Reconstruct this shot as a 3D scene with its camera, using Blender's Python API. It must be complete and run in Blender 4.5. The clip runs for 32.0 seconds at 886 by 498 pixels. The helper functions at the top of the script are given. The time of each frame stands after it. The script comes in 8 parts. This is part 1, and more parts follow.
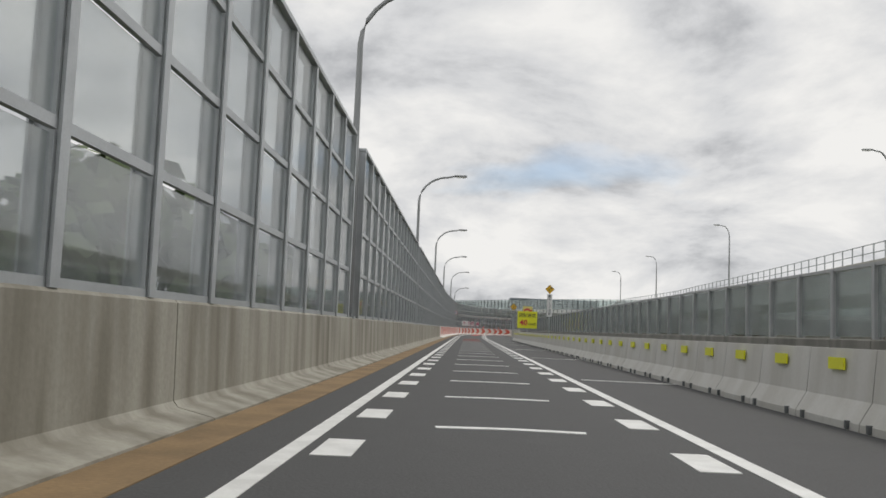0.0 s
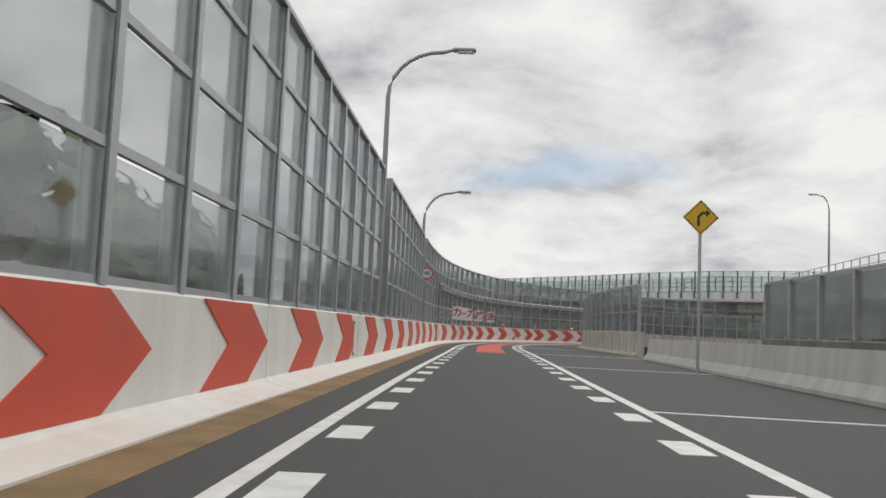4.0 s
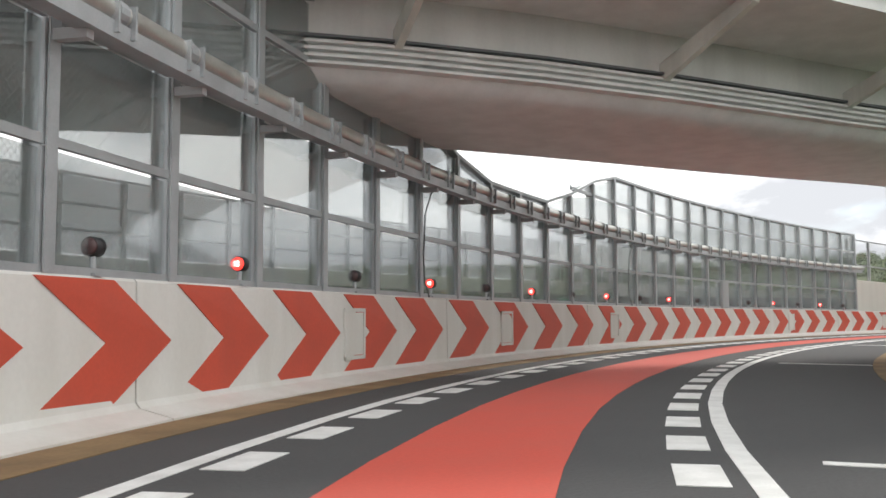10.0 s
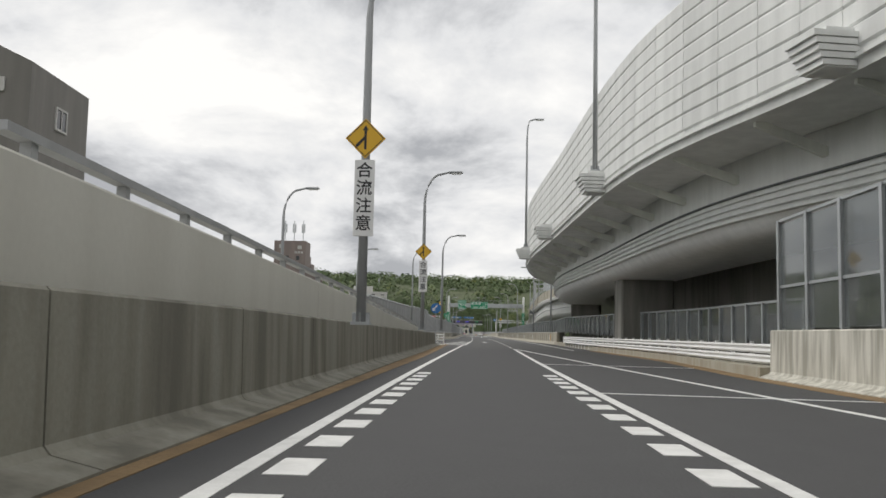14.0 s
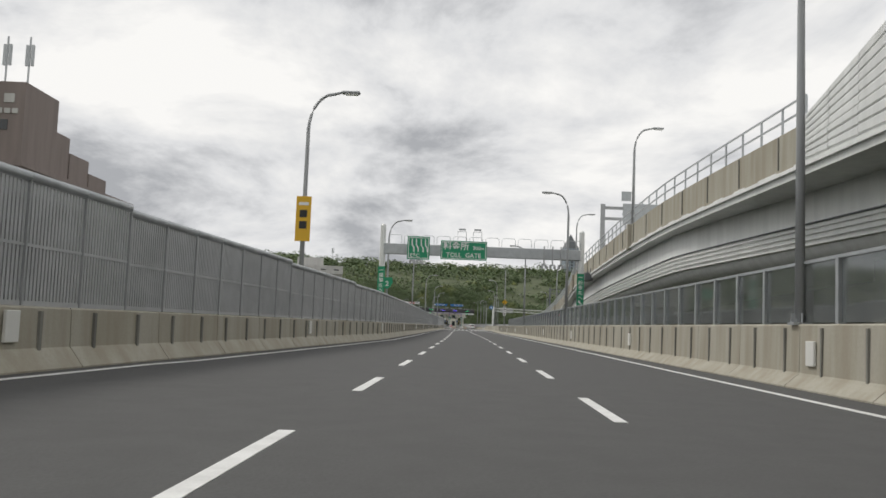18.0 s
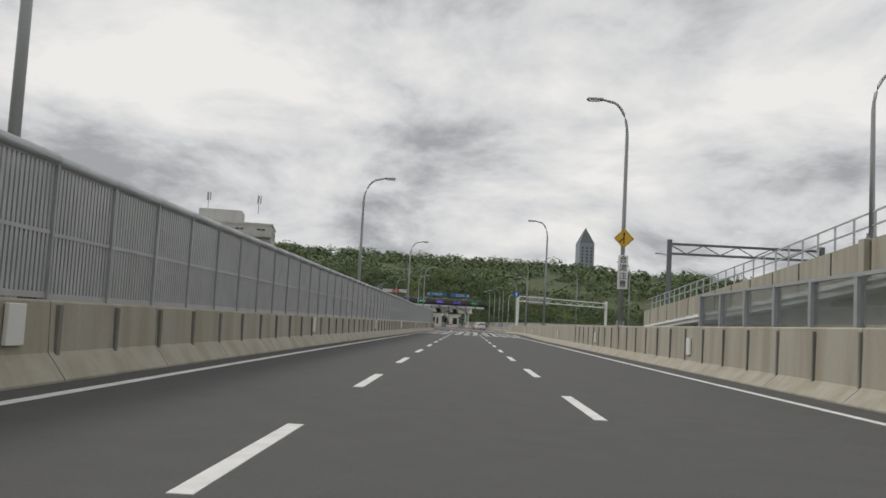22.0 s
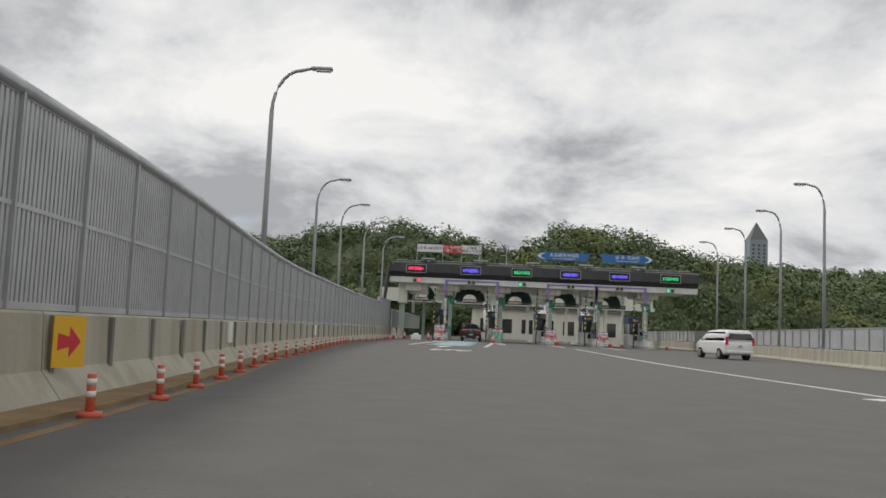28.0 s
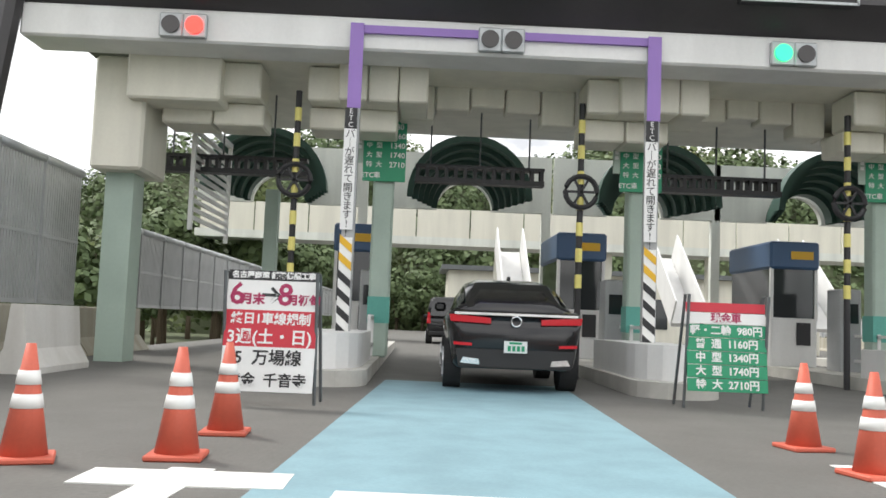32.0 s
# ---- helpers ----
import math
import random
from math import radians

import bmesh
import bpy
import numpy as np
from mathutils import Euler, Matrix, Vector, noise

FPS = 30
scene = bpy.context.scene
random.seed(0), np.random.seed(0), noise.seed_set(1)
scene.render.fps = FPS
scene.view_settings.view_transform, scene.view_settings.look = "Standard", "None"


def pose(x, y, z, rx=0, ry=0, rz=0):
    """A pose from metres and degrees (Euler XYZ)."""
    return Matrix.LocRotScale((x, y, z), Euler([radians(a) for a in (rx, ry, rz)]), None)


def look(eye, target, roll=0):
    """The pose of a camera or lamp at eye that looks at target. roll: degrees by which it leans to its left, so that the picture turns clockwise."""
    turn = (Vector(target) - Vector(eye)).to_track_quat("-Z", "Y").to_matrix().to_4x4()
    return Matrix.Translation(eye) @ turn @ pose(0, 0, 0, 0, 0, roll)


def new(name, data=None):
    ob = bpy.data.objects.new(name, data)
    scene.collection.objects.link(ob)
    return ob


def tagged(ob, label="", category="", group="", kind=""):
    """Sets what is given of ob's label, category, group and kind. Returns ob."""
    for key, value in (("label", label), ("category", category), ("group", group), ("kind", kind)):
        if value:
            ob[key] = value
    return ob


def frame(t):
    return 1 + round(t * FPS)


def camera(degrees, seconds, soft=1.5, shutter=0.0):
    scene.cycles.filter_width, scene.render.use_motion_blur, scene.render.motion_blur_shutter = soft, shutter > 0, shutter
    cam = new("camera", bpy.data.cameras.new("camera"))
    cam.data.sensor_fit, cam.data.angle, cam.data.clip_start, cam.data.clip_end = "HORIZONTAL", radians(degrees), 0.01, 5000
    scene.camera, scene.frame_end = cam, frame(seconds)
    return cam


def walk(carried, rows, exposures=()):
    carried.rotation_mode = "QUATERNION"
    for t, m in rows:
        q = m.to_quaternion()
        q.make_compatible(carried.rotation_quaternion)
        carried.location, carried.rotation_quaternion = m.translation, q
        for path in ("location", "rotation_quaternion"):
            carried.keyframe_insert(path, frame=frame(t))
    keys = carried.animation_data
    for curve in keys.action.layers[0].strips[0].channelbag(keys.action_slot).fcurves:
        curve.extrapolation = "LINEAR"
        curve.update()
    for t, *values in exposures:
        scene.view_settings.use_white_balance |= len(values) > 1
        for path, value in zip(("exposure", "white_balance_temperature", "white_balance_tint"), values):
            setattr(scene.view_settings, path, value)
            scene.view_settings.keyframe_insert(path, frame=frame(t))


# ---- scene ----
from collections import defaultdict

cam = camera(52.9, 32.0, soft=1.6)
# seconds, eye, yaw, pitch, roll in degrees
PATH = [
    (0, -0.00, 1.59, 1.00, 2.92, 5.09, 2.29), (0.5, -0.20, 16.55, 1.00, 2.84, 5.00, 2.40), (1, -0.50, 31.26, 1.00, 3.03, 5.01, 2.46),
    (1.5, -0.85, 45.72, 1.00, 3.04, 5.00, 2.49), (2, -1.17, 59.92, 1.00, 3.04, 5.05, 2.45), (2.5, -1.43, 73.83, 1.00, 2.86, 5.19, 2.56),
    (3, -1.71, 87.46, 1.00, 2.90, 5.17, 2.53), (3.5, -2.01, 100.70, 1.00, 3.07, 5.13, 2.50), (4, -2.24, 113.38, 1.00, 2.88, 5.10, 2.52),
    (4.5, -2.40, 125.33, 1.00, 2.56, 5.08, 2.54), (5, -2.49, 136.44, 1.00, 2.31, 5.07, 2.55), (5.5, -2.55, 146.73, 1.00, 2.08, 4.96, 2.56),
    (6, -2.55, 156.29, 1.00, 1.71, 4.66, 2.55), (6.5, -2.44, 165.29, 1.00, 0.87, 4.66, 2.44), (7, -2.02, 173.91, 1.00, -1.56, 4.80, 2.09),
    (7.5, -0.99, 182.31, 1.00, -6.38, 4.84, 1.59), (8, 0.91, 190.54, 1.00, -13.21, 4.68, 1.06), (8.5, 3.95, 198.56, 1.00, -21.36, 4.68, 0.50),
    (9, 8.28, 206.21, 1.00, -30.31, 4.68, 0.01), (9.5, 14.00, 213.24, 1.00, -39.79, 4.60, -0.08), (10, 21.18, 219.27, 1.00, -50.27, 4.45, -0.25),
    (10.5, 29.82, 224.00, 1.00, -60.74, 4.93, -0.58), (11, 39.67, 227.40, 1.00, -70.26, 5.14, -0.73), (11.5, 50.51, 229.44, 1.00, -78.72, 5.19, -0.34),
    (12, 62.12, 230.19, 1.00, -86.12, 5.32, -0.11), (12.5, 74.28, 229.83, 1.00, -91.08, 5.51, 0.03), (13, 86.78, 228.66, 1.00, -94.38, 5.66, 0.42),
    (13.5, 99.51, 226.92, 1.00, -96.83, 5.42, 0.73), (14, 112.41, 224.82, 1.00, -97.99, 5.38, 1.22), (14.5, 125.48, 222.55, 1.00, -98.29, 5.52, 1.60),
    (15, 138.65, 220.07, 1.00, -98.96, 5.49, 1.78), (15.5, 151.88, 217.44, 1.00, -99.41, 5.40, 1.92), (16, 165.11, 214.78, 1.00, -99.32, 5.28, 2.05),
    (16.5, 178.32, 212.20, 1.00, -98.93, 5.17, 2.15), (17, 191.48, 209.71, 1.00, -98.69, 5.12, 2.13), (17.5, 204.54, 207.24, 1.00, -98.57, 4.94, 2.07),
    (18, 217.59, 204.82, 1.00, -98.41, 4.89, 2.28), (18.5, 230.64, 202.42, 1.00, -98.34, 4.83, 2.45), (19, 243.74, 200.02, 1.00, -98.32, 4.84, 2.48),
    (19.5, 256.94, 197.65, 1.00, -98.21, 4.74, 2.61), (20, 270.24, 195.30, 1.00, -98.09, 4.68, 2.75), (20.5, 283.64, 192.99, 1.00, -97.86, 4.62, 2.69),
    (21, 297.12, 190.74, 1.00, -97.87, 4.73, 2.81), (21.5, 310.65, 188.50, 1.00, -97.84, 4.80, 2.97), (22, 324.18, 186.18, 1.00, -98.00, 4.78, 3.12),
    (22.5, 337.68, 183.84, 1.00, -97.97, 4.69, 3.21), (23, 351.11, 181.52, 1.00, -97.89, 4.54, 3.17), (23.5, 364.41, 179.25, 1.00, -97.83, 4.50, 3.17),
    (24, 377.60, 177.02, 1.00, -97.76, 4.48, 3.10), (24.5, 390.67, 174.81, 1.00, -97.73, 4.43, 3.11), (25, 403.67, 172.54, 1.00, -97.84, 4.67, 3.15),
    (25.5, 416.63, 170.20, 1.00, -97.97, 4.76, 3.16), (26, 429.60, 167.83, 1.00, -97.93, 4.67, 3.21), (26.5, 442.61, 165.59, 1.00, -97.56, 4.57, 3.23),
    (27, 455.67, 163.76, 1.00, -96.44, 4.76, 2.68), (27.5, 468.75, 162.70, 1.00, -93.04, 5.22, 2.29), (28, 481.67, 162.48, 1.00, -88.68, 5.18, 2.53),
    (28.5, 494.15, 162.82, 1.00, -86.21, 4.97, 2.61), (29, 505.86, 163.22, 1.00, -86.71, 4.58, 2.50), (29.5, 516.53, 163.50, 1.00, -87.59, 4.32, 2.42),
    (30, 526.00, 163.58, 1.00, -88.55, 4.27, 2.39), (30.5, 534.33, 163.50, 1.00, -89.22, 4.37, 2.43), (31, 541.80, 163.33, 1.00, -89.69, 4.47, 2.55),
    (31.5, 548.88, 163.08, 1.00, -90.52, 4.59, 2.34), (32, 555.92, 162.81, 1.00, -91.49, 4.58, 2.23),
]
walk(cam, [(t, pose(x, y, z, 90 + p, 0, w) @ pose(0, 0, 0, 0, 0, r)) for t, x, y, z, w, p, r in PATH],
     exposures=[(0, 0.0), (5.5, 0.05), (7, 0.35), (8.5, 0.7), (9, 0.8), (10, 1.12), (11, 0.8), (12, 0.32), (13, 0.22), (17, 0.12), (19, 0.1), (23, -0.1), (25, -0.1), (27, -0.1), (28, 0.06), (29, 0.15), (30, 0.4), (31, 0.72), (31.5, 1.0), (32, 1.2)])

# ---- light ----
world = bpy.data.worlds.new("sky")
scene.world = world
world.use_nodes = True
wn, wl = world.node_tree.nodes, world.node_tree.links
wn.clear()
SUN_EL, SUN_AZ = 50, 35   # degrees; azimuth from +y towards +x


def wnode(kind, **values):
    n = wn.new(kind)
    for k, v in values.items():
        n.inputs[k].default_value = v
    return n


w_out, w_bg = wn.new("ShaderNodeOutputWorld"), wn.new("ShaderNodeBackground")
w_sky = wn.new("ShaderNodeTexSky")
w_sky.sky_type, w_sky.sun_disc = "NISHITA", False
w_sky.sun_elevation, w_sky.sun_rotation = radians(SUN_EL), radians(SUN_AZ)
w_skyk = wn.new("ShaderNodeVectorMath")
w_skyk.operation = "SCALE"
w_skyk.inputs["Scale"].default_value = 0.11
w_co, w_sep = wn.new("ShaderNodeTexCoord"), wn.new("ShaderNodeSeparateXYZ")
w_zc = wn.new("ShaderNodeMath")
w_zc.operation = "MAXIMUM"
w_zc.inputs[1].default_value = 0.0
w_za = wn.new("ShaderNodeMath")
w_za.operation = "ADD"
w_za.inputs[1].default_value = 0.34
w_div = wn.new("ShaderNodeVectorMath")
w_div.operation = "DIVIDE"
w_cmb = wn.new("ShaderNodeCombineXYZ")
w_n1 = wnode("ShaderNodeTexNoise", Scale=2.1, Detail=9.0, Roughness=0.58, Distortion=0.25)
w_n2 = wnode("ShaderNodeTexNoise", Scale=1.1, Detail=5.0, Roughness=0.5, Distortion=0.1)
w_r1, w_r2 = wn.new("ShaderNodeValToRGB"), wn.new("ShaderNodeValToRGB")
w_r1.color_ramp.elements[0].position, w_r1.color_ramp.elements[0].color = 0.35, (0.38, 0.39, 0.41, 1)
w_r1.color_ramp.elements[1].position, w_r1.color_ramp.elements[1].color = 0.60, (0.88, 0.87, 0.85, 1)
mid = w_r1.color_ramp.elements.new(0.47)
mid.color = (0.68, 0.685, 0.695, 1)
w_r2.color_ramp.elements[0].position, w_r2.color_ramp.elements[0].color = 0.30, (0, 0, 0, 1)
w_r2.color_ramp.elements[1].position, w_r2.color_ramp.elements[1].color = 0.40, (1, 1, 1, 1)
w_mix = wn.new("ShaderNodeMixRGB")
wl.new(w_co.outputs["Generated"], w_sep.inputs[0])
wl.new(w_sep.outputs["Z"], w_zc.inputs[0])
wl.new(w_zc.outputs[0], w_za.inputs[0])
for k in "XYZ":
    wl.new(w_za.outputs[0], w_cmb.inputs[k])
wl.new(w_co.outputs["Generated"], w_div.inputs[0])
wl.new(w_cmb.outputs[0], w_div.inputs[1])
wl.new(w_div.outputs[0], w_n1.inputs["Vector"])
wl.new(w_div.outputs[0], w_n2.inputs["Vector"])
wl.new(w_n1.outputs[0], w_r1.inputs[0])
wl.new(w_n2.outputs[0], w_r2.inputs[0])
wl.new(w_sky.outputs[0], w_skyk.inputs[0])
wl.new(w_r2.outputs[0], w_mix.inputs[0])
wl.new(w_skyk.outputs[0], w_mix.inputs[1])
wl.new(w_r1.outputs[0], w_mix.inputs[2])
wl.new(w_mix.outputs[0], w_bg.inputs["Color"])
w_bg.inputs["Strength"].default_value = 1.0
wl.new(w_bg.outputs[0], w_out.inputs["Surface"])

sun = new("sun", bpy.data.lights.new("sun", "SUN"))
sun.data.energy, sun.data.angle, sun.data.color = 1.3, radians(14), (1, 0.96, 0.9)
az, el = radians(SUN_AZ), radians(SUN_EL)
sun.matrix_world = look((0, 0, 60), (-math.sin(az) * math.cos(el), -math.cos(az) * math.cos(el), 60 - math.sin(el)))

# ---- materials ----


def mat(name, rgb, rough=0.6, metal=0.0, var=0.15, scale=6.0, bump=0.0, stain=0.0, streak=False, emit=0.0, piece=0.0, spec=0.5, rust=None):
    """Principled surface with grain, larger stains and a little relief; streak: stains drawn out downwards."""
    m = bpy.data.materials.new(name)
    m.use_nodes = True
    n, l = m.node_tree.nodes, m.node_tree.links
    b = n["Principled BSDF"]
    b.inputs["Roughness"].default_value, b.inputs["Metallic"].default_value = rough, metal
    b.inputs["Specular IOR Level"].default_value = spec
    co = n.new("ShaderNodeTexCoord")
    geo = n.new("ShaderNodeNewGeometry")
    fine, big = n.new("ShaderNodeTexNoise"), n.new("ShaderNodeTexNoise")
    fine.inputs["Scale"].default_value, fine.inputs["Detail"].default_value = scale * 6, 6
    big.inputs["Scale"].default_value, big.inputs["Detail"].default_value = scale * 0.35, 5
    mp = n.new("ShaderNodeMapping")
    mp.inputs["Scale"].default_value = (1.7, 1.7, 0.22) if streak else (1, 1, 1)
    l.new(geo.outputs["Position"], fine.inputs["Vector"])
    l.new(geo.outputs["Position"], mp.inputs["Vector"])
    l.new(mp.outputs[0], big.inputs["Vector"])
    hsv = n.new("ShaderNodeHueSaturation")
    hsv.inputs["Color"].default_value = (*rgb, 1)
    add = n.new("ShaderNodeMath")
    add.operation = "MULTIPLY_ADD"
    add.inputs[1].default_value, add.inputs[2].default_value = var * 2, 1 - var
    l.new(fine.outputs[0], add.inputs[0])
    val = add.outputs[0]
    if piece:
        info = n.new("ShaderNodeObjectInfo")
        pm = n.new("ShaderNodeMath")
        pm.operation = "MULTIPLY_ADD"
        pm.inputs[1].default_value, pm.inputs[2].default_value = piece * 2, -piece
        l.new(info.outputs["Random"], pm.inputs[0])
        pa = n.new("ShaderNodeMath")
        l.new(val, pa.inputs[0])
        l.new(pm.outputs[0], pa.inputs[1])
        val = pa.outputs[0]
    l.new(val, hsv.inputs["Value"])
    col = hsv.outputs[0]
    if stain:
        ramp = n.new("ShaderNodeValToRGB")
        ramp.color_ramp.elements[0].position, ramp.color_ramp.elements[0].color = 0.38, (0, 0, 0, 1)
        ramp.color_ramp.elements[1].position, ramp.color_ramp.elements[1].color = 0.64, (stain, stain, stain, 1)
        l.new(big.outputs[0], ramp.inputs[0])
        mx = n.new("ShaderNodeMixRGB")
        mx.inputs[2].default_value = (*(rust or tuple(c * 0.42 for c in rgb)), 1)
        l.new(ramp.outputs[0], mx.inputs[0])
        l.new(col, mx.inputs[1])
        col = mx.outputs[0]
    l.new(col, b.inputs["Base Color"])
    if bump:
        bp = n.new("ShaderNodeBump")
        bp.inputs["Strength"].default_value, bp.inputs["Distance"].default_value = bump, 0.02
        l.new(fine.outputs[0], bp.inputs["Height"])
        l.new(bp.outputs[0], b.inputs["Normal"])
    if emit:
        b.inputs["Emission Color"].default_value = (*rgb, 1)
        b.inputs["Emission Strength"].default_value = emit
    return m


def clear_mat(name, tint, gloss, rough=0.05, haze=0.0):
    """A thin pane: see-through with some mirror at grazing angles; haze: share of milky surface."""
    m = bpy.data.materials.new(name)
    m.use_nodes = True
    n, l = m.node_tree.nodes, m.node_tree.links
    n.clear()
    out, tr, gl, mx = n.new("ShaderNodeOutputMaterial"), n.new("ShaderNodeBsdfTransparent"), n.new("ShaderNodeBsdfGlossy"), n.new("ShaderNodeMixShader")
    di, mh = n.new("ShaderNodeBsdfDiffuse"), n.new("ShaderNodeMixShader")
    tr.inputs[0].default_value = (*tint, 1)
    gl.inputs["Roughness"].default_value = rough
    di.inputs[0].default_value = (0.55, 0.58, 0.58, 1)
    fr, mu = n.new("ShaderNodeFresnel"), n.new("ShaderNodeMath")
    fr.inputs[0].default_value = 1.45
    mu.operation = "MULTIPLY"
    mu.inputs[1].default_value = gloss
    geo, no, hz = n.new("ShaderNodeNewGeometry"), n.new("ShaderNodeTexNoise"), n.new("ShaderNodeMath")
    no.inputs["Scale"].default_value, no.inputs["Detail"].default_value = 1.3, 6
    l.new(geo.outputs["Position"], no.inputs["Vector"])
    hz.operation = "MULTIPLY"
    hz.inputs[1].default_value = haze * 2
    l.new(no.outputs[0], hz.inputs[0])
    l.new(hz.outputs[0], mh.inputs[0])
    l.new(tr.outputs[0], mh.inputs[1])
    l.new(di.outputs[0], mh.inputs[2])
    l.new(fr.outputs[0], mu.inputs[0])
    l.new(mu.outputs[0], mx.inputs[0])
    l.new(mh.outputs[0], mx.inputs[1])
    l.new(gl.outputs[0], mx.inputs[2])
    l.new(mx.outputs[0], out.inputs[0])
    return m


ASPHALT = mat("asphalt", (0.066, 0.066, 0.067), 0.85, var=0.3, scale=5, bump=0.35, stain=0.35, rust=(0.055, 0.055, 0.056))
ASPHALT_WORN = mat("worn_asphalt", (0.082, 0.082, 0.080), 0.85, var=0.3, scale=5, bump=0.35, stain=0.4, rust=(0.062, 0.062, 0.06))
ASPHALT_PLAZA = mat("pale_plaza_asphalt", (0.125, 0.122, 0.113), 0.85, var=0.25, scale=4, bump=0.3, stain=0.45, rust=(0.09, 0.088, 0.08))
WHITE_LINE = mat("white_line_paint", (0.78, 0.78, 0.76), 0.6, var=0.12, scale=9, stain=0.35, rust=(0.42, 0.42, 0.4))
RED_LINE = mat("red_road_paint", (0.58, 0.08, 0.05), 0.7, var=0.12, scale=5, stain=0.3, rust=(0.5, 0.10, 0.07))
BLUE_LINE = mat("light_blue_road_paint", (0.20, 0.33, 0.38), 0.7, var=0.12, scale=5, stain=0.25)
GUTTER = mat("dirty_gutter", (0.27, 0.18, 0.09), 0.9, var=0.25, scale=4, bump=0.2, stain=0.5)
CONCRETE = mat("weathered_concrete", (0.35, 0.335, 0.285), 0.85, var=0.2, scale=3, bump=0.15, stain=0.75, streak=True, rust=(0.145, 0.13, 0.097))
CONCRETE_CLEAN = mat("pale_concrete", (0.52, 0.51, 0.46), 0.8, var=0.1, scale=3, bump=0.1, stain=0.35, streak=True)
CONCRETE_TAN = mat("tan_concrete", (0.41, 0.39, 0.325), 0.85, var=0.12, scale=3, bump=0.12, stain=0.5, streak=True, rust=(0.25, 0.21, 0.14))
CONCRETE_STREAKED = mat("streak_stained_concrete", (0.60, 0.585, 0.52), 0.85, var=0.12, scale=7, bump=0.12, stain=0.8, streak=True, rust=(0.27, 0.26, 0.215))
# dark streaked concrete; its dark tone also paints the shade under the viaduct
CONCRETE_DARK = mat("dark_streaked_concrete", (0.24, 0.235, 0.21), 0.9, var=0.15, scale=3, bump=0.15, stain=0.6, streak=True)
WHITE_WALL = mat("white_painted_concrete", (0.74, 0.73, 0.69), 0.6, var=0.06, scale=3, stain=0.25, streak=True, rust=(0.5, 0.47, 0.4))
CHEVRON = mat("red_chevron_paint", (0.62, 0.085, 0.045), 0.55, var=0.1, scale=4, stain=0.3, rust=(0.42, 0.08, 0.05))
GALV = mat("galvanised_steel", (0.46, 0.48, 0.49), 0.45, 0.55, var=0.12, scale=8, stain=0.2)
GREY_PAINT = mat("grey_painted_steel", (0.40, 0.41, 0.415), 0.5, 0.1, var=0.08, scale=6, stain=0.2)
DARK_STEEL = mat("dark_grey_steel", (0.13, 0.14, 0.145), 0.5, 0.3, var=0.1, scale=6)
POST_GREY = mat("lamp_post_grey", (0.34, 0.35, 0.355), 0.45, 0.3, var=0.06, scale=5)
CONCRETE_MID = mat("damp_stained_concrete", (0.29, 0.28, 0.235), 0.9, var=0.15, scale=3, bump=0.15, stain=0.75, streak=True, rust=(0.12, 0.112, 0.09))
LOUVRE = mat("grey_louvre_panel", (0.46, 0.47, 0.475), 0.5, 0.15, var=0.07, scale=5, piece=0.04, stain=0.2)
VIA_WHITE = mat("white_steel_cladding", (0.78, 0.79, 0.77), 0.5, var=0.05, scale=3, stain=0.2, streak=True)
VIA_GREEN = mat("pale_green_girder_paint", (0.72, 0.74, 0.68), 0.55, var=0.06, scale=3, stain=0.3, streak=True)
PANE = clear_mat("clear_barrier_pane", (0.86, 0.88, 0.88), 0.55, 0.04, 0.09)
PANE_DUSTY = clear_mat("dusty_barrier_pane", (0.70, 0.74, 0.73), 0.6, 0.1, 0.22)
PANE_GREEN = clear_mat("greenish_barrier_pane", (0.90, 0.94, 0.93), 0.4, 0.05, 0.16)
GROUND = mat("scrub_ground", (0.10, 0.12, 0.06), 0.95, var=0.3, scale=0.3, stain=0.5)

# ---- the road's line in plan: heading and bend by station ----
BENDS = [(0, 0.311), (15, 0.081), (90.3, -0.093), (114.9, 0.286), (134.7, -1.206), (154.7, 0.155), (164.8, 0.504), (175, -2.007), (185.5, -7.739), (201.5, -13.922), (217.2, -20.102), (232.5, -21.587), (247.4, -17.812), (261.9, -13.138), (271.4, -10.569), (280.9, -9.254), (290.6, -7.321), (300.5, -4.643), (320.7, -1.016), (340.9, -0.512), (400.7, 0.163), (555.9, 0.137), (575.8, -0.396), (612.7, 0.222), (630.3, 0.23), (640, -1.83), (659.7, 1.011), (680.5, 5.183), (702, 3.767), (723.2, 2.067), (743.7, -4.642), (758.7, 0), (1200, 0)]
ST = np.arange(0, 1201, 1.0)
kap = np.interp(ST, [b[0] for b in BENDS], [b[1] / 1000 for b in BENDS])
HEAD = 0.01704 + np.concatenate([[0], np.cumsum((kap[1:] + kap[:-1]) / 2)])
hm = (HEAD[1:] + HEAD[:-1]) / 2
LX = 0.808 + np.concatenate([[0], np.cumsum(-np.sin(hm))])
LY = -13.384 + np.concatenate([[0], np.cumsum(np.cos(hm))])
# stations below are counted along the kerb; this turns them into lengths along the line
KERB = [(-100, -100), (15.0, 15.0), (72.9, 73.3), (127.0, 126.8), (160.4, 160.2), (178.6, 178.7), (186.8, 187.3), (194.6, 195.8), (202.5, 204.2), (210.8, 212.8), (219.4, 221.7), (237.7, 240.3), (247.8, 250.2), (258.8, 260.8), (282.7, 283.5), (333.3, 334.2), (440.3, 441.3), (602.9, 603.7), (629.9, 630.2), (656.8, 656.5), (682.3, 682.9), (706.5, 709.0), (729.7, 733.2), (749.3, 753.3), (764.1, 769.1), (777.7, 783.2), (1100, 1105.5)]


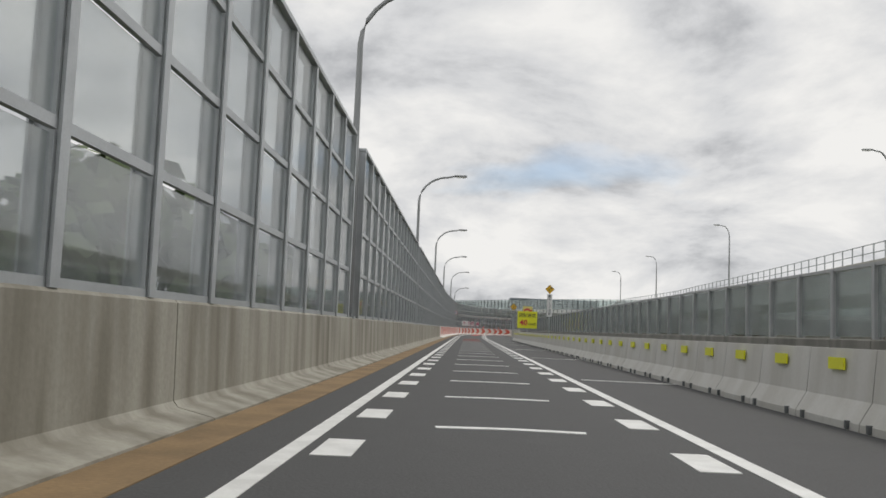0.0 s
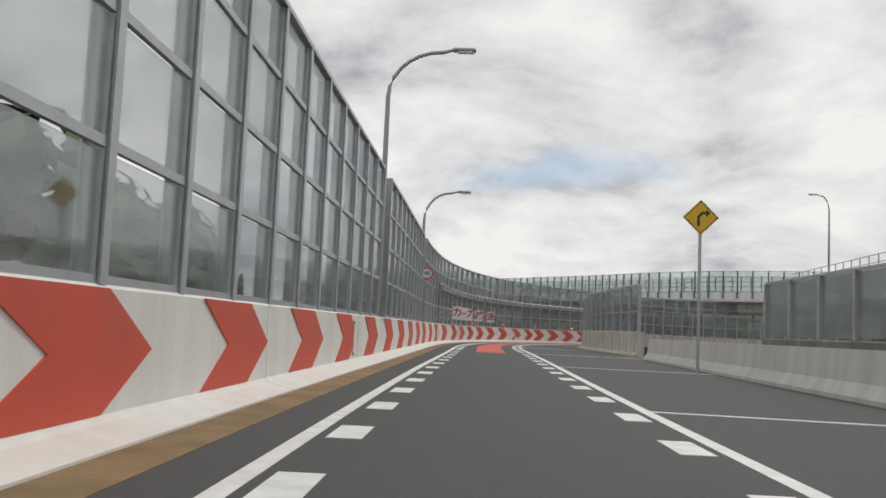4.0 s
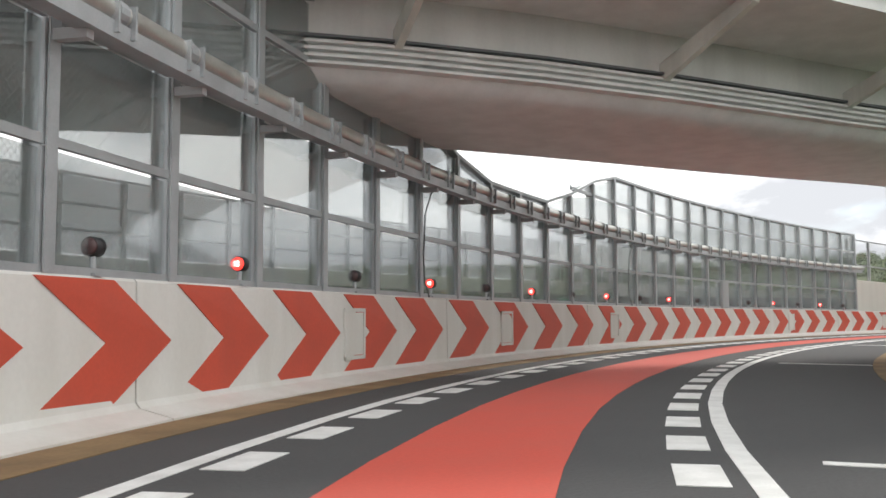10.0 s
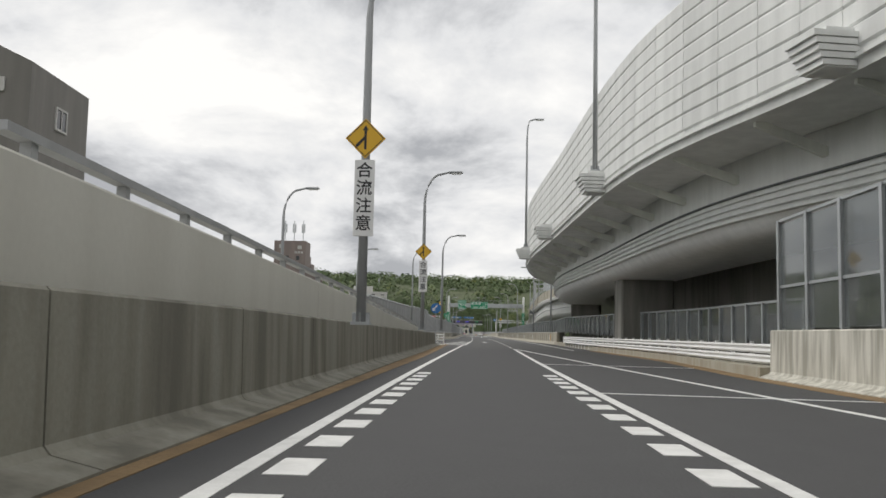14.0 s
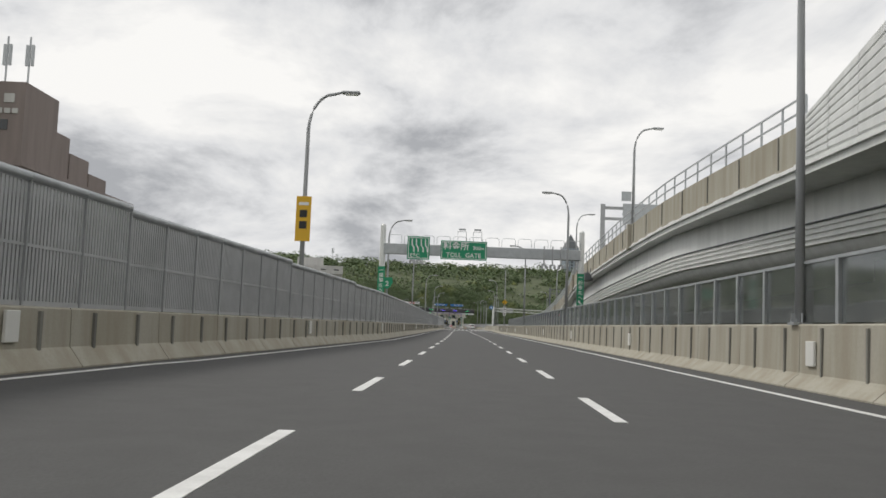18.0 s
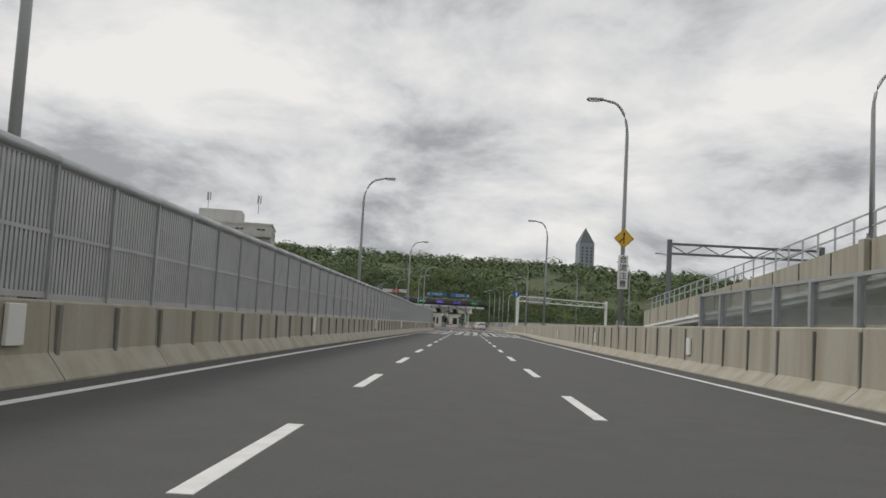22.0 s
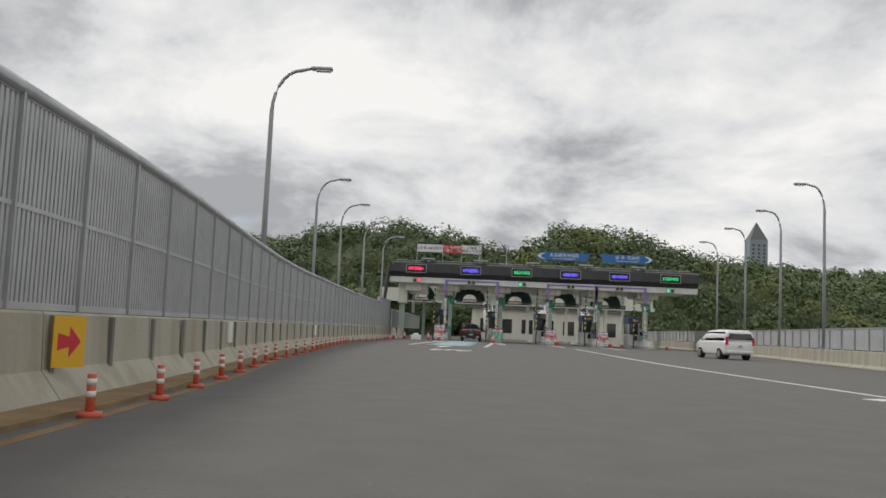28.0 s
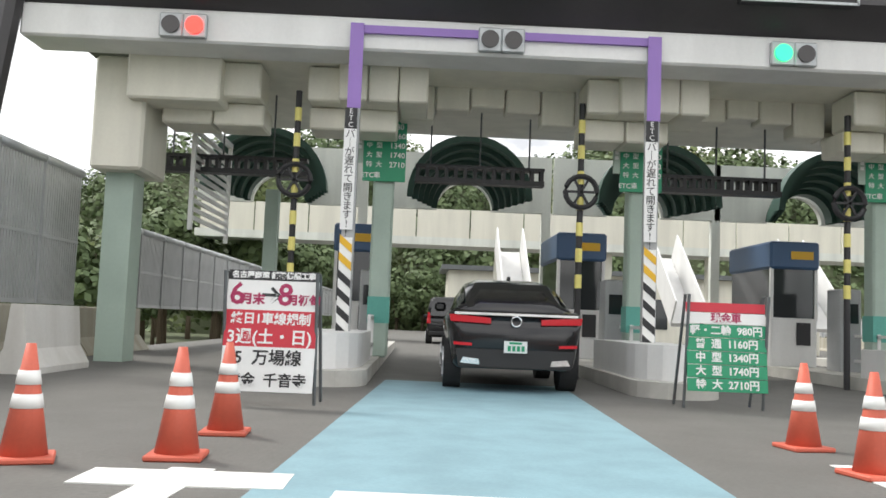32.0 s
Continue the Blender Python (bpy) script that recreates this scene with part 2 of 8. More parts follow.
def run(a):
    return float(np.interp(a, [k[0] for k in KERB], [k[1] for k in KERB]))


def head(a):
    return float(np.interp(run(a), ST, HEAD))


def at(a, u=0.0, z=0.0):
    """The place at station a, u metres to the right of the line, z up."""
    h, s = head(a), run(a)
    back = min(s, 0.0)
    return Vector((float(np.interp(s, ST, LX)) + math.cos(h) * u - math.sin(h) * back, float(np.interp(s, ST, LY)) + math.sin(h) * u + math.cos(h) * back, z))


def stand(a, u=0.0, z=0.0, turn=0.0):
    """A pose at a station: x to the right, y ahead, z up, turned to the left by degrees."""
    p = at(a, u, z)
    return pose(p.x, p.y, p.z, 0, 0, math.degrees(head(a)) + turn)


def tab(*pairs):
    xs, ys = [p[0] for p in pairs], [p[1] for p in pairs]
    return lambda a: float(np.interp(a, xs, ys))


# ---- building ----


def mesh_of(bm, material, smooth=False, name="part"):
    me = bpy.data.meshes.new(name)
    bm.normal_update()
    bm.to_mesh(me)
    bm.free()
    for m in (material if isinstance(material, (list, tuple)) else (material,)):
        me.materials.append(m)
    if smooth:
        for f in me.polygons:
            f.use_smooth = True
    return me


def thing(name, m, label, category, group="", kind=""):
    ob = new(name)
    ob.matrix_basis = m
    ob.empty_display_size = 0.2
    return tagged(ob, label, category, group, kind)


def put(name, me, parent, m=None, label=""):
    """Links a mesh as a part; m is its pose in the parent's own space."""
    ob = new(name, me)
    ob.parent = parent
    if m is not None:
        ob.matrix_basis = m
    if label:
        ob["label"] = label
    return ob


def part(name, bm, material, parent, label="", m=None, smooth=False):
    return put(name, mesh_of(bm, material, smooth, name), parent, m, label)


def world_part(name, bm, material, parent, label="", smooth=False):
    """A part whose mesh is given in world space."""
    inv = parent.matrix_basis.inverted()
    up = parent.parent
    while up:
        inv = inv @ up.matrix_basis.inverted()
        up = up.parent
    return put(name, mesh_of(bm, material, smooth, name), parent, inv, label)


def box(bm, c, s, m=None, bevel=0.0):
    r = bmesh.ops.create_cube(bm, size=1.0, matrix=(m or Matrix()) @ Matrix.Translation(c) @ Matrix.Diagonal((*s, 1)))
    if bevel:
        es = list({e for v in r["verts"] for e in v.link_edges})
        bmesh.ops.bevel(bm, geom=es, offset=bevel, segments=1, affect="EDGES")
    return bm


def cyl(bm, p, q, r1, r2=None, n=12):
    p, q = Vector(p), Vector(q)
    d = q - p
    m = Matrix.Translation((p + q) / 2) @ d.to_track_quat("Z", "Y").to_matrix().to_4x4()
    bmesh.ops.create_cone(bm, cap_ends=True, segments=n, radius1=r1, radius2=r1 if r2 is None else r2, depth=d.length, matrix=m)
    return bm


def tube(bm, pts, r, n=8):
    """A bent tube through points; r a number or one a point."""
    pts = [Vector(p) for p in pts]
    rings = []
    for i, p in enumerate(pts):
        d = (pts[min(i + 1, len(pts) - 1)] - pts[max(i - 1, 0)]).normalized()
        side = d.cross(Vector((0, 0, 1)) if abs(d.z) < 0.95 else Vector((1, 0, 0))).normalized()
        up = side.cross(d)
        rr = r[i] if isinstance(r, (list, tuple)) else r
        rings.append([bm.verts.new(p + side * math.cos(k * math.tau / n) * rr + up * math.sin(k * math.tau / n) * rr) for k in range(n)])
    for a, b in zip(rings, rings[1:]):
        for k in range(n):
            bm.faces.new((a[k], a[(k + 1) % n], b[(k + 1) % n], b[k]))
    bm.faces.new(rings[0][::-1])
    bm.faces.new(rings[-1])
    return bm


def sweep(bm, a0, a1, step, prof, place=None):
    """Draws a closed outline of (u, z) along the road's line."""
    place = place or at
    count = max(1, round((a1 - a0) / step))
    rings = []
    for i in range(count + 1):
        a = a0 + (a1 - a0) * i / count
        rings.append([bm.verts.new(place(a, u, z)) for u, z in prof(a)])
    n = len(rings[0])
    for p, q in zip(rings, rings[1:]):
        for k in range(n):
            bm.faces.new((p[k], q[k], q[(k + 1) % n], p[(k + 1) % n]))
    bm.faces.new(rings[0])
    bm.faces.new(rings[-1][::-1])
    bmesh.ops.recalc_face_normals(bm, faces=bm.faces)
    return bm


def strip(bm, a0, a1, step, left, right, z0=-0.3, z1=0.0, place=None):
    f = lambda v, a: v(a) if callable(v) else v
    return sweep(bm, a0, a1, step, lambda a: [(f(left, a), f(z0, a)), (f(right, a), f(z0, a)), (f(right, a), f(z1, a)), (f(left, a), f(z1, a))], place)


def setting(name, bm, material, label, category, smooth=False):
    return tagged(new(name, mesh_of(bm, material, smooth, name)), label, category, kind="structure")


WALL_L = tab((0, -3.4), (175, -3.4), (195, -3.5), (212, -3.85), (248, -4.15), (291, -4.0), (305, -3.9), (315, -3.4), (323, -3.05), (345, -3.1), (380, -3.6), (412, -4.2))
WALL_M = tab((400, -8.9), (415, -8.5), (433, -8.0), (455, -7.1), (475, -6.2), (495, -5.35), (640, -5.4), (660, -5.2), (690, -4.7), (712, -4.4), (722, -4.7), (740, -5.7), (768, -7.0), (800, -7.4), (860, -8.0))
WALL_R = tab((0, 7.4), (152, 7.4), (170, 8.6), (186, 7.0), (200, 5.6), (215, 4.9), (235, 4.5), (275, 4.7), (290, 5.4), (305, 6.5), (330, 7.3), (357, 7.4), (372, 8.2), (395, 7.6), (420, 7.5), (434, 7.9), (455, 6.9), (505, 6.6), (620, 6.7), (690, 8.2), (697.5, 8.5), (700, 15.5), (720, 19.5), (759, 22.9), (793, 25), (860, 26.5))
EDGE_L = tab((0, -1.9), (412, -1.9))

# ground and decks
bm = bmesh.new()
bmesh.ops.create_grid(bm, x_segments=2, y_segments=2, size=4000, matrix=Matrix.Translation((300, 200, -7)))
setting("ground", bm, GROUND, "green and brown open ground below the viaducts", "ground")
bm = bmesh.new()
strip(bm, -20, 395, 2.0, lambda a: WALL_L(a) - 0.5, lambda a: WALL_R(a) + 0.6, -1.6, 0.0)
setting("road_ramp", bm, ASPHALT, "dark grey asphalt of the curving elevated ramp", "road")
bm = bmesh.new()
strip(bm, 395, 698, 3.0, lambda a: WALL_M(a) - 0.6, lambda a: WALL_R(a) + 0.6, -1.6, 0.0)
setting("road_main", bm, ASPHALT_WORN, "grey worn asphalt of the main carriageway", "road")
bm = bmesh.new()
strip(bm, 698, 1000, 3.0, lambda a: WALL_M(a) - 0.6, lambda a: max(WALL_R(a), 17.2 + (a - 706) * 0.105) + 0.6, -1.6, 0.0)
setting("road_plaza", bm, ASPHALT_PLAZA, "pale worn asphalt of the toll plaza", "road")

# ---- road markings ----


def line(name, a0, a1, u, width, material=WHITE_LINE, label="solid white edge line painted on asphalt", step=2.0):
    f = u if callable(u) else (lambda a: u)
    bm = bmesh.new()
    strip(bm, a0, a1, step, lambda a: f(a) - width / 2, lambda a: f(a) + width / 2, -0.02, 0.005)
    return setting(name, bm, material, label, "road marking")


def dashes(label, stations, u, length, width, material=WHITE_LINE, group=""):
    f = u if callable(u) else (lambda a: u)
    top = thing("dashed_line", stand(stations[0], f(stations[0])), label, "road marking", group, "structure")
    bm = bmesh.new()
    box(bm, (0, 0, 0.0), (width, length, 0.012))
    me = mesh_of(bm, material, name="dash")
    inv = top.matrix_basis.inverted()
    for a in stations:
        put("dash", me, top, inv @ stand(a, f(a)))
    return top


MARK_L = tab((0, -1.88), (150, -1.85), (170, -1.7), (212, -1.78), (230, -2.0), (248, -2.35), (271, -2.5), (290, -2.25), (324, -1.8), (412, -1.9))
MARK_R = tab((0, 1.75), (110, 1.8), (172, 2.1), (199, 1.8), (214, 1.8), (230, 1.6), (249, 1.45), (272, 1.47), (290, 1.75), (325, 1.94), (393, 1.95))
line("edge_line_left", -15, 412, MARK_L, 0.16)
line("edge_line_right", -15, 393, MARK_R, 0.16)
in_l, in_r = (lambda a: MARK_L(a) + 0.34), (lambda a: MARK_R(a) - 0.34)
dashes("short white slow-down dashes inside the edge line", [2 + 2.9 * i for i in range(58)], in_l, 1.0, 0.32, group="slow-down dashes")
dashes("short white slow-down dashes inside the edge line", [2 + 2.9 * i for i in range(58)], in_r, 1.0, 0.32, group="slow-down dashes")
dashes("close-set white slow-down dashes along the bend", [171 + 1.55 * i for i in range(120)], in_l, 0.8, 0.32, group="slow-down dashes")
dashes("close-set white slow-down dashes along the bend", [171 + 1.55 * i for i in range(120)], in_r, 0.8, 0.32, group="slow-down dashes")
# thin cross bars, bent like flat arrows
bars = thing("cross_bars", stand(10), "white chevron-shaped slow-down bars across the lane", "road marking", kind="structure")
bars_red = thing("cross_bars", stand(100), "white-edged red slow-down bars across the lane", "road marking", kind="structure")
bm = bmesh.new()
for sgn in (-1, 1):
    box(bm, (sgn * 0.38, -0.06, 0.003), (0.78, 0.17, 0.008), pose(0, 0, 0, 0, 0, -sgn * 6))
bar_me = mesh_of(bm, WHITE_LINE, name="bar")
bm = bmesh.new()
for sgn in (-1, 1):
    box(bm, (sgn * 0.38, -0.06, 0.004), (0.78, 0.34, 0.012), pose(0, 0, 0, 0, 0, -sgn * 6))
bar_red_me = mesh_of(bm, RED_LINE, name="bar")
for i in range(26):
    a = 8 + 4.05 * i
    if a < 92:
        put("bar", bar_me, bars, bars.matrix_basis.inverted() @ stand(a, -0.05))
    else:
        put("bar", bar_red_me, bars_red, bars_red.matrix_basis.inverted() @ stand(a, -0.05))
line("red_lane_band", 168, 316, lambda a: (MARK_L(a) + MARK_R(a)) / 2, 1.35, RED_LINE, "broad red band painted along the lane through the bend")
# hatch lines in the gore on the right
hatch = thing("hatch_lines", stand(60, 4), "thin white cross lines in the closed strip beside the lane", "road marking", kind="structure")
for i in range(24):
    a = 20 + 15.0 * i
    if a > 370:
        break
    w = (4.0 if a < 105 else max(2.2, WALL_R(a) - 0.7)) - 2.0
    bm = bmesh.new()
    box(bm, (2.05 + w / 2, -w * 0.1, 0.002), (w, 0.14, 0.010), pose(0, 0, 0, 0, 0, -8))
    put("hatch_line", mesh_of(bm, WHITE_LINE, name="hatch_line"), hatch, hatch.matrix_basis.inverted() @ stand(a))
line("gore_line", 345, 393, tab((345, 5.2), (393, 2.1)), 0.15, label="solid white line closing the gore")

# gutters
bm = bmesh.new()
strip(bm, -15, 412, 2.0, lambda a: WALL_L(a) + 0.3, lambda a: max(WALL_L(a) + 0.3, min(-2.5, WALL_L(a) + 0.95)) + 0.02, -0.02, 0.008)
setting("gutter_left", bm, GUTTER, "strip of brown dirt along the foot of the wall", "gutter")
bm = bmesh.new()
strip(bm, 105, 393, 2.0, lambda a: WALL_R(a) - 0.8, lambda a: WALL_R(a) - 0.2, -0.02, 0.008)
setting("gutter_right", bm, GUTTER, "strip of brown dirt along the inner wall", "gutter")

# ---- left parapet of the ramp ----


def parapet(name, a0, a1, wall, height, material, label, toe=0.42, toe_h=0.12, thick=0.32, cap=0.03, side=1, step=2.0, lengths=9.8):
    """Concrete wall in poured lengths with open joints, on a sloping toe. side 1: road on its right."""
    top = thing(name, stand(a0, wall(a0)), label, "wall", kind="structure")
    count = max(1, round((a1 - a0) / lengths))
    d = (a1 - a0) / count
    hf = height if callable(height) else (lambda a: height)
    for i in range(count):
        b0, b1 = a0 + i * d, a0 + (i + 1) * d - 0.03
        bm = bmesh.new()
        sweep(bm, b0, b1, step, lambda a: [(wall(a) + side * toe, -0.02), (wall(a) + side * toe, 0.03), (wall(a) + side * 0.05, toe_h), (wall(a), toe_h + 0.06),
                                           (wall(a) - side * 0.02, hf(a) - cap), (wall(a) - side * (cap + 0.02), hf(a)), (wall(a) - side * thick, hf(a)), (wall(a) - side * thick, -0.02)])
        world_part("wall_length", bm, material, top)
    return top


parapet("parapet_left", -15, 111, WALL_L, tab((0, 1.17), (111, 1.2)), CONCRETE, "weathered grey concrete parapet with dark streaks")
parapet("parapet_bend", 111, 323, WALL_L, tab((111, 1.2), (160, 1.28), (212, 1.3), (250, 1.42), (290, 1.38), (323, 1.15)), WHITE_WALL, "white painted concrete parapet round the bend")
parapet("parapet_left_end", 324, 406, WALL_L, tab((324, 1.25), (345, 1.27), (380, 1.1), (406, 1.0)), CONCRETE_MID, "dark streaked concrete parapet after the bend", lengths=5.0)

# red arrow boards painted on the parapet
HT = tab((111, 1.2), (160, 1.28), (212, 1.3), (250, 1.42), (290, 1.38), (323, 1.15))
marks = [(116.7, 11), (167.7, 1), (172.3, 1), (176.8, 1), (181.7, 3), (194.3, 3), (203.7, 2), (210.3, 1), (213.5, 1), (216.1, 1), (218.4, 3), (226.8, 3), (235.5, 5), (246.5, 4), (255.3, 5), (268.2, 8), (287.3, 15), (319.0, 2)]
chev_a = []
for (m0, n), m1 in zip(marks, [m[0] for m in marks[1:]] + [322.8]):
    chev_a += [(m0 + (m1 - m0) * k / n, (m1 - m0) / n) for k in range(n)]
arrows = thing("chevron_row", stand(114, WALL_L(114)), "row of red arrow chevrons painted on the white parapet", "road marking")
for a, gap in chev_a + [(322.8, 1.9)]:
    h = HT(a) - 0.03
    w = gap * float(np.interp(a, [115, 185, 227, 322], [0.43, 0.46, 0.5, 0.5]))
    p = float(np.interp(a, [115, 227, 322], [1.05, 1.05, 0.8]))
    pts = [(0, h), (w, h), (w + p, (h + 0.18) / 2), (w, 0.18), (0, 0.18), (p, (h + 0.18) / 2)]
    bm = bmesh.new()
    ring = []
    for y, z in pts:
        aa = a - w - p + y
        ring.append((aa, z))
    vs = [bm.verts.new(at(aa, WALL_L(aa) + 0.006, z)) for aa, z in ring]
    ws = [bm.verts.new(at(aa, WALL_L(aa) - 0.012, z)) for aa, z in ring]
    for quad in ((0, 1, 2, 5), (5, 2, 3, 4)):
        bm.faces.new([vs[k] for k in quad])
    for k in range(6):
        bm.faces.new((vs[k], vs[(k + 1) % 6], ws[(k + 1) % 6], ws[k]))
    bmesh.ops.recalc_face_normals(bm, faces=bm.faces)
    world_part("chevron", bm, CHEVRON, arrows)

# ---- see-through noise barrier on the left parapet ----


def h_post(height, material, depth=0.26, width=0.15):
    bm = bmesh.new()
    d, w, t, k = depth / 2, width / 2, 0.02, 0.008
    ring = [(d, -w), (d, w), (d - t, w), (d - t, k), (t - d, k), (t - d, w), (-d, w), (-d, -w), (t - d, -w), (t - d, -k), (d - t, -k), (d - t, -w)]
    f = bm.faces.new([bm.verts.new((x, y, 0)) for x, y in ring])
    r = bmesh.ops.extrude_face_region(bm, geom=[f])
    bmesh.ops.translate(bm, vec=(0, 0, height), verts=[v for v in r["geom"] if isinstance(v, bmesh.types.BMVert)])
    bmesh.ops.recalc_face_normals(bm, faces=bm.faces)
    return mesh_of(bm, material, name="post")


def wire_net(bm, x0, x1, z0, z1, y, pitch=0.085, half=0.0035):
    """Crossing diagonal wires of a chain-link net, clipped to an upright rectangle."""
    for sgn in (-1, 1):
        c = x0 - (z1 - z0)
        while c < x1 + (z1 - z0):
            # the line x = c + sgn * (z - z0), kept inside the rectangle
            lo, hi = sorted(((x0 - c) * sgn, (x1 - c) * sgn))
            lo, hi = max(lo, 0.0), min(hi, z1 - z0)
            if hi - lo > 0.02:
                p = [(c + sgn * lo, z0 + lo), (c + sgn * hi, z0 + hi)]
                d = half * 0.7
                bm.faces.new([bm.verts.new(v) for v in ((p[0][0] - d, y, p[0][1] + sgn * d), (p[0][0] + d, y, p[0][1] - sgn * d), (p[1][0] + d, y, p[1][1] - sgn * d), (p[1][0] - d, y, p[1][1] + sgn * d))])
            c += pitch


def barrier(a0, a1, wall, base, rows, pitch, label, inset=0.16, bay=1.95, pane=PANE, tops=None, post_mat=GALV, group="noise barrier lengths", cap_mat=GALV, pane_face=0.06, wired=0):
    """Posts with rails and panes between them. tops: height of the top edge by station, where it is uneven."""
    top = thing("noise_barrier", stand(a0, wall(a0) - inset, base(a0)), label, "barrier", group)
    inv = top.matrix_basis.inverted()
    n = max(1, round((a1 - a0) / bay))
    d = (a1 - a0) / n
    full = rows * pitch
    cache = {}
    hgt = tops or (lambda a: base(a) + full)

    def post_mesh(h):
        k = round(h, 1)
        if k not in cache:
            cache[k] = h_post(k, post_mat)
        return cache[k]
    for i in range(n + 1):
        a = a0 + i * d
        put("post", post_mesh(hgt(a) - base(a) + 0.02), top, inv @ stand(a, wall(a) - inset, base(a)))
    for i in range(n):
        b0, b1 = a0 + i * d, a0 + (i + 1) * d
        p0, p1 = at(b0, wall(b0) - inset + pane_face), at(b1, wall(b1) - inset + pane_face)
        v = p1 - p0
        L = v.length
        ang = math.degrees(math.atan2(v.y, v.x))
        zb = base((b0 + b1) / 2)
        t0, t1 = hgt(b0) - zb, hgt(b1) - zb
        for r in range(rows):
            z0, z1a, z1b = r * pitch, min((r + 1) * pitch, t0), min((r + 1) * pitch, t1)
            if max(z1a, z1b) - z0 < 0.25:
                continue
            flat = abs(z1a - z1b) < 0.01 and abs(z1a - z0 - pitch) < 0.01
            key = ("pane", round(L, 2), flat, r < wired)
            if not flat or key not in cache:
                bm = bmesh.new()
                x0, x1 = 0.07, L - 0.07
                za, zz = z0 + 0.06 - z0, 0.0
                ta, tb = max(z1a - z0 - 0.05, 0.07), max(z1b - z0 - 0.05, 0.07)
                q = [(x0, 0.06), (x1, 0.06), (x1, tb), (x0, ta)]
                f = [bm.verts.new((x, -0.005, z)) for x, z in q]
                b = [bm.verts.new((x, 0.005, z)) for x, z in q]
                bm.faces.new(f)
                bm.faces.new(b[::-1])
                for k in range(4):
                    bm.faces.new((f[k], b[k], b[(k + 1) % 4], f[(k + 1) % 4]))
                if r < wired:
                    glass_faces = len(bm.faces)
                    wire_net(bm, x0, x1, 0.06, min(ta, tb), 0.03)
                    bm.faces.ensure_lookup_table()
                    for f_ in bm.faces[glass_faces:]:
                        f_.material_index = 1
                me = mesh_of(bm, [pane, GALV] if r < wired else pane, name="pane")
                # aluminium frame round the pane
                bm = bmesh.new()
                box(bm, (L / 2, -0.01, 0.03), (L - 0.14, 0.06, 0.09))
                box(bm, (0.09, -0.01, max(ta, 0.1) / 2 + 0.02), (0.05, 0.05, max(ta, 0.1)))
                box(bm, (L - 0.09, -0.01, max(tb, 0.1) / 2 + 0.02), (0.05, 0.05, max(tb, 0.1)))
                fr = mesh_of(bm, cap_mat, name="pane_frame")
                if flat:
                    cache[key] = (me, fr)
            else:
                me, fr = cache[key]
            m = inv @ pose(p0.x, p0.y, zb + z0, 0, 0, ang)
            pn = put("pane", me, top, m)
            pn.visible_shadow = False
            put("pane_frame", fr, pn)
    # coping in one run
    bm = bmesh.new()
    sweep(bm, a0, a1, bay, lambda a: [(wall(a) - inset - 0.13, hgt(a)), (wall(a) - inset + 0.13, hgt(a)), (wall(a) - inset + 0.13, hgt(a) + 0.08), (wall(a) - inset - 0.13, hgt(a) + 0.08)])
    world_part("coping", bm, cap_mat, top)
    return top


BASE_L = tab((0, 1.17), (111, 1.2), (160, 1.28), (212, 1.3), (250, 1.42), (290, 1.38), (323, 1.15))
LAMPS = [8.5, 37.6, 66.5, 95.2, 125.2, 155.0, 174.2]
clear_label = "tall see-through noise barrier with grey steel posts on the parapet"
for k, a in enumerate(LAMPS):
    lo = a + 1.0
    hi = (LAMPS[k + 1] - 1.0) if k + 1 < len(LAMPS) else 184.5
    barrier(lo, hi, WALL_L, BASE_L, 4, 1.13, clear_label)
    # solid returns that form the niche for the lamp post
    niche = thing("niche_panel", stand(a + 0.9, WALL_L(a) - 0.16, 1.18), "grey solid steel panel closing the barrier beside a lamp post", "barrier", "lamp niches")
    for da in (0.98, -0.98):
        bm = bmesh.new()
        box(bm, (-0.36, da, 2.27), (0.66, 0.08, 4.54), stand(a, WALL_L(a) - 0.16, 1.18))
        world_part("return_panel", bm, GREY_PAINT, niche)
    bm = bmesh.new()
    box(bm, (-0.68, 0, 2.27), (0.06, 2.0, 4.54), stand(a, WALL_L(a) - 0.16, 1.18))
    world_part("back_panel", bm, GREY_PAINT, niche)
barrier(-15, 7.5, WALL_L, BASE_L, 4, 1.13, clear_label)
TOPS = tab((184.5, 5.8), (215, 5.85), (252.5, 5.75), (257.2, 4.15), (262.6, 4.15), (267.2, 5.6), (297, 5.75))
barrier(184.5, 297, WALL_L, BASE_L, 4, 1.13, "tall see-through noise barrier curving round the outside of the bend", pane=PANE, tops=TOPS, wired=3)

# ---- street lamps ----


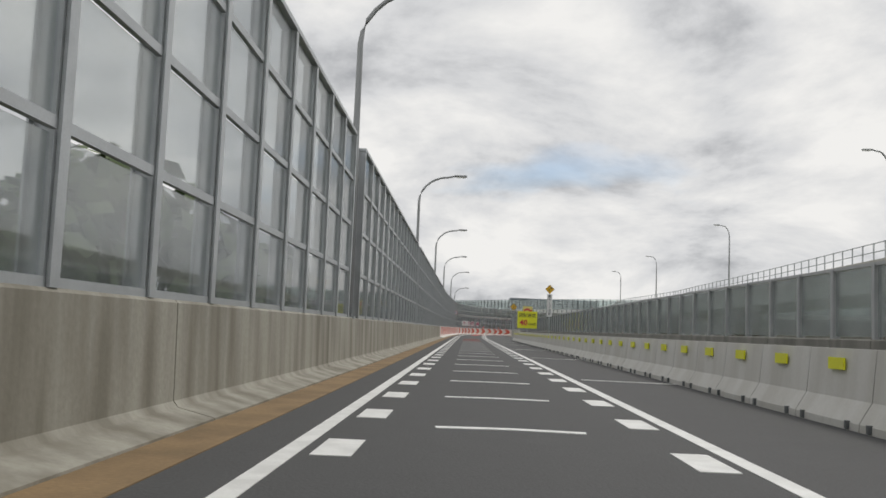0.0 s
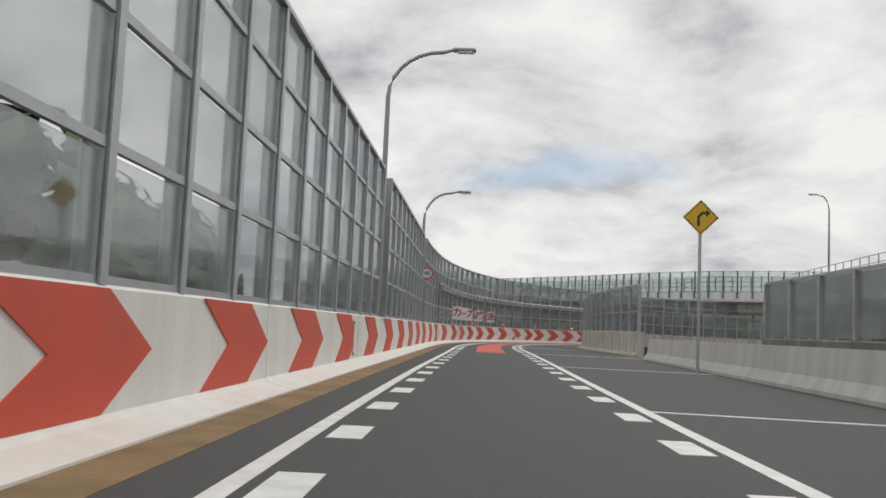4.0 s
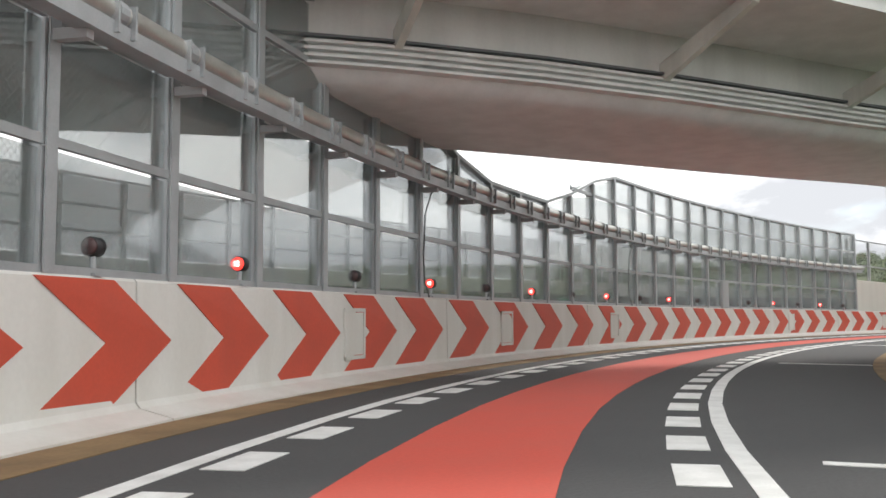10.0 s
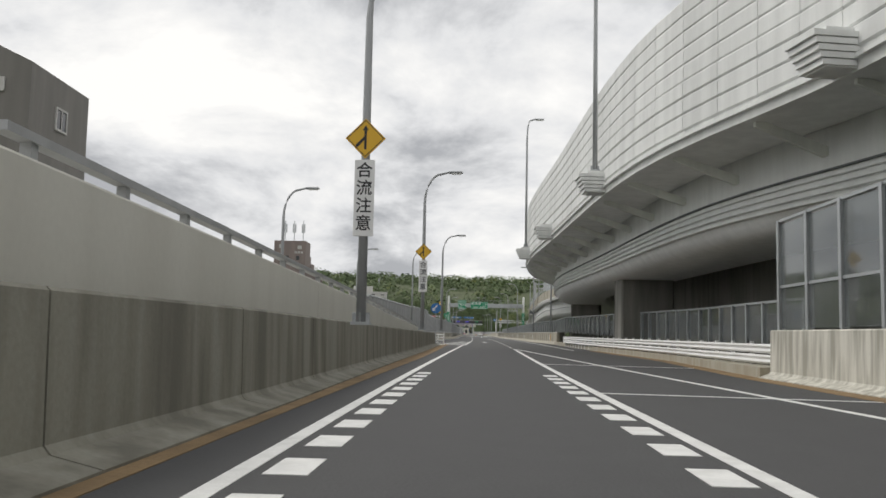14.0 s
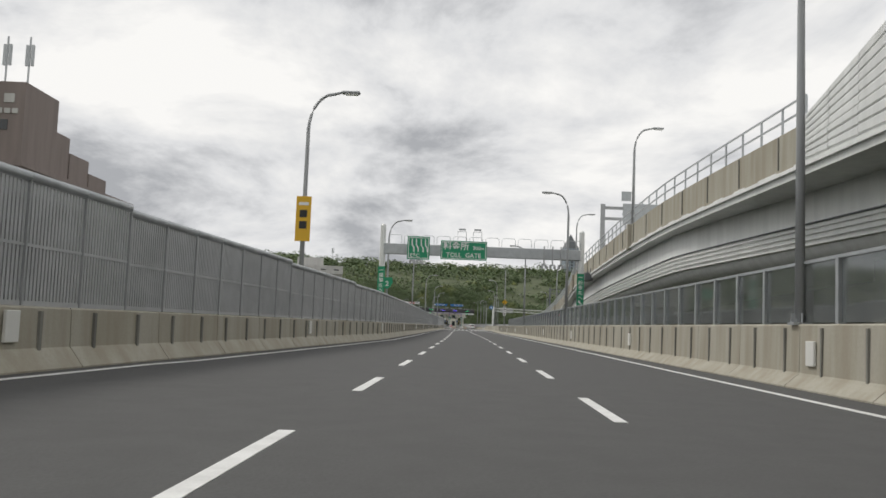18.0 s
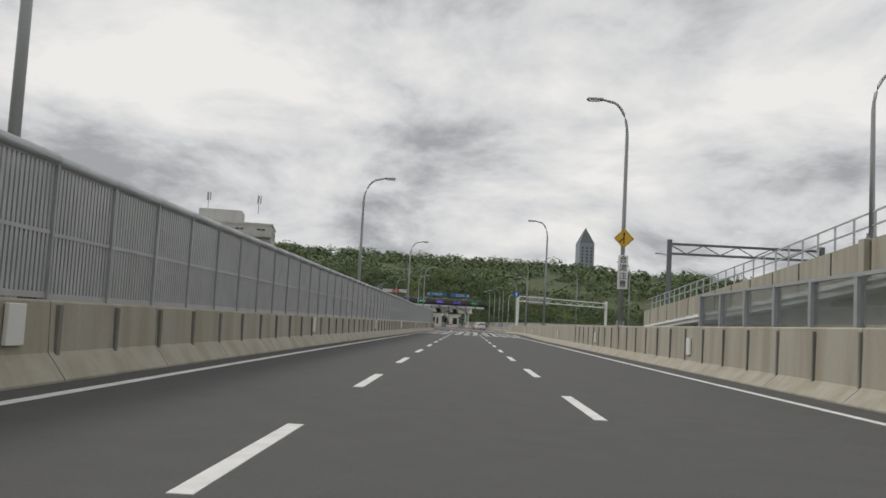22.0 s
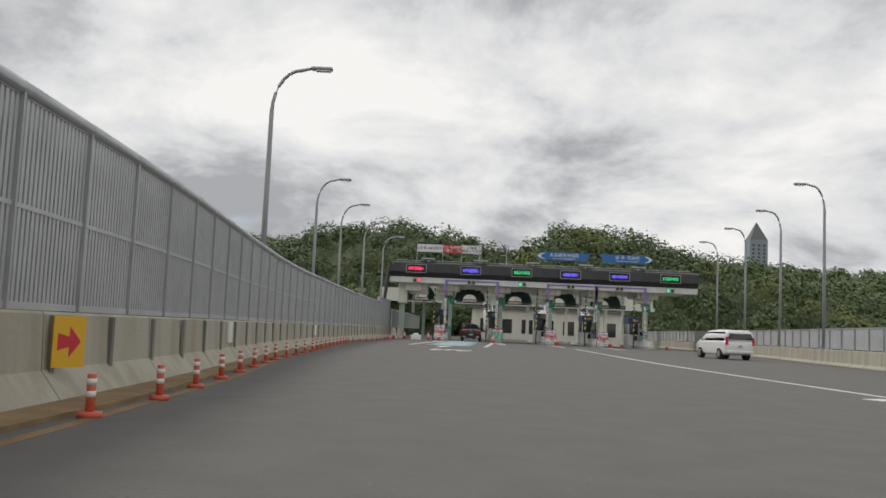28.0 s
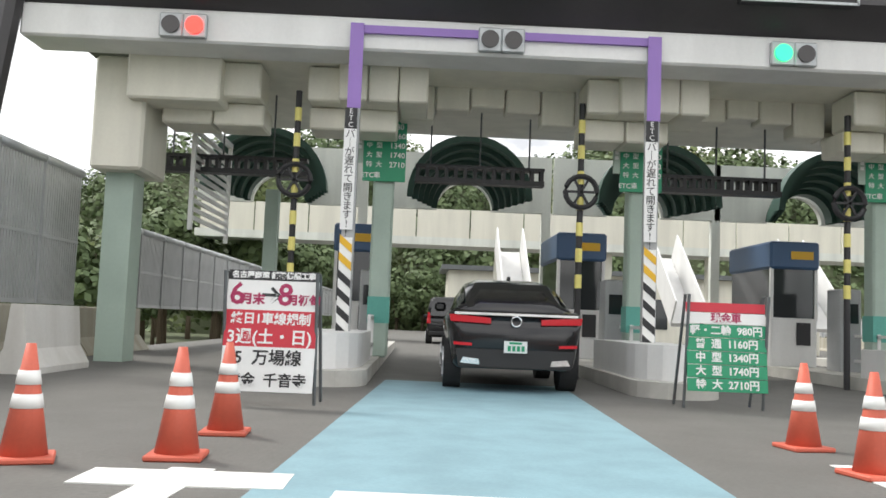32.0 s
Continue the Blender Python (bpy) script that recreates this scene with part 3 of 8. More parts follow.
def lamp_meshes(height, arm, box_base=True):
    bm = bmesh.new()
    pts = [(0, 0, 0), (0, 0, height * 0.5), (0, 0, height - 1.6)]
    for k in range(1, 8):
        t = k / 7 * math.pi / 2
        pts.append(((arm - 0.5) * (1 - math.cos(t)), 0, height - 1.6 + 1.5 * math.sin(t)))
    pts.append((arm - 0.1, 0, height))
    tube(bm, pts, [0.105, 0.09, 0.075] + [0.06] * 7 + [0.045], 10)
    pole = mesh_of(bm, POST_GREY, True, "pole")
    bm = bmesh.new()
    box(bm, (arm + 0.2, 0, height - 0.01), (0.75, 0.26, 0.12), None, 0.04)
    headm = mesh_of(bm, POST_GREY, name="lamp_head")
    bm = bmesh.new()
    box(bm, (arm + 0.25, 0, height - 0.085), (0.5, 0.2, 0.04))
    lens = mesh_of(bm, LENS, name="lens")
    bm = bmesh.new()
    box(bm, (0, 0, 0.03), (0.38, 0.38, 0.06))
    for x in (-0.13, 0.13):
        for y in (-0.13, 0.13):
            cyl(bm, (x, y, 0.05), (x, y, 0.13), 0.02, n=6)
    for k in range(4):
        box(bm, (0.13, 0, 0.15), (0.1, 0.015, 0.2), pose(0, 0, 0, 0, 0, 90 * k))
    base = mesh_of(bm, GALV, name="base_plate")
    return pole, headm, lens, base


LENS = mat("lamp_lens", (0.75, 0.75, 0.72), 0.2, var=0.03)
LAMP_CACHE = {}


def lamp(m, height=9.6, arm=2.4, label="tall grey street lamp with a curved arm, on the parapet", group="street lamps"):
    key = (height, arm)
    if key not in LAMP_CACHE:
        LAMP_CACHE[key] = lamp_meshes(height, arm)
    pole, hd, lens, base = LAMP_CACHE[key]
    top = thing("street_lamp", m, label, "street lamp", group)
    put("pole", pole, top)
    h = put("lamp_head", hd, top)
    put("lens", lens, h)
    put("base_plate", base, top)
    return top


for a in LAMPS:
    lamp(stand(a, WALL_L(a) - 0.2, 1.16), 8.8 if a < 170 else 7.2, 2.2 if a < 170 else 1.9)

# ---- movable barrier on the right ----
MOV = mat("movable_barrier_concrete", (0.62, 0.61, 0.58), 0.75, var=0.08, scale=3, stain=0.4, streak=True, rust=(0.4, 0.38, 0.33))
YELLOW = mat("yellow_reflective_plate", (0.80, 0.80, 0.03), 0.4, var=0.05)
bm = bmesh.new()
prof = [(-0.30, 0), (0.30, 0), (0.30, 0.09), (0.15, 0.34), (0.09, 0.95), (-0.09, 0.95), (-0.15, 0.34), (-0.30, 0.09)]
r0 = [bm.verts.new((u, -0.98, z)) for u, z in prof]
r1 = [bm.verts.new((u, 0.98, z)) for u, z in prof]
for k in range(8):
    bm.faces.new((r0[k], r1[k], r1[(k + 1) % 8], r0[(k + 1) % 8]))
bm.faces.new(r0)
bm.faces.new(r1[::-1])
bmesh.ops.recalc_face_normals(bm, faces=bm.faces)
block = mesh_of(bm, MOV, name="block")
bm = bmesh.new()
box(bm, (-0.15, 0, 0.76), (0.03, 0.46, 0.15))
plate = mesh_of(bm, YELLOW, name="reflector")
bm = bmesh.new()
for y in (-0.7, 0.7):
    box(bm, (-0.31, y, 0.06), (0.05, 0.07, 0.10))
feet = mesh_of(bm, DARK_STEEL, name="hook")
for i in range(61):
    a = -15 + 1.97 * i
    if a > 103.5:
        break
    top = thing("barrier_block", stand(a, 4.3), "pale concrete movable barrier block with a yellow reflector", "barrier", "movable barrier row")
    put("block", block, top)
    put("reflector", plate, top, None, "yellow reflective plate")
    put("hook", feet, top)
for i in range(14):
    a = 140 + 1.97 * i
    top = thing("barrier_block", stand(a, np.interp(a, [140, 168], [6.7, 7.2])), "white painted concrete barrier block in the gore", "barrier", "gore barrier row")
    put("block", block, top)

# ---- walls on the right ----


def low_fence(a0, a1, wall, base, height, label, side=-1, bay=2.0, pane=None, post_mat=GREY_PAINT, inset=0.15, rail=True, rails=(), name="fence"):
    top = thing(name, stand(a0, wall(a0) - side * inset, base(a0)), label, "fence")
    inv = top.matrix_basis.inverted()
    n = max(1, round((a1 - a0) / bay))
    d = (a1 - a0) / n
    hf = height if callable(height) else (lambda a: height)
    cache = {}
    for i in range(n + 1):
        a = a0 + i * d
        k = round(hf(a), 1)
        if k not in cache:
            cache[k] = h_post(k, post_mat, 0.16, 0.13)
        put("post", cache[k], top, inv @ stand(a, wall(a) - side * inset, base(a)))
    for i in range(n):
        b0, b1 = a0 + i * d, a0 + (i + 1) * d
        p0, p1 = at(b0, wall(b0) - side * inset, base(b0)), at(b1, wall(b1) - side * inset, base(b1))
        v = p1 - p0
        if pane:
            key = ("p", round(v.length, 2), round(hf(b0), 1))
            if key not in cache:
                bm = bmesh.new()
                if pane == "net":
                    wire_net(bm, 0.06, v.length - 0.06, 0.05, hf(b0) - 0.05, 0)
                else:
                    box(bm, (v.length / 2, 0, hf(b0) / 2), (v.length - 0.12, 0.02, hf(b0) - 0.1))
                cache[key] = mesh_of(bm, GALV if pane == "net" else pane, name="panel")
            pn = put("panel", cache[key], top, inv @ pose(p0.x, p0.y, p0.z, 0, 0, math.degrees(math.atan2(v.y, v.x))))
            pn.visible_shadow = False
    for k in range((1 if rail else 0) + len(rails)):
        zf = hf if rail and k == 0 else (lambda a, q=k: rails[q - (1 if rail else 0)])
        bm = bmesh.new()
        sweep(bm, a0, a1, bay, lambda a: [(wall(a) - side * inset + dx, base(a) + zf(a) + dz) for dx, dz in ((-0.035, -0.035), (0.035, -0.035), (0.035, 0.035), (-0.035, 0.035))])
        world_part("rail", bm, post_mat, top)
    return top


one = lambda z: (lambda a: z)
parapet("parapet_right", -15, 152, WALL_R, one(1.12), CONCRETE_DARK, "sooty concrete parapet on the far side of the gore", side=-1, lengths=2.0, step=2.0, toe=0.2)
low_fence(-15, 152, WALL_R, one(1.12), 1.5, "grey steel fence with dusty panes on the parapet", pane=PANE_DUSTY, bay=2.0, post_mat=GREY_PAINT)
parapet("parapet_inner", 175, 357, WALL_R, tab((175, 1.3), (357, 1.25)), CONCRETE_STREAKED, "pale concrete parapet on the inside of the bend", side=-1, lengths=8.0, toe=0.3)
low_fence(175.5, 356.5, WALL_R, tab((186, 1.3), (357, 1.25)), tab((186, 2.55), (250, 2.5), (300, 2.2), (330, 2.7), (357, 2.8)), "noise fence with grey steel posts and clear panes inside the bend", pane=PANE, bay=2.0, post_mat=GALV, rails=(1.1,))

# ---- main carriageway ----
line("edge_line_merge", 398, 706, lambda a: WALL_M(a) + (0.7 if a < 460 else 0.85), 0.16, label="solid white line along the shoulder")
line("edge_line_far_right", 393, 700, tab((393, 5.9), (430, 5.78), (465, 5.55), (520, 5.5), (640, 5.4), (700, 6.6)), 0.16, label="solid white line along the shoulder")
dashes("white lane dashes", [430 + 8.35 * i for i in range(32)], -1.6, 3.4, 0.15, group="lane dashes")
dashes("white lane dashes", [402 + 8.35 * i for i in range(35)], tab((400, 1.9), (440, 1.75), (520, 1.6), (640, 1.35), (700, 2.7)), 3.4, 0.15, group="lane dashes")
gore = thing("merge_hatching", stand(412, -3), "white hatched wedge between the joining lanes", "road marking", kind="structure")
for i in range(13):
    a = 409 + 2.3 * i
    l0, r0 = float(np.interp(a, [409, 440], [-4.3, -2.6])), float(np.interp(a, [409, 440], [-1.75, -2.0]))
    bm = bmesh.new()
    w = r0 - l0
    box(bm, ((l0 + r0) / 2, 0, 0.003), (w, 0.5, 0.012), pose(0, 0, 0, 0, 0, -14))
    put("hatch_bar", mesh_of(bm, WHITE_LINE, name="hatch_bar"), gore, gore.matrix_basis.inverted() @ stand(a))
line("merge_line_a", 408, 442, tab((408, -4.4), (442, -2.3)), 0.15)
line("merge_line_b", 408, 442, tab((408, -1.7), (442, -1.7)), 0.15)


def arrow(a, u, turn=0.0, size=1.0):
    top = thing("road_arrow", stand(a, u, 0, turn), "white straight-ahead arrow painted on asphalt", "road marking", "road arrows", "structure")
    bm = bmesh.new()
    pts = [(-0.16, -2.2), (0.16, -2.2), (0.16, 0.6), (0.5, 0.5), (0, 2.4), (-0.5, 0.5), (-0.16, 0.6)]
    f = bm.faces.new([bm.verts.new((x * size, y * size, 0.006)) for x, y in pts])
    r = bmesh.ops.extrude_face_region(bm, geom=[f])
    bmesh.ops.translate(bm, vec=(0, 0, -0.012), verts=[v for v in r["geom"] if isinstance(v, bmesh.types.BMVert)])
    bmesh.ops.recalc_face_normals(bm, faces=bm.faces)
    part("arrow_shape", bm, WHITE_LINE, top)


arrow(437, 0.05)
arrow(425.5, -4.9)
arrow(692, 1.15, -6)
arrow(711.5, 4.0, -7)

# speckled slow-down blocks before the plaza
blocks = thing("slow_down_blocks", stand(645), "white block pattern painted across the lanes", "road marking", kind="structure")
bm = bmesh.new()
box(bm, (0, 0, 0.002), (0.55, 1.3, 0.012))
blk = mesh_of(bm, WHITE_LINE, name="painted_block")
rnd = random.Random(4)
for i in range(11):
    for u in (-4.0, -3.2, -2.3, -0.9, 0.0, 0.9, 2.1, 3.0, 3.9, 4.8):
        put("painted_block", blk, blocks, blocks.matrix_basis.inverted() @ stand(636 + i * 4.0 + rnd.uniform(-0.8, 0.8), u))

# parapet with ribs on both sides
parapet("parapet_main_left", 400, 800, WALL_M, tab((400, 1.05), (800, 1.0)), CONCRETE_TAN, "tan concrete parapet in short cast lengths", lengths=4.0, step=4.0, toe=0.25, toe_h=0.3)
ribs = thing("parapet_ribs", stand(450, WALL_M(450)), "dark vertical joints and ribs on the parapet", "wall detail")
bm = bmesh.new()
box(bm, (0.01, 0, 0.62), (0.05, 0.10, 0.70))
rib = mesh_of(bm, CONCRETE_DARK, name="rib")
for i in range(170):
    a = 451 + 1.95 * i
    put("rib", rib, ribs, ribs.matrix_basis.inverted() @ stand(a, WALL_M(a)))
parapet("parapet_main_right", 431, 697, WALL_R, one(1.32), CONCRETE_TAN, "tan stained concrete parapet in short cast lengths", side=-1, lengths=4.0, step=4.0, toe=0.3, toe_h=0.25)
ribs2 = thing("parapet_ribs", stand(450, WALL_R(450)), "dark vertical joints on the tan parapet", "wall detail")
bm = bmesh.new()
box(bm, (-0.01, 0, 0.76), (0.05, 0.07, 0.95))
rib2 = mesh_of(bm, CONCRETE_DARK, name="rib")
for i in range(86):
    a = 434 + 2.0 * i
    put("rib", rib2, ribs2, ribs2.matrix_basis.inverted() @ stand(a, WALL_R(a)))
low_fence(357, 575, lambda a: WALL_R(a) + max(0.05, min(0.8, (420 - a) / 40)), tab((357, 0.6), (420, 1.3), (575, 1.32)), tab((357, 1.5), (430, 1.4), (520, 1.15), (575, 0.9)), "grey steel fence with clear panels on the parapet", pane=PANE, bay=2.1, post_mat=GALV)

# slatted steel noise wall on the left
slat_post = {}


def louvre_wall(a0, a1, wall, base, height, label, bay=1.95, inset=0.14):
    top = thing("noise_wall", stand(a0, wall(a0) - inset, base(a0)), label, "barrier", "slatted noise walls")
    inv = top.matrix_basis.inverted()
    n = max(1, round((a1 - a0) / bay))
    d = (a1 - a0) / n
    hf = height if callable(height) else (lambda a: height)
    cache = {}
    for i in range(n):
        b0, b1 = a0 + i * d, a0 + (i + 1) * d
        p0, p1 = at(b0, wall(b0) - inset, base(b0)), at(b1, wall(b1) - inset, base(b1))
        v = p1 - p0
        h = round((hf(b0) + hf(b1)) / 2, 1)
        L = v.length
        key = (round(L, 2), h)
        if key not in cache:
            bm = bmesh.new()
            box(bm, (L / 2, 0.05, h * 0.43), (L - 0.02, 0.04, h * 0.86))
            back = mesh_of(bm, LOUVRE, name="panel")
            bm = bmesh.new()
            for z, w_ in ((0.04, 0.08), (h * 0.47, 0.05), (h - 0.06, 0.06)):
                box(bm, (L / 2, -0.015, z), (L - 0.06, 0.045, w_))
            for k in range(17):
                box(bm, (0.07 + (L - 0.14) * k / 16, 0.0, h / 2), (0.07, 0.05, h - 0.05))
            slat = mesh_of(bm, LOUVRE, name="slats")
            bm = bmesh.new()
            box(bm, (0, 0, h / 2), (0.05, 0.14, h))
            post = mesh_of(bm, GREY_PAINT, name="post")
            bm = bmesh.new()
            cyl(bm, (0, 0, h), (L, 0, h), 0.09, n=10)
            capm = mesh_of(bm, GALV, True, "coping")
            cache[key] = (back, slat, post, capm)
        m = inv @ pose(p0.x, p0.y, p0.z, 0, 0, math.degrees(math.atan2(v.y, v.x)))
        pn = put("panel", cache[key][0], top, m)
        put("slats", cache[key][1], pn)
        put("post", cache[key][2], top, m)
        put("coping", cache[key][3], top, m)
    return top


louvre_wall(401, 431.2, WALL_M, one(1.05), 2.7, "tall grey slatted steel noise wall on the parapet")
louvre_wall(433.2, 452.5, WALL_M, one(1.05), tab((433, 2.75), (449.5, 2.85), (452.5, 2.1)), "tall grey slatted steel noise wall with a sloping end")
louvre_wall(452.5, 560, WALL_M, one(1.05), tab((452, 2.1), (480, 1.9), (500, 1.75), (560, 1.75)), "grey slatted steel noise wall on the parapet")
louvre_wall(560, 690, WALL_M, one(1.03), 1.8, "long grey slatted steel noise wall on the parapet")
louvre_wall(690, 785, WALL_M, one(1.02), 2.3, "grey slatted steel noise wall bending towards the toll gate")
louvre_wall(785, 796, WALL_M, one(1.02), 2.7, "taller grey slatted steel noise wall beside the toll gate")
louvre_wall(798, 850, WALL_M, one(1.02), 1.9, "grey slatted steel noise wall behind the toll gate")

bm = bmesh.new()
box(bm, (0.75, 0, -0.09), (1.75, 0.5, 0.16))
for y_ in (-0.2, 0.2):
    box(bm, (0.9, y_, -0.3), (1.3, 0.05, 0.3))
outrigger = mesh_of(bm, GREY_PAINT, name="outrigger")
for a in (432.3, 475.5, 519.3, 562, 606, 651, 695.7):
    far = float(np.interp(a, [432, 475, 516, 651, 695], [0.12, 0.55, 1.8, 1.7, 1.2]))
    top = lamp(stand(a, WALL_M(a) - far, 1.0), 9.2, 1.45, "tall grey street lamp rising behind the noise wall")
    if far > 1:
        put("outrigger", outrigger, top)
for a, u in ((712.8, -2.8), (735.5, -3.9), (757.5, -6.2), (767.7, -6.4), (778, -6.1), (789, -5.7)):
    lamp(stand(a, u - 2.02, 1.0 if u - 2.02 < WALL_M(a) + 0.1 else 0.0), 8.8, 1.45, "tall grey street lamp rising beside the noise wall")
for a, height in ((439.0, 10.4), (459.5, 9.2), (502, 9.2), (543.5, 9.2), (588.5, 10.2), (632, 9.7), (674, 9.2)):
    lamp(stand(a, WALL_R(a) + 0.12, 1.3, 180), height, 1.3, "tall grey street lamp standing on the parapet")

# ---- signs, lettering ----
GREEN_SIGN = mat("green_sign_sheet", (0.012, 0.27, 0.13), 0.4, var=0.05)
SIGN_WHITE = mat("white_sign_sheet", (0.80, 0.80, 0.79), 0.45, var=0.04, stain=0.12, scale=4)
SIGN_BLACK = mat("black_sign_ink", (0.02, 0.02, 0.022), 0.5, var=0.05)
SIGN_RED = mat("red_sign_ink", (0.55, 0.03, 0.05), 0.5, var=0.05)
CRIMSON = mat("crimson_letter_ink", (0.36, 0.02, 0.09), 0.5, var=0.05)
SIGN_BLUE = mat("blue_sign_sheet", (0.03, 0.16, 0.42), 0.4, var=0.05)
SIGN_YELLOW = mat("amber_yellow_sign_sheet", (0.72, 0.42, 0.02), 0.45, var=0.06)
SIGN_LIME = mat("pale_yellow_sign_sheet", (0.74, 0.66, 0.20), 0.5, var=0.06)
SIGN_ORANGE = mat("orange_sign_sheet", (0.78, 0.30, 0.01), 0.45, var=0.06)
LIT_RED = mat("lit_red_lamp", (1.0, 0.035, 0.025), 0.3, emit=1.5, var=0.02)
LIT_GREEN = mat("lit_green_lamp", (0.02, 0.62, 0.22), 0.3, emit=1.1, var=0.02)
DEAD_LAMP = mat("unlit_red_lamp", (0.09, 0.05, 0.05), 0.35, var=0.05)
BLACK = mat("black_housing", (0.02, 0.02, 0.022), 0.5, var=0.08)
MESH_WIRE = clear_mat("fine_wire_mesh", (0.62, 0.62, 0.62), 0.0, 0.5, 0.12)
SMOOTH_WALL = mat("pale_smooth_concrete", (0.63, 0.62, 0.56), 0.75, var=0.05, scale=2, stain=0.15, streak=True, rust=(0.36, 0.34, 0.28))


def lettering(text, size, material, bold=0.0):
    """Flat raised letters, upright in x and z, facing back along y, centred."""
    cu = bpy.data.curves.new("lettering", "FONT")
    cu.body, cu.size, cu.align_x, cu.align_y = text, size, "CENTER", "CENTER"
    cu.extrude, cu.offset, cu.resolution_u = 0.003, bold, 2
    cu.space_line = 0.95
    ob = bpy.data.objects.new("lettering", cu)
    me = bpy.data.meshes.new_from_object(ob)
    bpy.data.objects.remove(ob)
    bpy.data.curves.remove(cu)
    me.transform(pose(0, 0, 0, 90, 0, 0))
    me.materials.clear()
    me.materials.append(material)
    return me


def board(name, m, w, h, material, label, category="sign", texts=(), rims=None, group="", thick=0.04, parent=None, bars=(), back=True):
    """A flat sign panel centred on m, facing back along y. texts: (words, x, z, size, ink[, bold])."""
    if parent is None:
        top = thing(name, m, label, category, group)
        base = None
    else:
        top = new(name)
        top.parent = parent
        top.matrix_basis = m
        base = None
    bm = bmesh.new()
    box(bm, (0, thick / 2, 0), (w, thick, h), None, min(0.01, thick * 0.3))
    pn = part("panel", bm, material, top)
    if rims:
        bm = bmesh.new()
        e = min(w, h) * 0.03
        for x, z, a, b in ((0, h / 2 - 2 * e, w - 3 * e, e), (0, -h / 2 + 2 * e, w - 3 * e, e), (w / 2 - 2 * e, 0, e, h - 3 * e), (-w / 2 + 2 * e, 0, e, h - 3 * e)):
            box(bm, (x, -0.002, z), (a, 0.006, b))
        part("rim", bm, rims, pn)
    for t in texts:
        put("lettering", lettering(t[0], t[3], t[4], t[5] if len(t) > 5 else t[3] * 0.012), pn, pose(t[1], -0.003, t[2]))
    for x, z, a, b, ink in bars:
        bm = bmesh.new()
        box(bm, (x, -0.004, z), (a, 0.008, b))
        part("patch", bm, ink, pn)
    return top


def shape(pts, d=0.008, y=-0.004):
    """A flat outline in x and z with a little depth."""
    bm = bmesh.new()
    f = bm.faces.new([bm.verts.new((x, y, z)) for x, z in pts])
    r = bmesh.ops.extrude_face_region(bm, geom=[f])
    bmesh.ops.translate(bm, vec=(0, d, 0), verts=[v for v in r["geom"] if isinstance(v, bmesh.types.BMVert)])
    bmesh.ops.recalc_face_normals(bm, faces=bm.faces)
    return bm


def disc(r, n=28, k=1.0):
    return [(r * math.cos(i * math.tau / n), r * k * math.sin(i * math.tau / n)) for i in range(n)]


def ring_band(r0, r1, n=28, a0=0.0, a1=math.tau):
    return [(r1 * math.cos(a0 + (a1 - a0) * i / n), r1 * math.sin(a0 + (a1 - a0) * i / n)) for i in range(n + 1)] + \
           [(r0 * math.cos(a1 + (a0 - a1) * i / n), r0 * math.sin(a1 + (a0 - a1) * i / n)) for i in range(n + 1)]


def diamond(name, m, size, label, figure, parent=None):
    """A yellow warning diamond on its point with a black figure."""
    top = thing(name, m, label, "sign", "warning diamonds")
    part("panel", shape([(0, size), (size, 0), (0, -size), (-size, 0)], 0.03, 0), SIGN_YELLOW, top)
    s = size * 0.93
    q = size * 0.88
    for k in range(4):
        c, d = [(0, s), (s, 0), (0, -s), (-s, 0)][k], [(s, 0), (0, -s), (-s, 0), (0, s)][k]
        e, f = [(0, q), (q, 0), (0, -q), (-q, 0)][k], [(q, 0), (0, -q), (-q, 0), (0, q)][k]
        part("rim", shape([c, d, f, e]), SIGN_BLACK, top)
    for pts in figure:
        part("figure", shape([(x * size, z * size) for x, z in pts], 0.008, -0.005), SIGN_BLACK, top)
    bm = bmesh.new()
    box(bm, (0, 0.05, 0), (0.3, 0.05, 0.05))
    part("clamp", bm, GALV, top)
    return top


MERGE = [[(-0.06, -0.55), (0.06, -0.55), (0.06, 0.5), (-0.06, 0.5)], [(-0.5, -0.35), (-0.4, -0.45), (0.0, -0.02), (0.0, 0.16)], [(-0.16, 0.4), (0.16, 0.4), (0, 0.66)]]
CURVE = [[(-0.2, -0.5), (-0.06, -0.5), (-0.06, 0.02), (0.1, 0.18), (0.3, 0.18), (0.3, 0.31), (0.05, 0.31), (-0.2, 0.07)], [(0.28, 0.05), (0.28, 0.44), (0.52, 0.25)]]

# ---- crossing bridge and the viaduct it becomes ----
BX = [(-26.6, 317), (-12, 290.8), (3.1, 268), (16.7, 250), (25, 237.1), (31.9, 230.8), (41.2, 226.3), (54.2, 221.1), (91.4, 212.9), (115.2, 209.9), (129.2, 208.4), (142.3, 208.7), (162.1, 206), (181.9, 203), (196.5, 199.2), (209, 194.3), (220.4, 189.1), (232, 185.3), (262.7, 181.1), (289.3, 176.1), (306, 172.8), (332.3, 166.2), (366.6, 158.5), (406.8, 150)]
MARKS = [-52, -34, -16, 0, 12.4, 21.5, 29.5, 50, 79, 103, 117, 130, 150, 170, 185, 198, 210, 222, 253, 280, 297, 324, 359, 400]


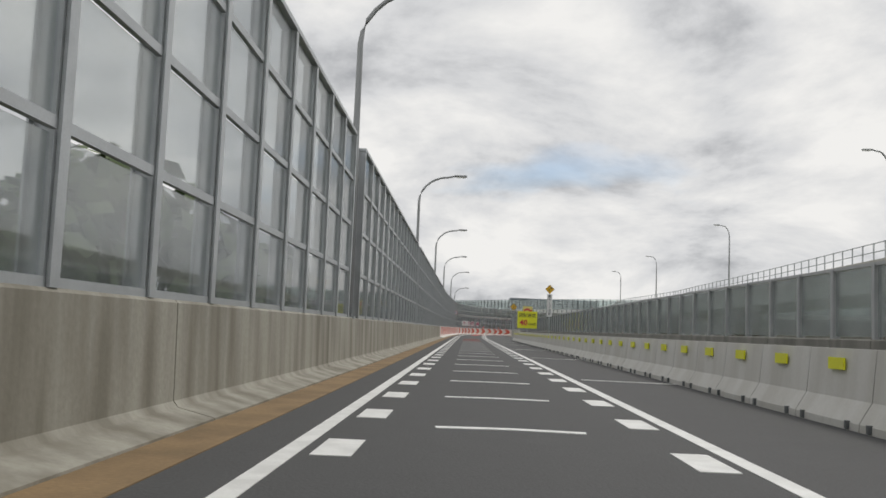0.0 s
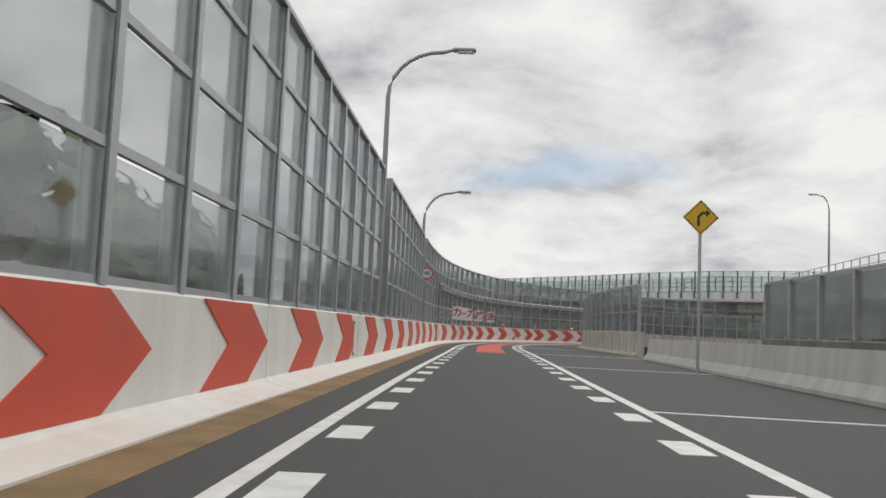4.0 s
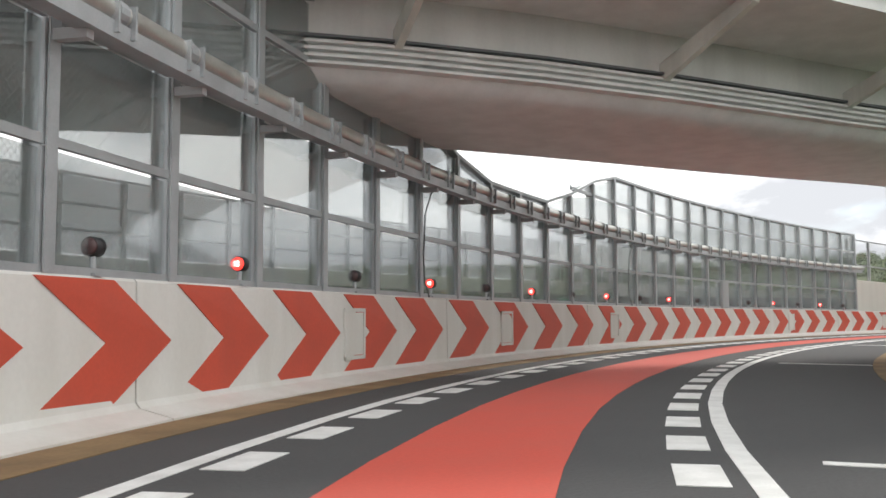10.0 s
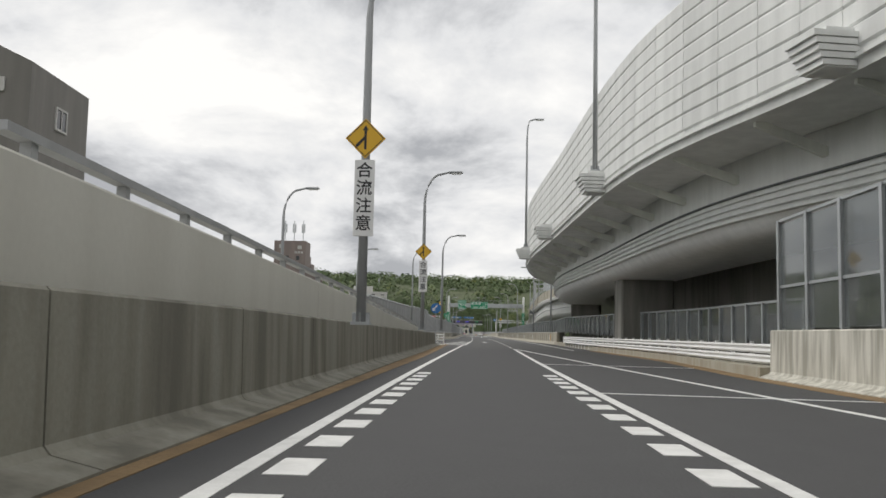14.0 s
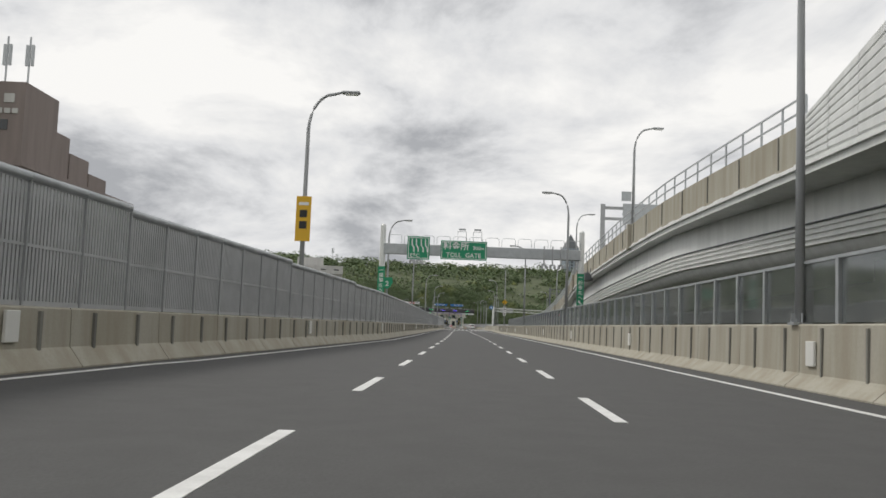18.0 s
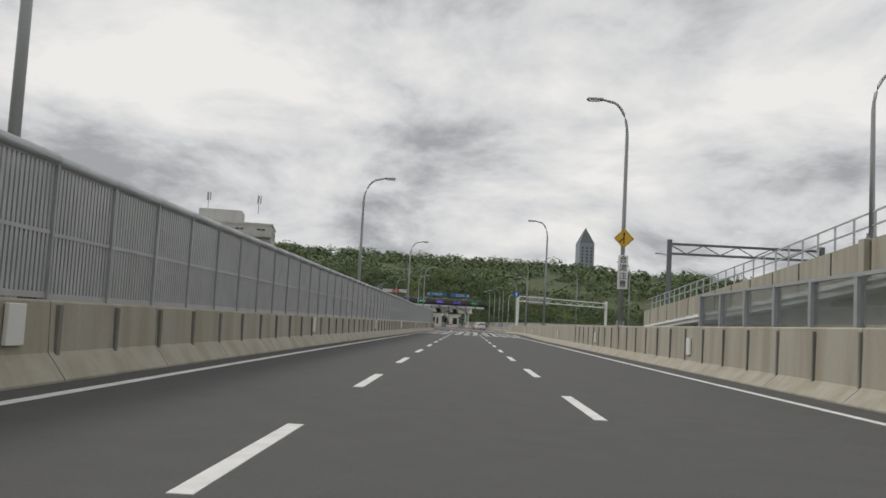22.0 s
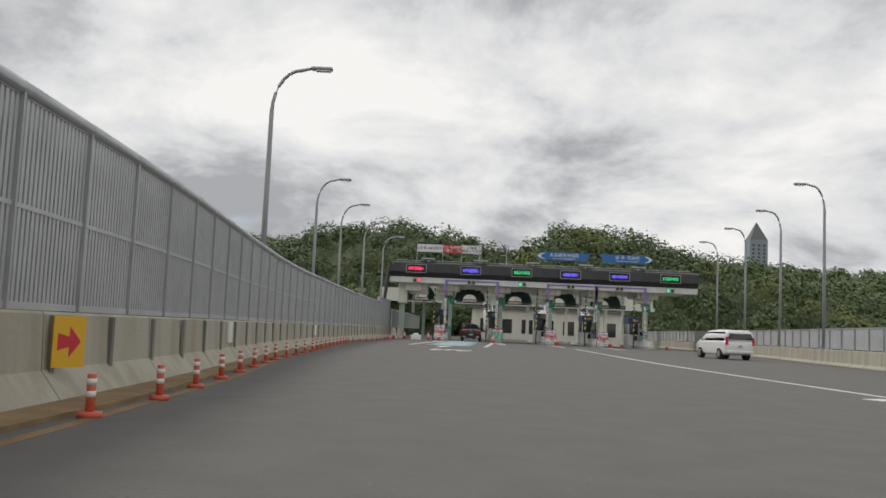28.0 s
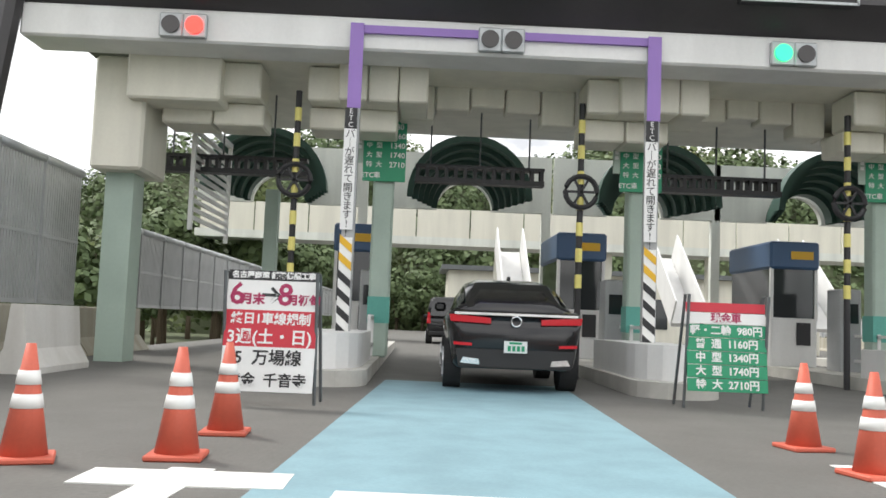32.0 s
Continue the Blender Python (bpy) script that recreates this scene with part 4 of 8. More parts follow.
def smooth_line(pts, step=0.5):
    P = [Vector((x, y, 0)) for x, y in pts]
    P = [P[0] * 2 - P[1]] + P + [P[-1] * 2 - P[-2]]
    out = []
    for i in range(1, len(P) - 2):
        p0, p1, p2, p3 = P[i - 1:i + 3]
        n = max(2, int((p2 - p1).length / step))
        for k in range(n):
            t = k / n
            out.append(p1 + 0.5 * t * ((p2 - p0) + t * (2 * p0 - 5 * p1 + 4 * p2 - p3 + t * (3 * (p1 - p2) + p3 - p0))))
    out.append(P[-2])
    ln = np.concatenate([[0], np.cumsum([(b - a).length for a, b in zip(out, out[1:])])])
    X, Y = np.array([p.x for p in out]), np.array([p.y for p in out])

    def place(b, u=0.0, z=0.0):
        x, y = np.interp(b, ln, X), np.interp(b, ln, Y)
        dx, dy = np.interp(b + 1.5, ln, X) - np.interp(b - 1.5, ln, X), np.interp(b + 1.5, ln, Y) - np.interp(b - 1.5, ln, Y)
        k = math.hypot(dx, dy)
        return Vector((float(x + dy / k * u), float(y - dx / k * u), z))

    def near(x):
        return float(np.interp(x, MARKS, [ln[min(range(len(out)), key=lambda k: (out[k] - p).length)] for p in P[1:-1]]))
    return place, near, float(ln[-1])


vp, vnear, vend = smooth_line(BX)
VZ = lambda b: VZT(b)
VZT = tab((0, -0.9), (vnear(50), -0.9), (vnear(98), 0), (vnear(209), 0), (vnear(253), -0.5), (vnear(280), -1.1), (vnear(297), -1.9), (vnear(324), -3.0), (vnear(359), -4.3), (vnear(400), -5.6))


def vsweep(name, b0, b1, prof, material, parent, step=2.5, label="", smooth=False):
    bm = bmesh.new()
    sweep(bm, b0, b1, step, lambda b: [(u, z + VZ(b)) for u, z in (prof(b) if callable(prof) else prof)], lambda b, u, z: vp(b, u, z))
    return world_part(name, bm, material, parent, label, smooth)


def vpose(b, u, z, turn=0.0):
    p, q = vp(b, u, z), vp(b + 0.5, u, z)
    return Matrix.Translation(p + Vector((0, 0, VZ(b)))) @ Matrix.Rotation(math.atan2((q - p).y, (q - p).x) - math.pi / 2 + math.radians(turn), 4, "Z")


viaduct = thing("viaduct", Matrix.Translation(vp(vnear(20), 0, -7)), "pale green and white steel box-girder viaduct crossing over the ramp", "bridge")
vsweep("deck", 0, vend - 4, [(-5, 6.85), (5, 6.85), (5, 7.35), (4.6, 7.4), (-4.6, 7.4), (-5, 7.35)], VIA_WHITE, viaduct)
GB, GF = tab((vnear(50), 5.4), (vnear(100), 4.25)), tab((vnear(50), 6.1), (vnear(100), 5.63))
GW = tab((vnear(225), 2.5), (vnear(252), 4.3))
gz = lambda b, z: GB(b) + (z - 4.6) / 1.38 * (GF(b) - GB(b))
vsweep("girder", 0, vend - 60, lambda b: [(-GW(b), 6.85), (-GW(b), gz(b, 5.6)), (0.08 - GW(b), gz(b, 5.1)), (0.35 - GW(b), gz(b, 4.75)), (0.8 - GW(b), gz(b, 4.6)), (GW(b) - 0.8, gz(b, 4.6)), (GW(b) - 0.35, gz(b, 4.75)), (GW(b) - 0.08, gz(b, 5.1)), (GW(b), gz(b, 5.6)), (GW(b), 6.85)], VIA_WHITE, viaduct, smooth=True)
for sgn in (-1, 1):
    for z in (5.15, 5.36, 5.57, 5.78):
        vsweep("girder_rib", 0, vend - 60, lambda b: [(sgn * (GW(b) - 0.1), gz(b, z)), (sgn * (GW(b) + 0.12), gz(b, z + 0.02)), (sgn * (GW(b) + 0.12), gz(b, z + 0.10)), (sgn * (GW(b) - 0.1), gz(b, z + 0.13))], VIA_WHITE, viaduct)
    vsweep("flange", 0, vend - 60, lambda b: [(sgn * (GW(b) - 0.1), GF(b)), (sgn * (GW(b) + 0.12), GF(b)), (sgn * (GW(b) + 0.12), GF(b) + 0.04), (sgn * (GW(b) - 0.1), GF(b) + 0.04)], DARK_STEEL, viaduct)
    vsweep("edge_gutter", 0, vend - 4, [(sgn * 5.0, 7.1), (sgn * 5.13, 7.1), (sgn * 5.13, 7.2), (sgn * 5.0, 7.2)], VIA_WHITE, viaduct)
# cantilever brackets
brk = []
for sgn in (-1, 1):
    bm = bmesh.new()
    r0 = [bm.verts.new((sgn * x, -0.06, z)) for x, z in ((2.45, 6.1), (2.6, 6.0), (4.7, 6.72), (4.7, 6.86), (4.4, 6.86), (2.45, 6.3))]
    r1 = [bm.verts.new((v.co.x, 0.06, v.co.z)) for v in r0]
    for k in range(6):
        bm.faces.new((r0[k], r0[(k + 1) % 6], r1[(k + 1) % 6], r1[k]))
    bm.faces.new(r0)
    bm.faces.new(r1[::-1])
    bmesh.ops.recalc_face_normals(bm, faces=bm.faces)
    brk.append(mesh_of(bm, VIA_GREEN, name="bracket"))
vinv = viaduct.matrix_basis.inverted()
b = 4.0
while b < vnear(226):
    put("bracket", brk[0], viaduct, vinv @ vpose(b, 0, 0))
    put("bracket", brk[1], viaduct, vinv @ vpose(b, 0, 0))
    b += 4.6
# bridge parapets in cast steel panels, with posts and greenish panes above
B_WHITE = vnear(86)
for sgn in (-1, 1):
    end_b = B_WHITE if sgn < 0 else vnear(150)
    vsweep("parapet", 0, end_b, [(sgn * 4.98, 7.3), (sgn * 5.0, 8.05), (sgn * 4.75, 8.05), (sgn * 4.75, 7.3)], VIA_WHITE, viaduct)
    glass = thing("bridge_noise_barrier", vpose(0, sgn * 4.9, 8.0), "tall greenish see-through noise barrier with dark posts on the bridge", "barrier", "bridge noise barriers")
    gi = glass.matrix_basis.inverted()
    bm = bmesh.new()
    for dx in (-0.07, 0.07):
        box(bm, (dx, 0, 1.36), (0.02, 0.14, 2.72))
    box(bm, (0, 0, 1.36), (0.14, 0.015, 2.72))
    box(bm, (sgn * 0.16, 0, -0.35), (0.14, 0.16, 0.72))
    box(bm, (sgn * 0.16, 0, -0.68), (0.16, 0.34, 0.08))
    box(bm, (sgn * 0.16, 0, -0.1), (0.16, 0.30, 0.12))
    pm = mesh_of(bm, DARK_STEEL, name="post")
    n = int(end_b / 1.6)
    for i in range(n):
        q = end_b * i / n
        p0, p1 = vp(q, sgn * 4.9, 8.0), vp(q + end_b / n, sgn * 4.9, 8.0)
        v = p1 - p0
        m = gi @ pose(p0.x, p0.y, p0.z + VZ(q), 0, 0, math.degrees(math.atan2(v.y, v.x)))
        put("post", pm, glass, gi @ vpose(q, sgn * 4.9, 8.0))
        key = ("vg", round(v.length, 1))
        if key not in LAMP_CACHE:
            bm = bmesh.new()
            box(bm, (v.length / 2, 0, 1.36), (v.length - 0.1, 0.02, 2.64))
            glass_faces = len(bm.faces)
            for z in (0.08, 0.72, 1.36, 2.0, 2.69):
                box(bm, (v.length / 2, 0, z), (v.length, 0.06, 0.045))
            bm.faces.ensure_lookup_table()
            for f in bm.faces[glass_faces:]:
                f.material_index = 1
            LAMP_CACHE[key] = (mesh_of(bm, [PANE_GREEN, DARK_STEEL], name="pane"),)
        pn = put("pane", LAMP_CACHE[key][0], glass, m)
        pn.visible_shadow = False
# white clad noise wall, in panels with ribs
B_END = vnear(235)
clad = thing("clad_noise_wall", vpose(B_WHITE, -4.9, 7.4), "tall white ribbed steel noise wall curving along the viaduct", "barrier")
ci = clad.matrix_basis.inverted()
n = int((B_END - B_WHITE) / 2.0)
WT = tab((B_WHITE, 4.3), (vnear(218), 4.2), (vnear(227), 3.7), (B_END, 1.6))
VIA_PANEL = mat("white_wall_panel", (0.76, 0.77, 0.755), 0.5, var=0.04, scale=3, stain=0.22, streak=True, piece=0.05)
for i in range(n):
    q, q2 = B_WHITE + (B_END - B_WHITE) * i / n, B_WHITE + (B_END - B_WHITE) * (i + 1) / n
    p0, p1 = vp(q, -5.0, 7.25), vp(q2, -5.0, 7.25)
    v = p1 - p0
    L = v.length - 0.03
    bm = bmesh.new()
    h0, h1 = WT(q), WT(q2)
    vs = []
    for x, h in ((0.0, h0), (L, h1)):
        col = []
        z = 0.0
        rows = 8
        for k in range(rows):
            z0, z1 = 0.1 + (h - 0.1) * k / rows, 0.1 + (h - 0.1) * (k + 1) / rows
            col += [(x, -0.0, z0), (x, 0.06 if k < 3 else 0.03, z0 + 0.05), (x, 0.06 if k < 3 else 0.03, z1 - 0.06)]
        col += [(x, 0, h), (x, -0.2, h), (x, -0.2, 0.0), (x, 0, 0.0)]
        vs.append([bm.verts.new(c) for c in col])
    cnt = len(vs[0])
    for k in range(cnt):
        bm.faces.new((vs[0][k], vs[0][(k + 1) % cnt], vs[1][(k + 1) % cnt], vs[1][k]))
    bm.faces.new(vs[0])
    bm.faces.new(vs[1][::-1])
    bmesh.ops.recalc_face_normals(bm, faces=bm.faces)
    part("wall_panel", bm, VIA_PANEL, clad, "", ci @ pose(p0.x, p0.y, p0.z + VZ(q), 0, 0, math.degrees(math.atan2(v.y, v.x))))
# tan parapet and handrail further on
for sgn, b0 in ((-1, B_END), (1, vnear(150))):
    vsweep("parapet", b0, vend - 4, [(sgn * 5.0, 7.3), (sgn * 5.0, 8.65), (sgn * 4.75, 8.65), (sgn * 4.75, 7.3)], CONCRETE_TAN, viaduct)
    rail = thing("handrail", vpose(b0, sgn * 4.87, 8.65), "grey steel handrail on top of the viaduct parapet", "railing", "viaduct handrails")
    ri = rail.matrix_basis.inverted()
    bm = bmesh.new()
    box(bm, (0, 0, 0.5), (0.07, 0.07, 1.0))
    rp = mesh_of(bm, GALV, name="post")
    q = b0
    while q < vend - 6:
        put("post", rp, rail, ri @ vpose(q, sgn * 4.87, 8.65))
        q += 2.0
    for z in (0.5, 1.0):
        bm = bmesh.new()
        sweep(bm, b0, vend - 5, 2.0, lambda b: [(sgn * 4.87 - 0.03, 8.65 + z + VZ(b)), (sgn * 4.87 + 0.03, 8.65 + z + VZ(b)), (sgn * 4.87 + 0.03, 8.71 + z + VZ(b)), (sgn * 4.87 - 0.03, 8.71 + z + VZ(b))], lambda b, u, z: vp(b, u, z))
        world_part("rail", bm, GALV, rail)
bm = bmesh.new()
joint = bmesh.new()
box(joint, (-5.02, 0, 8.0), (0.06, 0.05, 1.2))
jm = mesh_of(joint, CONCRETE_DARK, name="joint")
bm.free()
q = B_END + 2
while q < vend - 6:
    put("joint", jm, viaduct, vinv @ vpose(q, 0, 0))
    q += 4.0
# solid lower skirt where the deck comes down
vsweep("skirt", vend - 72, vend - 4, [(-4.2, 6.86), (4.2, 6.86), (4.2, 4.6), (-4.2, 4.6)], CONCRETE_TAN, viaduct)
# added wall whose dark colour stands for the shade under the deck
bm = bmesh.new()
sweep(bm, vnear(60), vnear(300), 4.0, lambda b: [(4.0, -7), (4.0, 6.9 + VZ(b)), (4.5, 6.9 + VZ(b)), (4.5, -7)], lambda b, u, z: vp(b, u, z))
setting("wall_under_viaduct", bm, CONCRETE_DARK, "dark concrete wall standing in for the shaded void below the viaduct", "wall")
# piers, in the same dark concrete
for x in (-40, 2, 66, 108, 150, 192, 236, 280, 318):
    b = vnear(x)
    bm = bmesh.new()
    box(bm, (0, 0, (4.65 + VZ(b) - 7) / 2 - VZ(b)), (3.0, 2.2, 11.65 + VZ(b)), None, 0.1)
    part("pier", bm, CONCRETE_DARK, viaduct, "dark concrete pier", vinv @ vpose(b, 0, 0))
# stepped white brackets that carry the lamps
bm = bmesh.new()
for k in range(5):
    box(bm, (-0.1 - 0.02 * k, 0, 0.15 * k), (0.8 + 0.09 * k, 1.0 + 0.06 * k, 0.13))
box(bm, (0, 0, 0.35), (0.75, 0.9, 0.9))
stepm = mesh_of(bm, VIA_WHITE, name="lamp_bracket")
for x in (67, 84, 101, 118, 135, 153, 167.5, 223.8):
    b = vnear(x)
    put("lamp_bracket", stepm, viaduct, vinv @ vpose(b, -5.35, 7.0))
    if x in (84, 118, 153):
        continue
    lamp(vpose(b, -5.35, 7.85), 10.2, 0.75, "tall grey street lamp standing on a white bracket of the viaduct")
for x in (262, 297, 345):
    lamp(vpose(vnear(x), -4.88, 8.65), 6.4, 1.3, "tall grey street lamp on the viaduct parapet")
    bm = bmesh.new()
    box(bm, (-5.1, 0, 7.85), (0.3, 0.55, 1.65), None, 0.02)
    part("pilaster", bm, CONCRETE_TAN, viaduct, m=vinv @ vpose(vnear(x), 0, 0))

sb = thing("sign_mast", vpose(vnear(86), -4.9, 7.4), "white sign mast on the viaduct with grey sign backs", "sign")
bm = bmesh.new()
cyl(bm, (0, 0, 0), (0, 0, 6.6), 0.17, 0.14, 14)
part("mast", bm, VIA_WHITE, sb, smooth=True)
bm = bmesh.new()
box(bm, (0.2, -0.24, 4.3), (2.7, 0.06, 1.9))
part("sign_back", bm, GALV, sb)
for z in (3.7, 4.3, 4.9):
    bm = bmesh.new()
    box(bm, (0.2, -0.17, z), (2.7, 0.08, 0.09))
    part("stiffener", bm, GREY_PAINT, sb)
bm = bmesh.new()
box(bm, (0, -0.2, 6.1), (0.75, 0.05, 0.75), pose(0, 0, 6.1, 0, 45, 0) @ pose(0, 0, -6.1))
part("diamond_back", bm, GALV, sb)
dh = thing("dark_housing", vpose(vnear(283.5), -5.2, 7.0), "dark steel housing hung below the viaduct parapet", "housing")
bm = bmesh.new()
box(bm, (0, 0, 0), (0.7, 2.6, 0.7), None, 0.05)
part("box", bm, DARK_STEEL, dh)
for y_ in (-0.9, 0.9):
    bm = bmesh.new()
    box(bm, (0.2, y_, 0.45), (0.12, 0.12, 0.6))
    part("hanger", bm, DARK_STEEL, dh)

# rear of a sign gantry on the viaduct
vg = thing("sign_gantry", vpose(vnear(278), 0, 7.4), "grey steel sign gantry on the viaduct seen from behind", "sign gantry")
bm = bmesh.new()
for x in (-4.7, 4.7):
    box(bm, (x, 0, 2.6), (0.35, 0.35, 5.2))
part("column", bm, GREY_PAINT, vg)
bm = bmesh.new()
for z in (4.0, 4.9):
    box(bm, (0, 0, z), (9.4, 0.3, 0.22))
part("beam", bm, GREY_PAINT, vg)
bm = bmesh.new()
box(bm, (-0.6, -0.3, 4.4), (5.0, 0.08, 1.7))
box(bm, (-0.6, -0.22, 4.4), (5.1, 0.06, 0.1))
part("sign_back", bm, GALV, vg)
bm = bmesh.new()
box(bm, (-2.8, -0.1, 5.9), (0.8, 0.06, 0.8), None)
part("sign_back", bm, GALV, vg)

# ---- joining road behind the left parapet ----
JB = tab((200, -4.75), (250, -4.75), (291, -4.6), (305, -4.5), (323, -3.75), (345, -3.8), (380, -4.2), (405, -4.9), (412, -5.4))
JTOP = tab((200, 2.2), (296, 3.25), (313, 3.0), (320, 2.8), (329, 2.5), (340, 2.36), (350, 2.2), (363, 2.0), (372, 1.75), (405, 1.15), (412, 1.05))
bm = bmesh.new()
strip(bm, 190, 395, 3.0, lambda a: JB(a) - 11, lambda a: JB(a) - 0.1, -1.2, lambda a: max(0.0, JTOP(a) - 1.2))
setting("road_joining", bm, ASPHALT, "asphalt of the joining road beside the ramp", "road")
parapet("parapet_joining", 297, 411, JB, JTOP, SMOOTH_WALL, "smooth pale concrete wall of the joining road", toe=0.0, toe_h=0.05, thick=0.3, lengths=14)
parapet("parapet_joining_far", 190, 410, lambda a: JB(a) - 10.5, lambda a: max(0.6, JTOP(a) - 1.2) + 1.1, CONCRETE_CLEAN, "pale concrete wall on the far side of the joining road", toe=0.0, toe_h=0.05, side=1, lengths=20, step=3)
low_fence(192, 296, lambda a: JB(a) - 10.5, lambda a: max(0.6, JTOP(a) - 1.2) + 1.1, 2.2, "grey steel fence with wire mesh along the joining road", pane=MESH_WIRE, bay=2.0, rails=(0.7, 1.4), side=1)
low_fence(297.5, 316.6, lambda a: JB(a) + 0.05, JTOP, tab((297, 2.4), (320, 2.6)), "wire mesh fence with grey posts on the pale wall", pane="net", bay=3.0, rails=(0.9,), side=1, post_mat=GREY_PAINT)
lamp_rail = thing("steel_coping", stand(340, JB(340), 2.3), "low grey steel rail on top of the pale wall", "railing")
bm = bmesh.new()
sweep(bm, 340, 408, 3.0, lambda a: [(JB(a) - 0.05, JTOP(a) + 0.14), (JB(a) - 0.05, JTOP(a) + 0.22), (JB(a) - 0.2, JTOP(a) + 0.22), (JB(a) - 0.2, JTOP(a) + 0.14)])
world_part("rail", bm, GREY_PAINT, lamp_rail)
bm = bmesh.new()
box(bm, (0, 0, 0.08), (0.1, 0.12, 0.16))
sp = mesh_of(bm, GREY_PAINT, name="post")
for i in range(34):
    a = 340.5 + 2.0 * i
    put("post", sp, lamp_rail, lamp_rail.matrix_basis.inverted() @ stand(a, JB(a) - 0.13, JTOP(a) - 0.01))

# merge warnings on the lamp posts
for a, u, zd in ((303.0, -2.98, 4.87), (325.8, -2.47, 5.05), (351.6, -2.58, 5.0), (378.5, -3.2, 5.1), (408, -3.7, 0)):
    lamp(stand(a, u, BASE_L(a) - 0.02), 8.1, 1.35)
    if zd:
        diamond("warning_sign", stand(a - 0.11, u, zd), 0.42, "yellow merge warning diamond on a lamp post", MERGE)
        board("caution_plate", stand(a - 0.11, u, zd - 1.25), 0.42, 1.6, SIGN_WHITE, "tall white plate with black caution lettering on a lamp post", texts=[(c, 0, 0.56 - 0.37 * k, 0.34, SIGN_BLACK) for k, c in enumerate("合流注意")], group="merge plates")
for a, u in ((320.3, -8.9), (349, -10.1), (381.5, -11.2), (417, -12.2)):
    lamp(stand(a, u, max(0.6, JTOP(a) - 1.2) + 1.0), 7.2, 1.35, "tall grey street lamp of the joining road")

lamp(pose(81.0, 233.1, 1.00, 0, 0, 100), 9.9, 1.35, "tall grey street lamp behind the joining road")

# nose between the roads
nose = thing("guard_pipe", stand(412.5, -4.6), "white bent guard pipes at the nose between the roads", "guard rail")
for z in (0.35, 0.6, 0.85):
    bm = bmesh.new()
    tube(bm, [(-1.4, -1.5, z), (-1.2, -0.3, z), (-0.6, 0.3, z), (0.4, 0.35, z), (0.9, -0.2, z), (1.0, -1.5, z)], 0.05)
    part("pipe", bm, SIGN_WHITE, nose, smooth=True)
for x, y in ((-1.3, -0.9), (-0.6, 0.3), (0.4, 0.35), (0.97, -0.9)):
    bm = bmesh.new()
    cyl(bm, (x, y, 0), (x, y, 1.0), 0.05)
    part("post", bm, SIGN_WHITE, nose)
ka = thing("keep_sign", stand(412, -4.4), "round blue sign with a white arrow on a grey post", "sign")
bm = bmesh.new()
cyl(bm, (0, 0.05, 0), (0, 0.05, 3.6), 0.04)
part("post", bm, GALV, ka)
kd = part("disc", shape([(x, z + 3.15) for x, z in disc(0.45)], 0.03, -0.02), SIGN_BLUE, ka)
part("figure", shape([(-0.06 + 0.2, 3.35), (-0.12, 3.08), (-0.02, 2.98), (-0.3, 2.88), (-0.3, 3.2), (-0.2, 3.15), (0.1, 3.45)], 0.008, -0.03), SIGN_WHITE, kd)

# ---- pipe and bracket rail along the bend ----
PU = lambda a: WALL_L(a) + 0.28
tray = thing("cable_tray", stand(183.5, PU(183.5), 3.6), "silver pipe clamped on a steel channel along the noise barrier", "pipe")
bm = bmesh.new()
sweep(bm, 183.5, 296.9, 2.0, lambda a: [(PU(a) - 0.10, 3.52), (PU(a) + 0.10, 3.52), (PU(a) + 0.10, 3.68), (PU(a) + 0.06, 3.68), (PU(a) + 0.06, 3.56), (PU(a) - 0.06, 3.56), (PU(a) - 0.06, 3.68), (PU(a) - 0.10, 3.68)])
world_part("channel", bm, GALV, tray)
bm = bmesh.new()
sweep(bm, 183.2, 297.2, 1.5, lambda a: [(PU(a) + 0.115 * math.cos(k * math.tau / 12), 3.80 + 0.115 * math.sin(k * math.tau / 12)) for k in range(12)])
PIPE = mat("bright_steel_pipe", (0.62, 0.62, 0.58), 0.32, 0.75, var=0.1, scale=6, stain=0.3)
world_part("pipe", bm, PIPE, tray, smooth=True)
bm = bmesh.new()
for z in (-0.135, 0.135):
    box(bm, (0, z, 0.13), (0.30, 0.03, 0.32))
cyl(bm, (0, -0.07, 0.2), (0, 0.07, 0.2), 0.128, n=14)
clamp = mesh_of(bm, GALV, name="clamp")
bm = bmesh.new()
box(bm, (-0.28, 0, -0.06), (0.62, 0.10, 0.10))
box(bm, (-0.46, 0, -0.22), (0.08, 0.12, 0.4))
arm_me = mesh_of(bm, GREY_PAINT, name="bracket")
ti = tray.matrix_basis.inverted()
for i in range(95):
    a = 184.0 + 1.22 * i
    if a > 296:
        break
    put("clamp", clamp, tray, ti @ stand(a, PU(a), 3.6))
n_b = round((297 - 184.5) / 1.95)
for i in range(1, n_b):
    a = 184.5 + (297 - 184.5) / n_b * i
    if a > 184.6:
        put("bracket", arm_me, tray, ti @ stand(a, PU(a), 3.55))
for a in (183.5, 197, 211, 226, 240, 254, 268.5, 283):
    bm = bmesh.new()
    tube(bm, [Vector((0.05, 0.5, 0.05)), Vector((-0.1, 0.3, -0.2)), Vector((-0.14, 0.1, -0.6)), Vector((-0.14, 0.02, -1.4)), Vector((-0.12, 0.0, -1.9)), Vector((-0.06, 0.1, -2.2))], 0.014, 6)
    part("hanging_cable", bm, BLACK, tray, "black cable hanging down to a warning light", ti @ stand(a, PU(a), 3.6), True)
bm = bmesh.new()
box(bm, (-0.12, 0, 0.6), (0.3, 0.8, 1.2), None, 0.02)
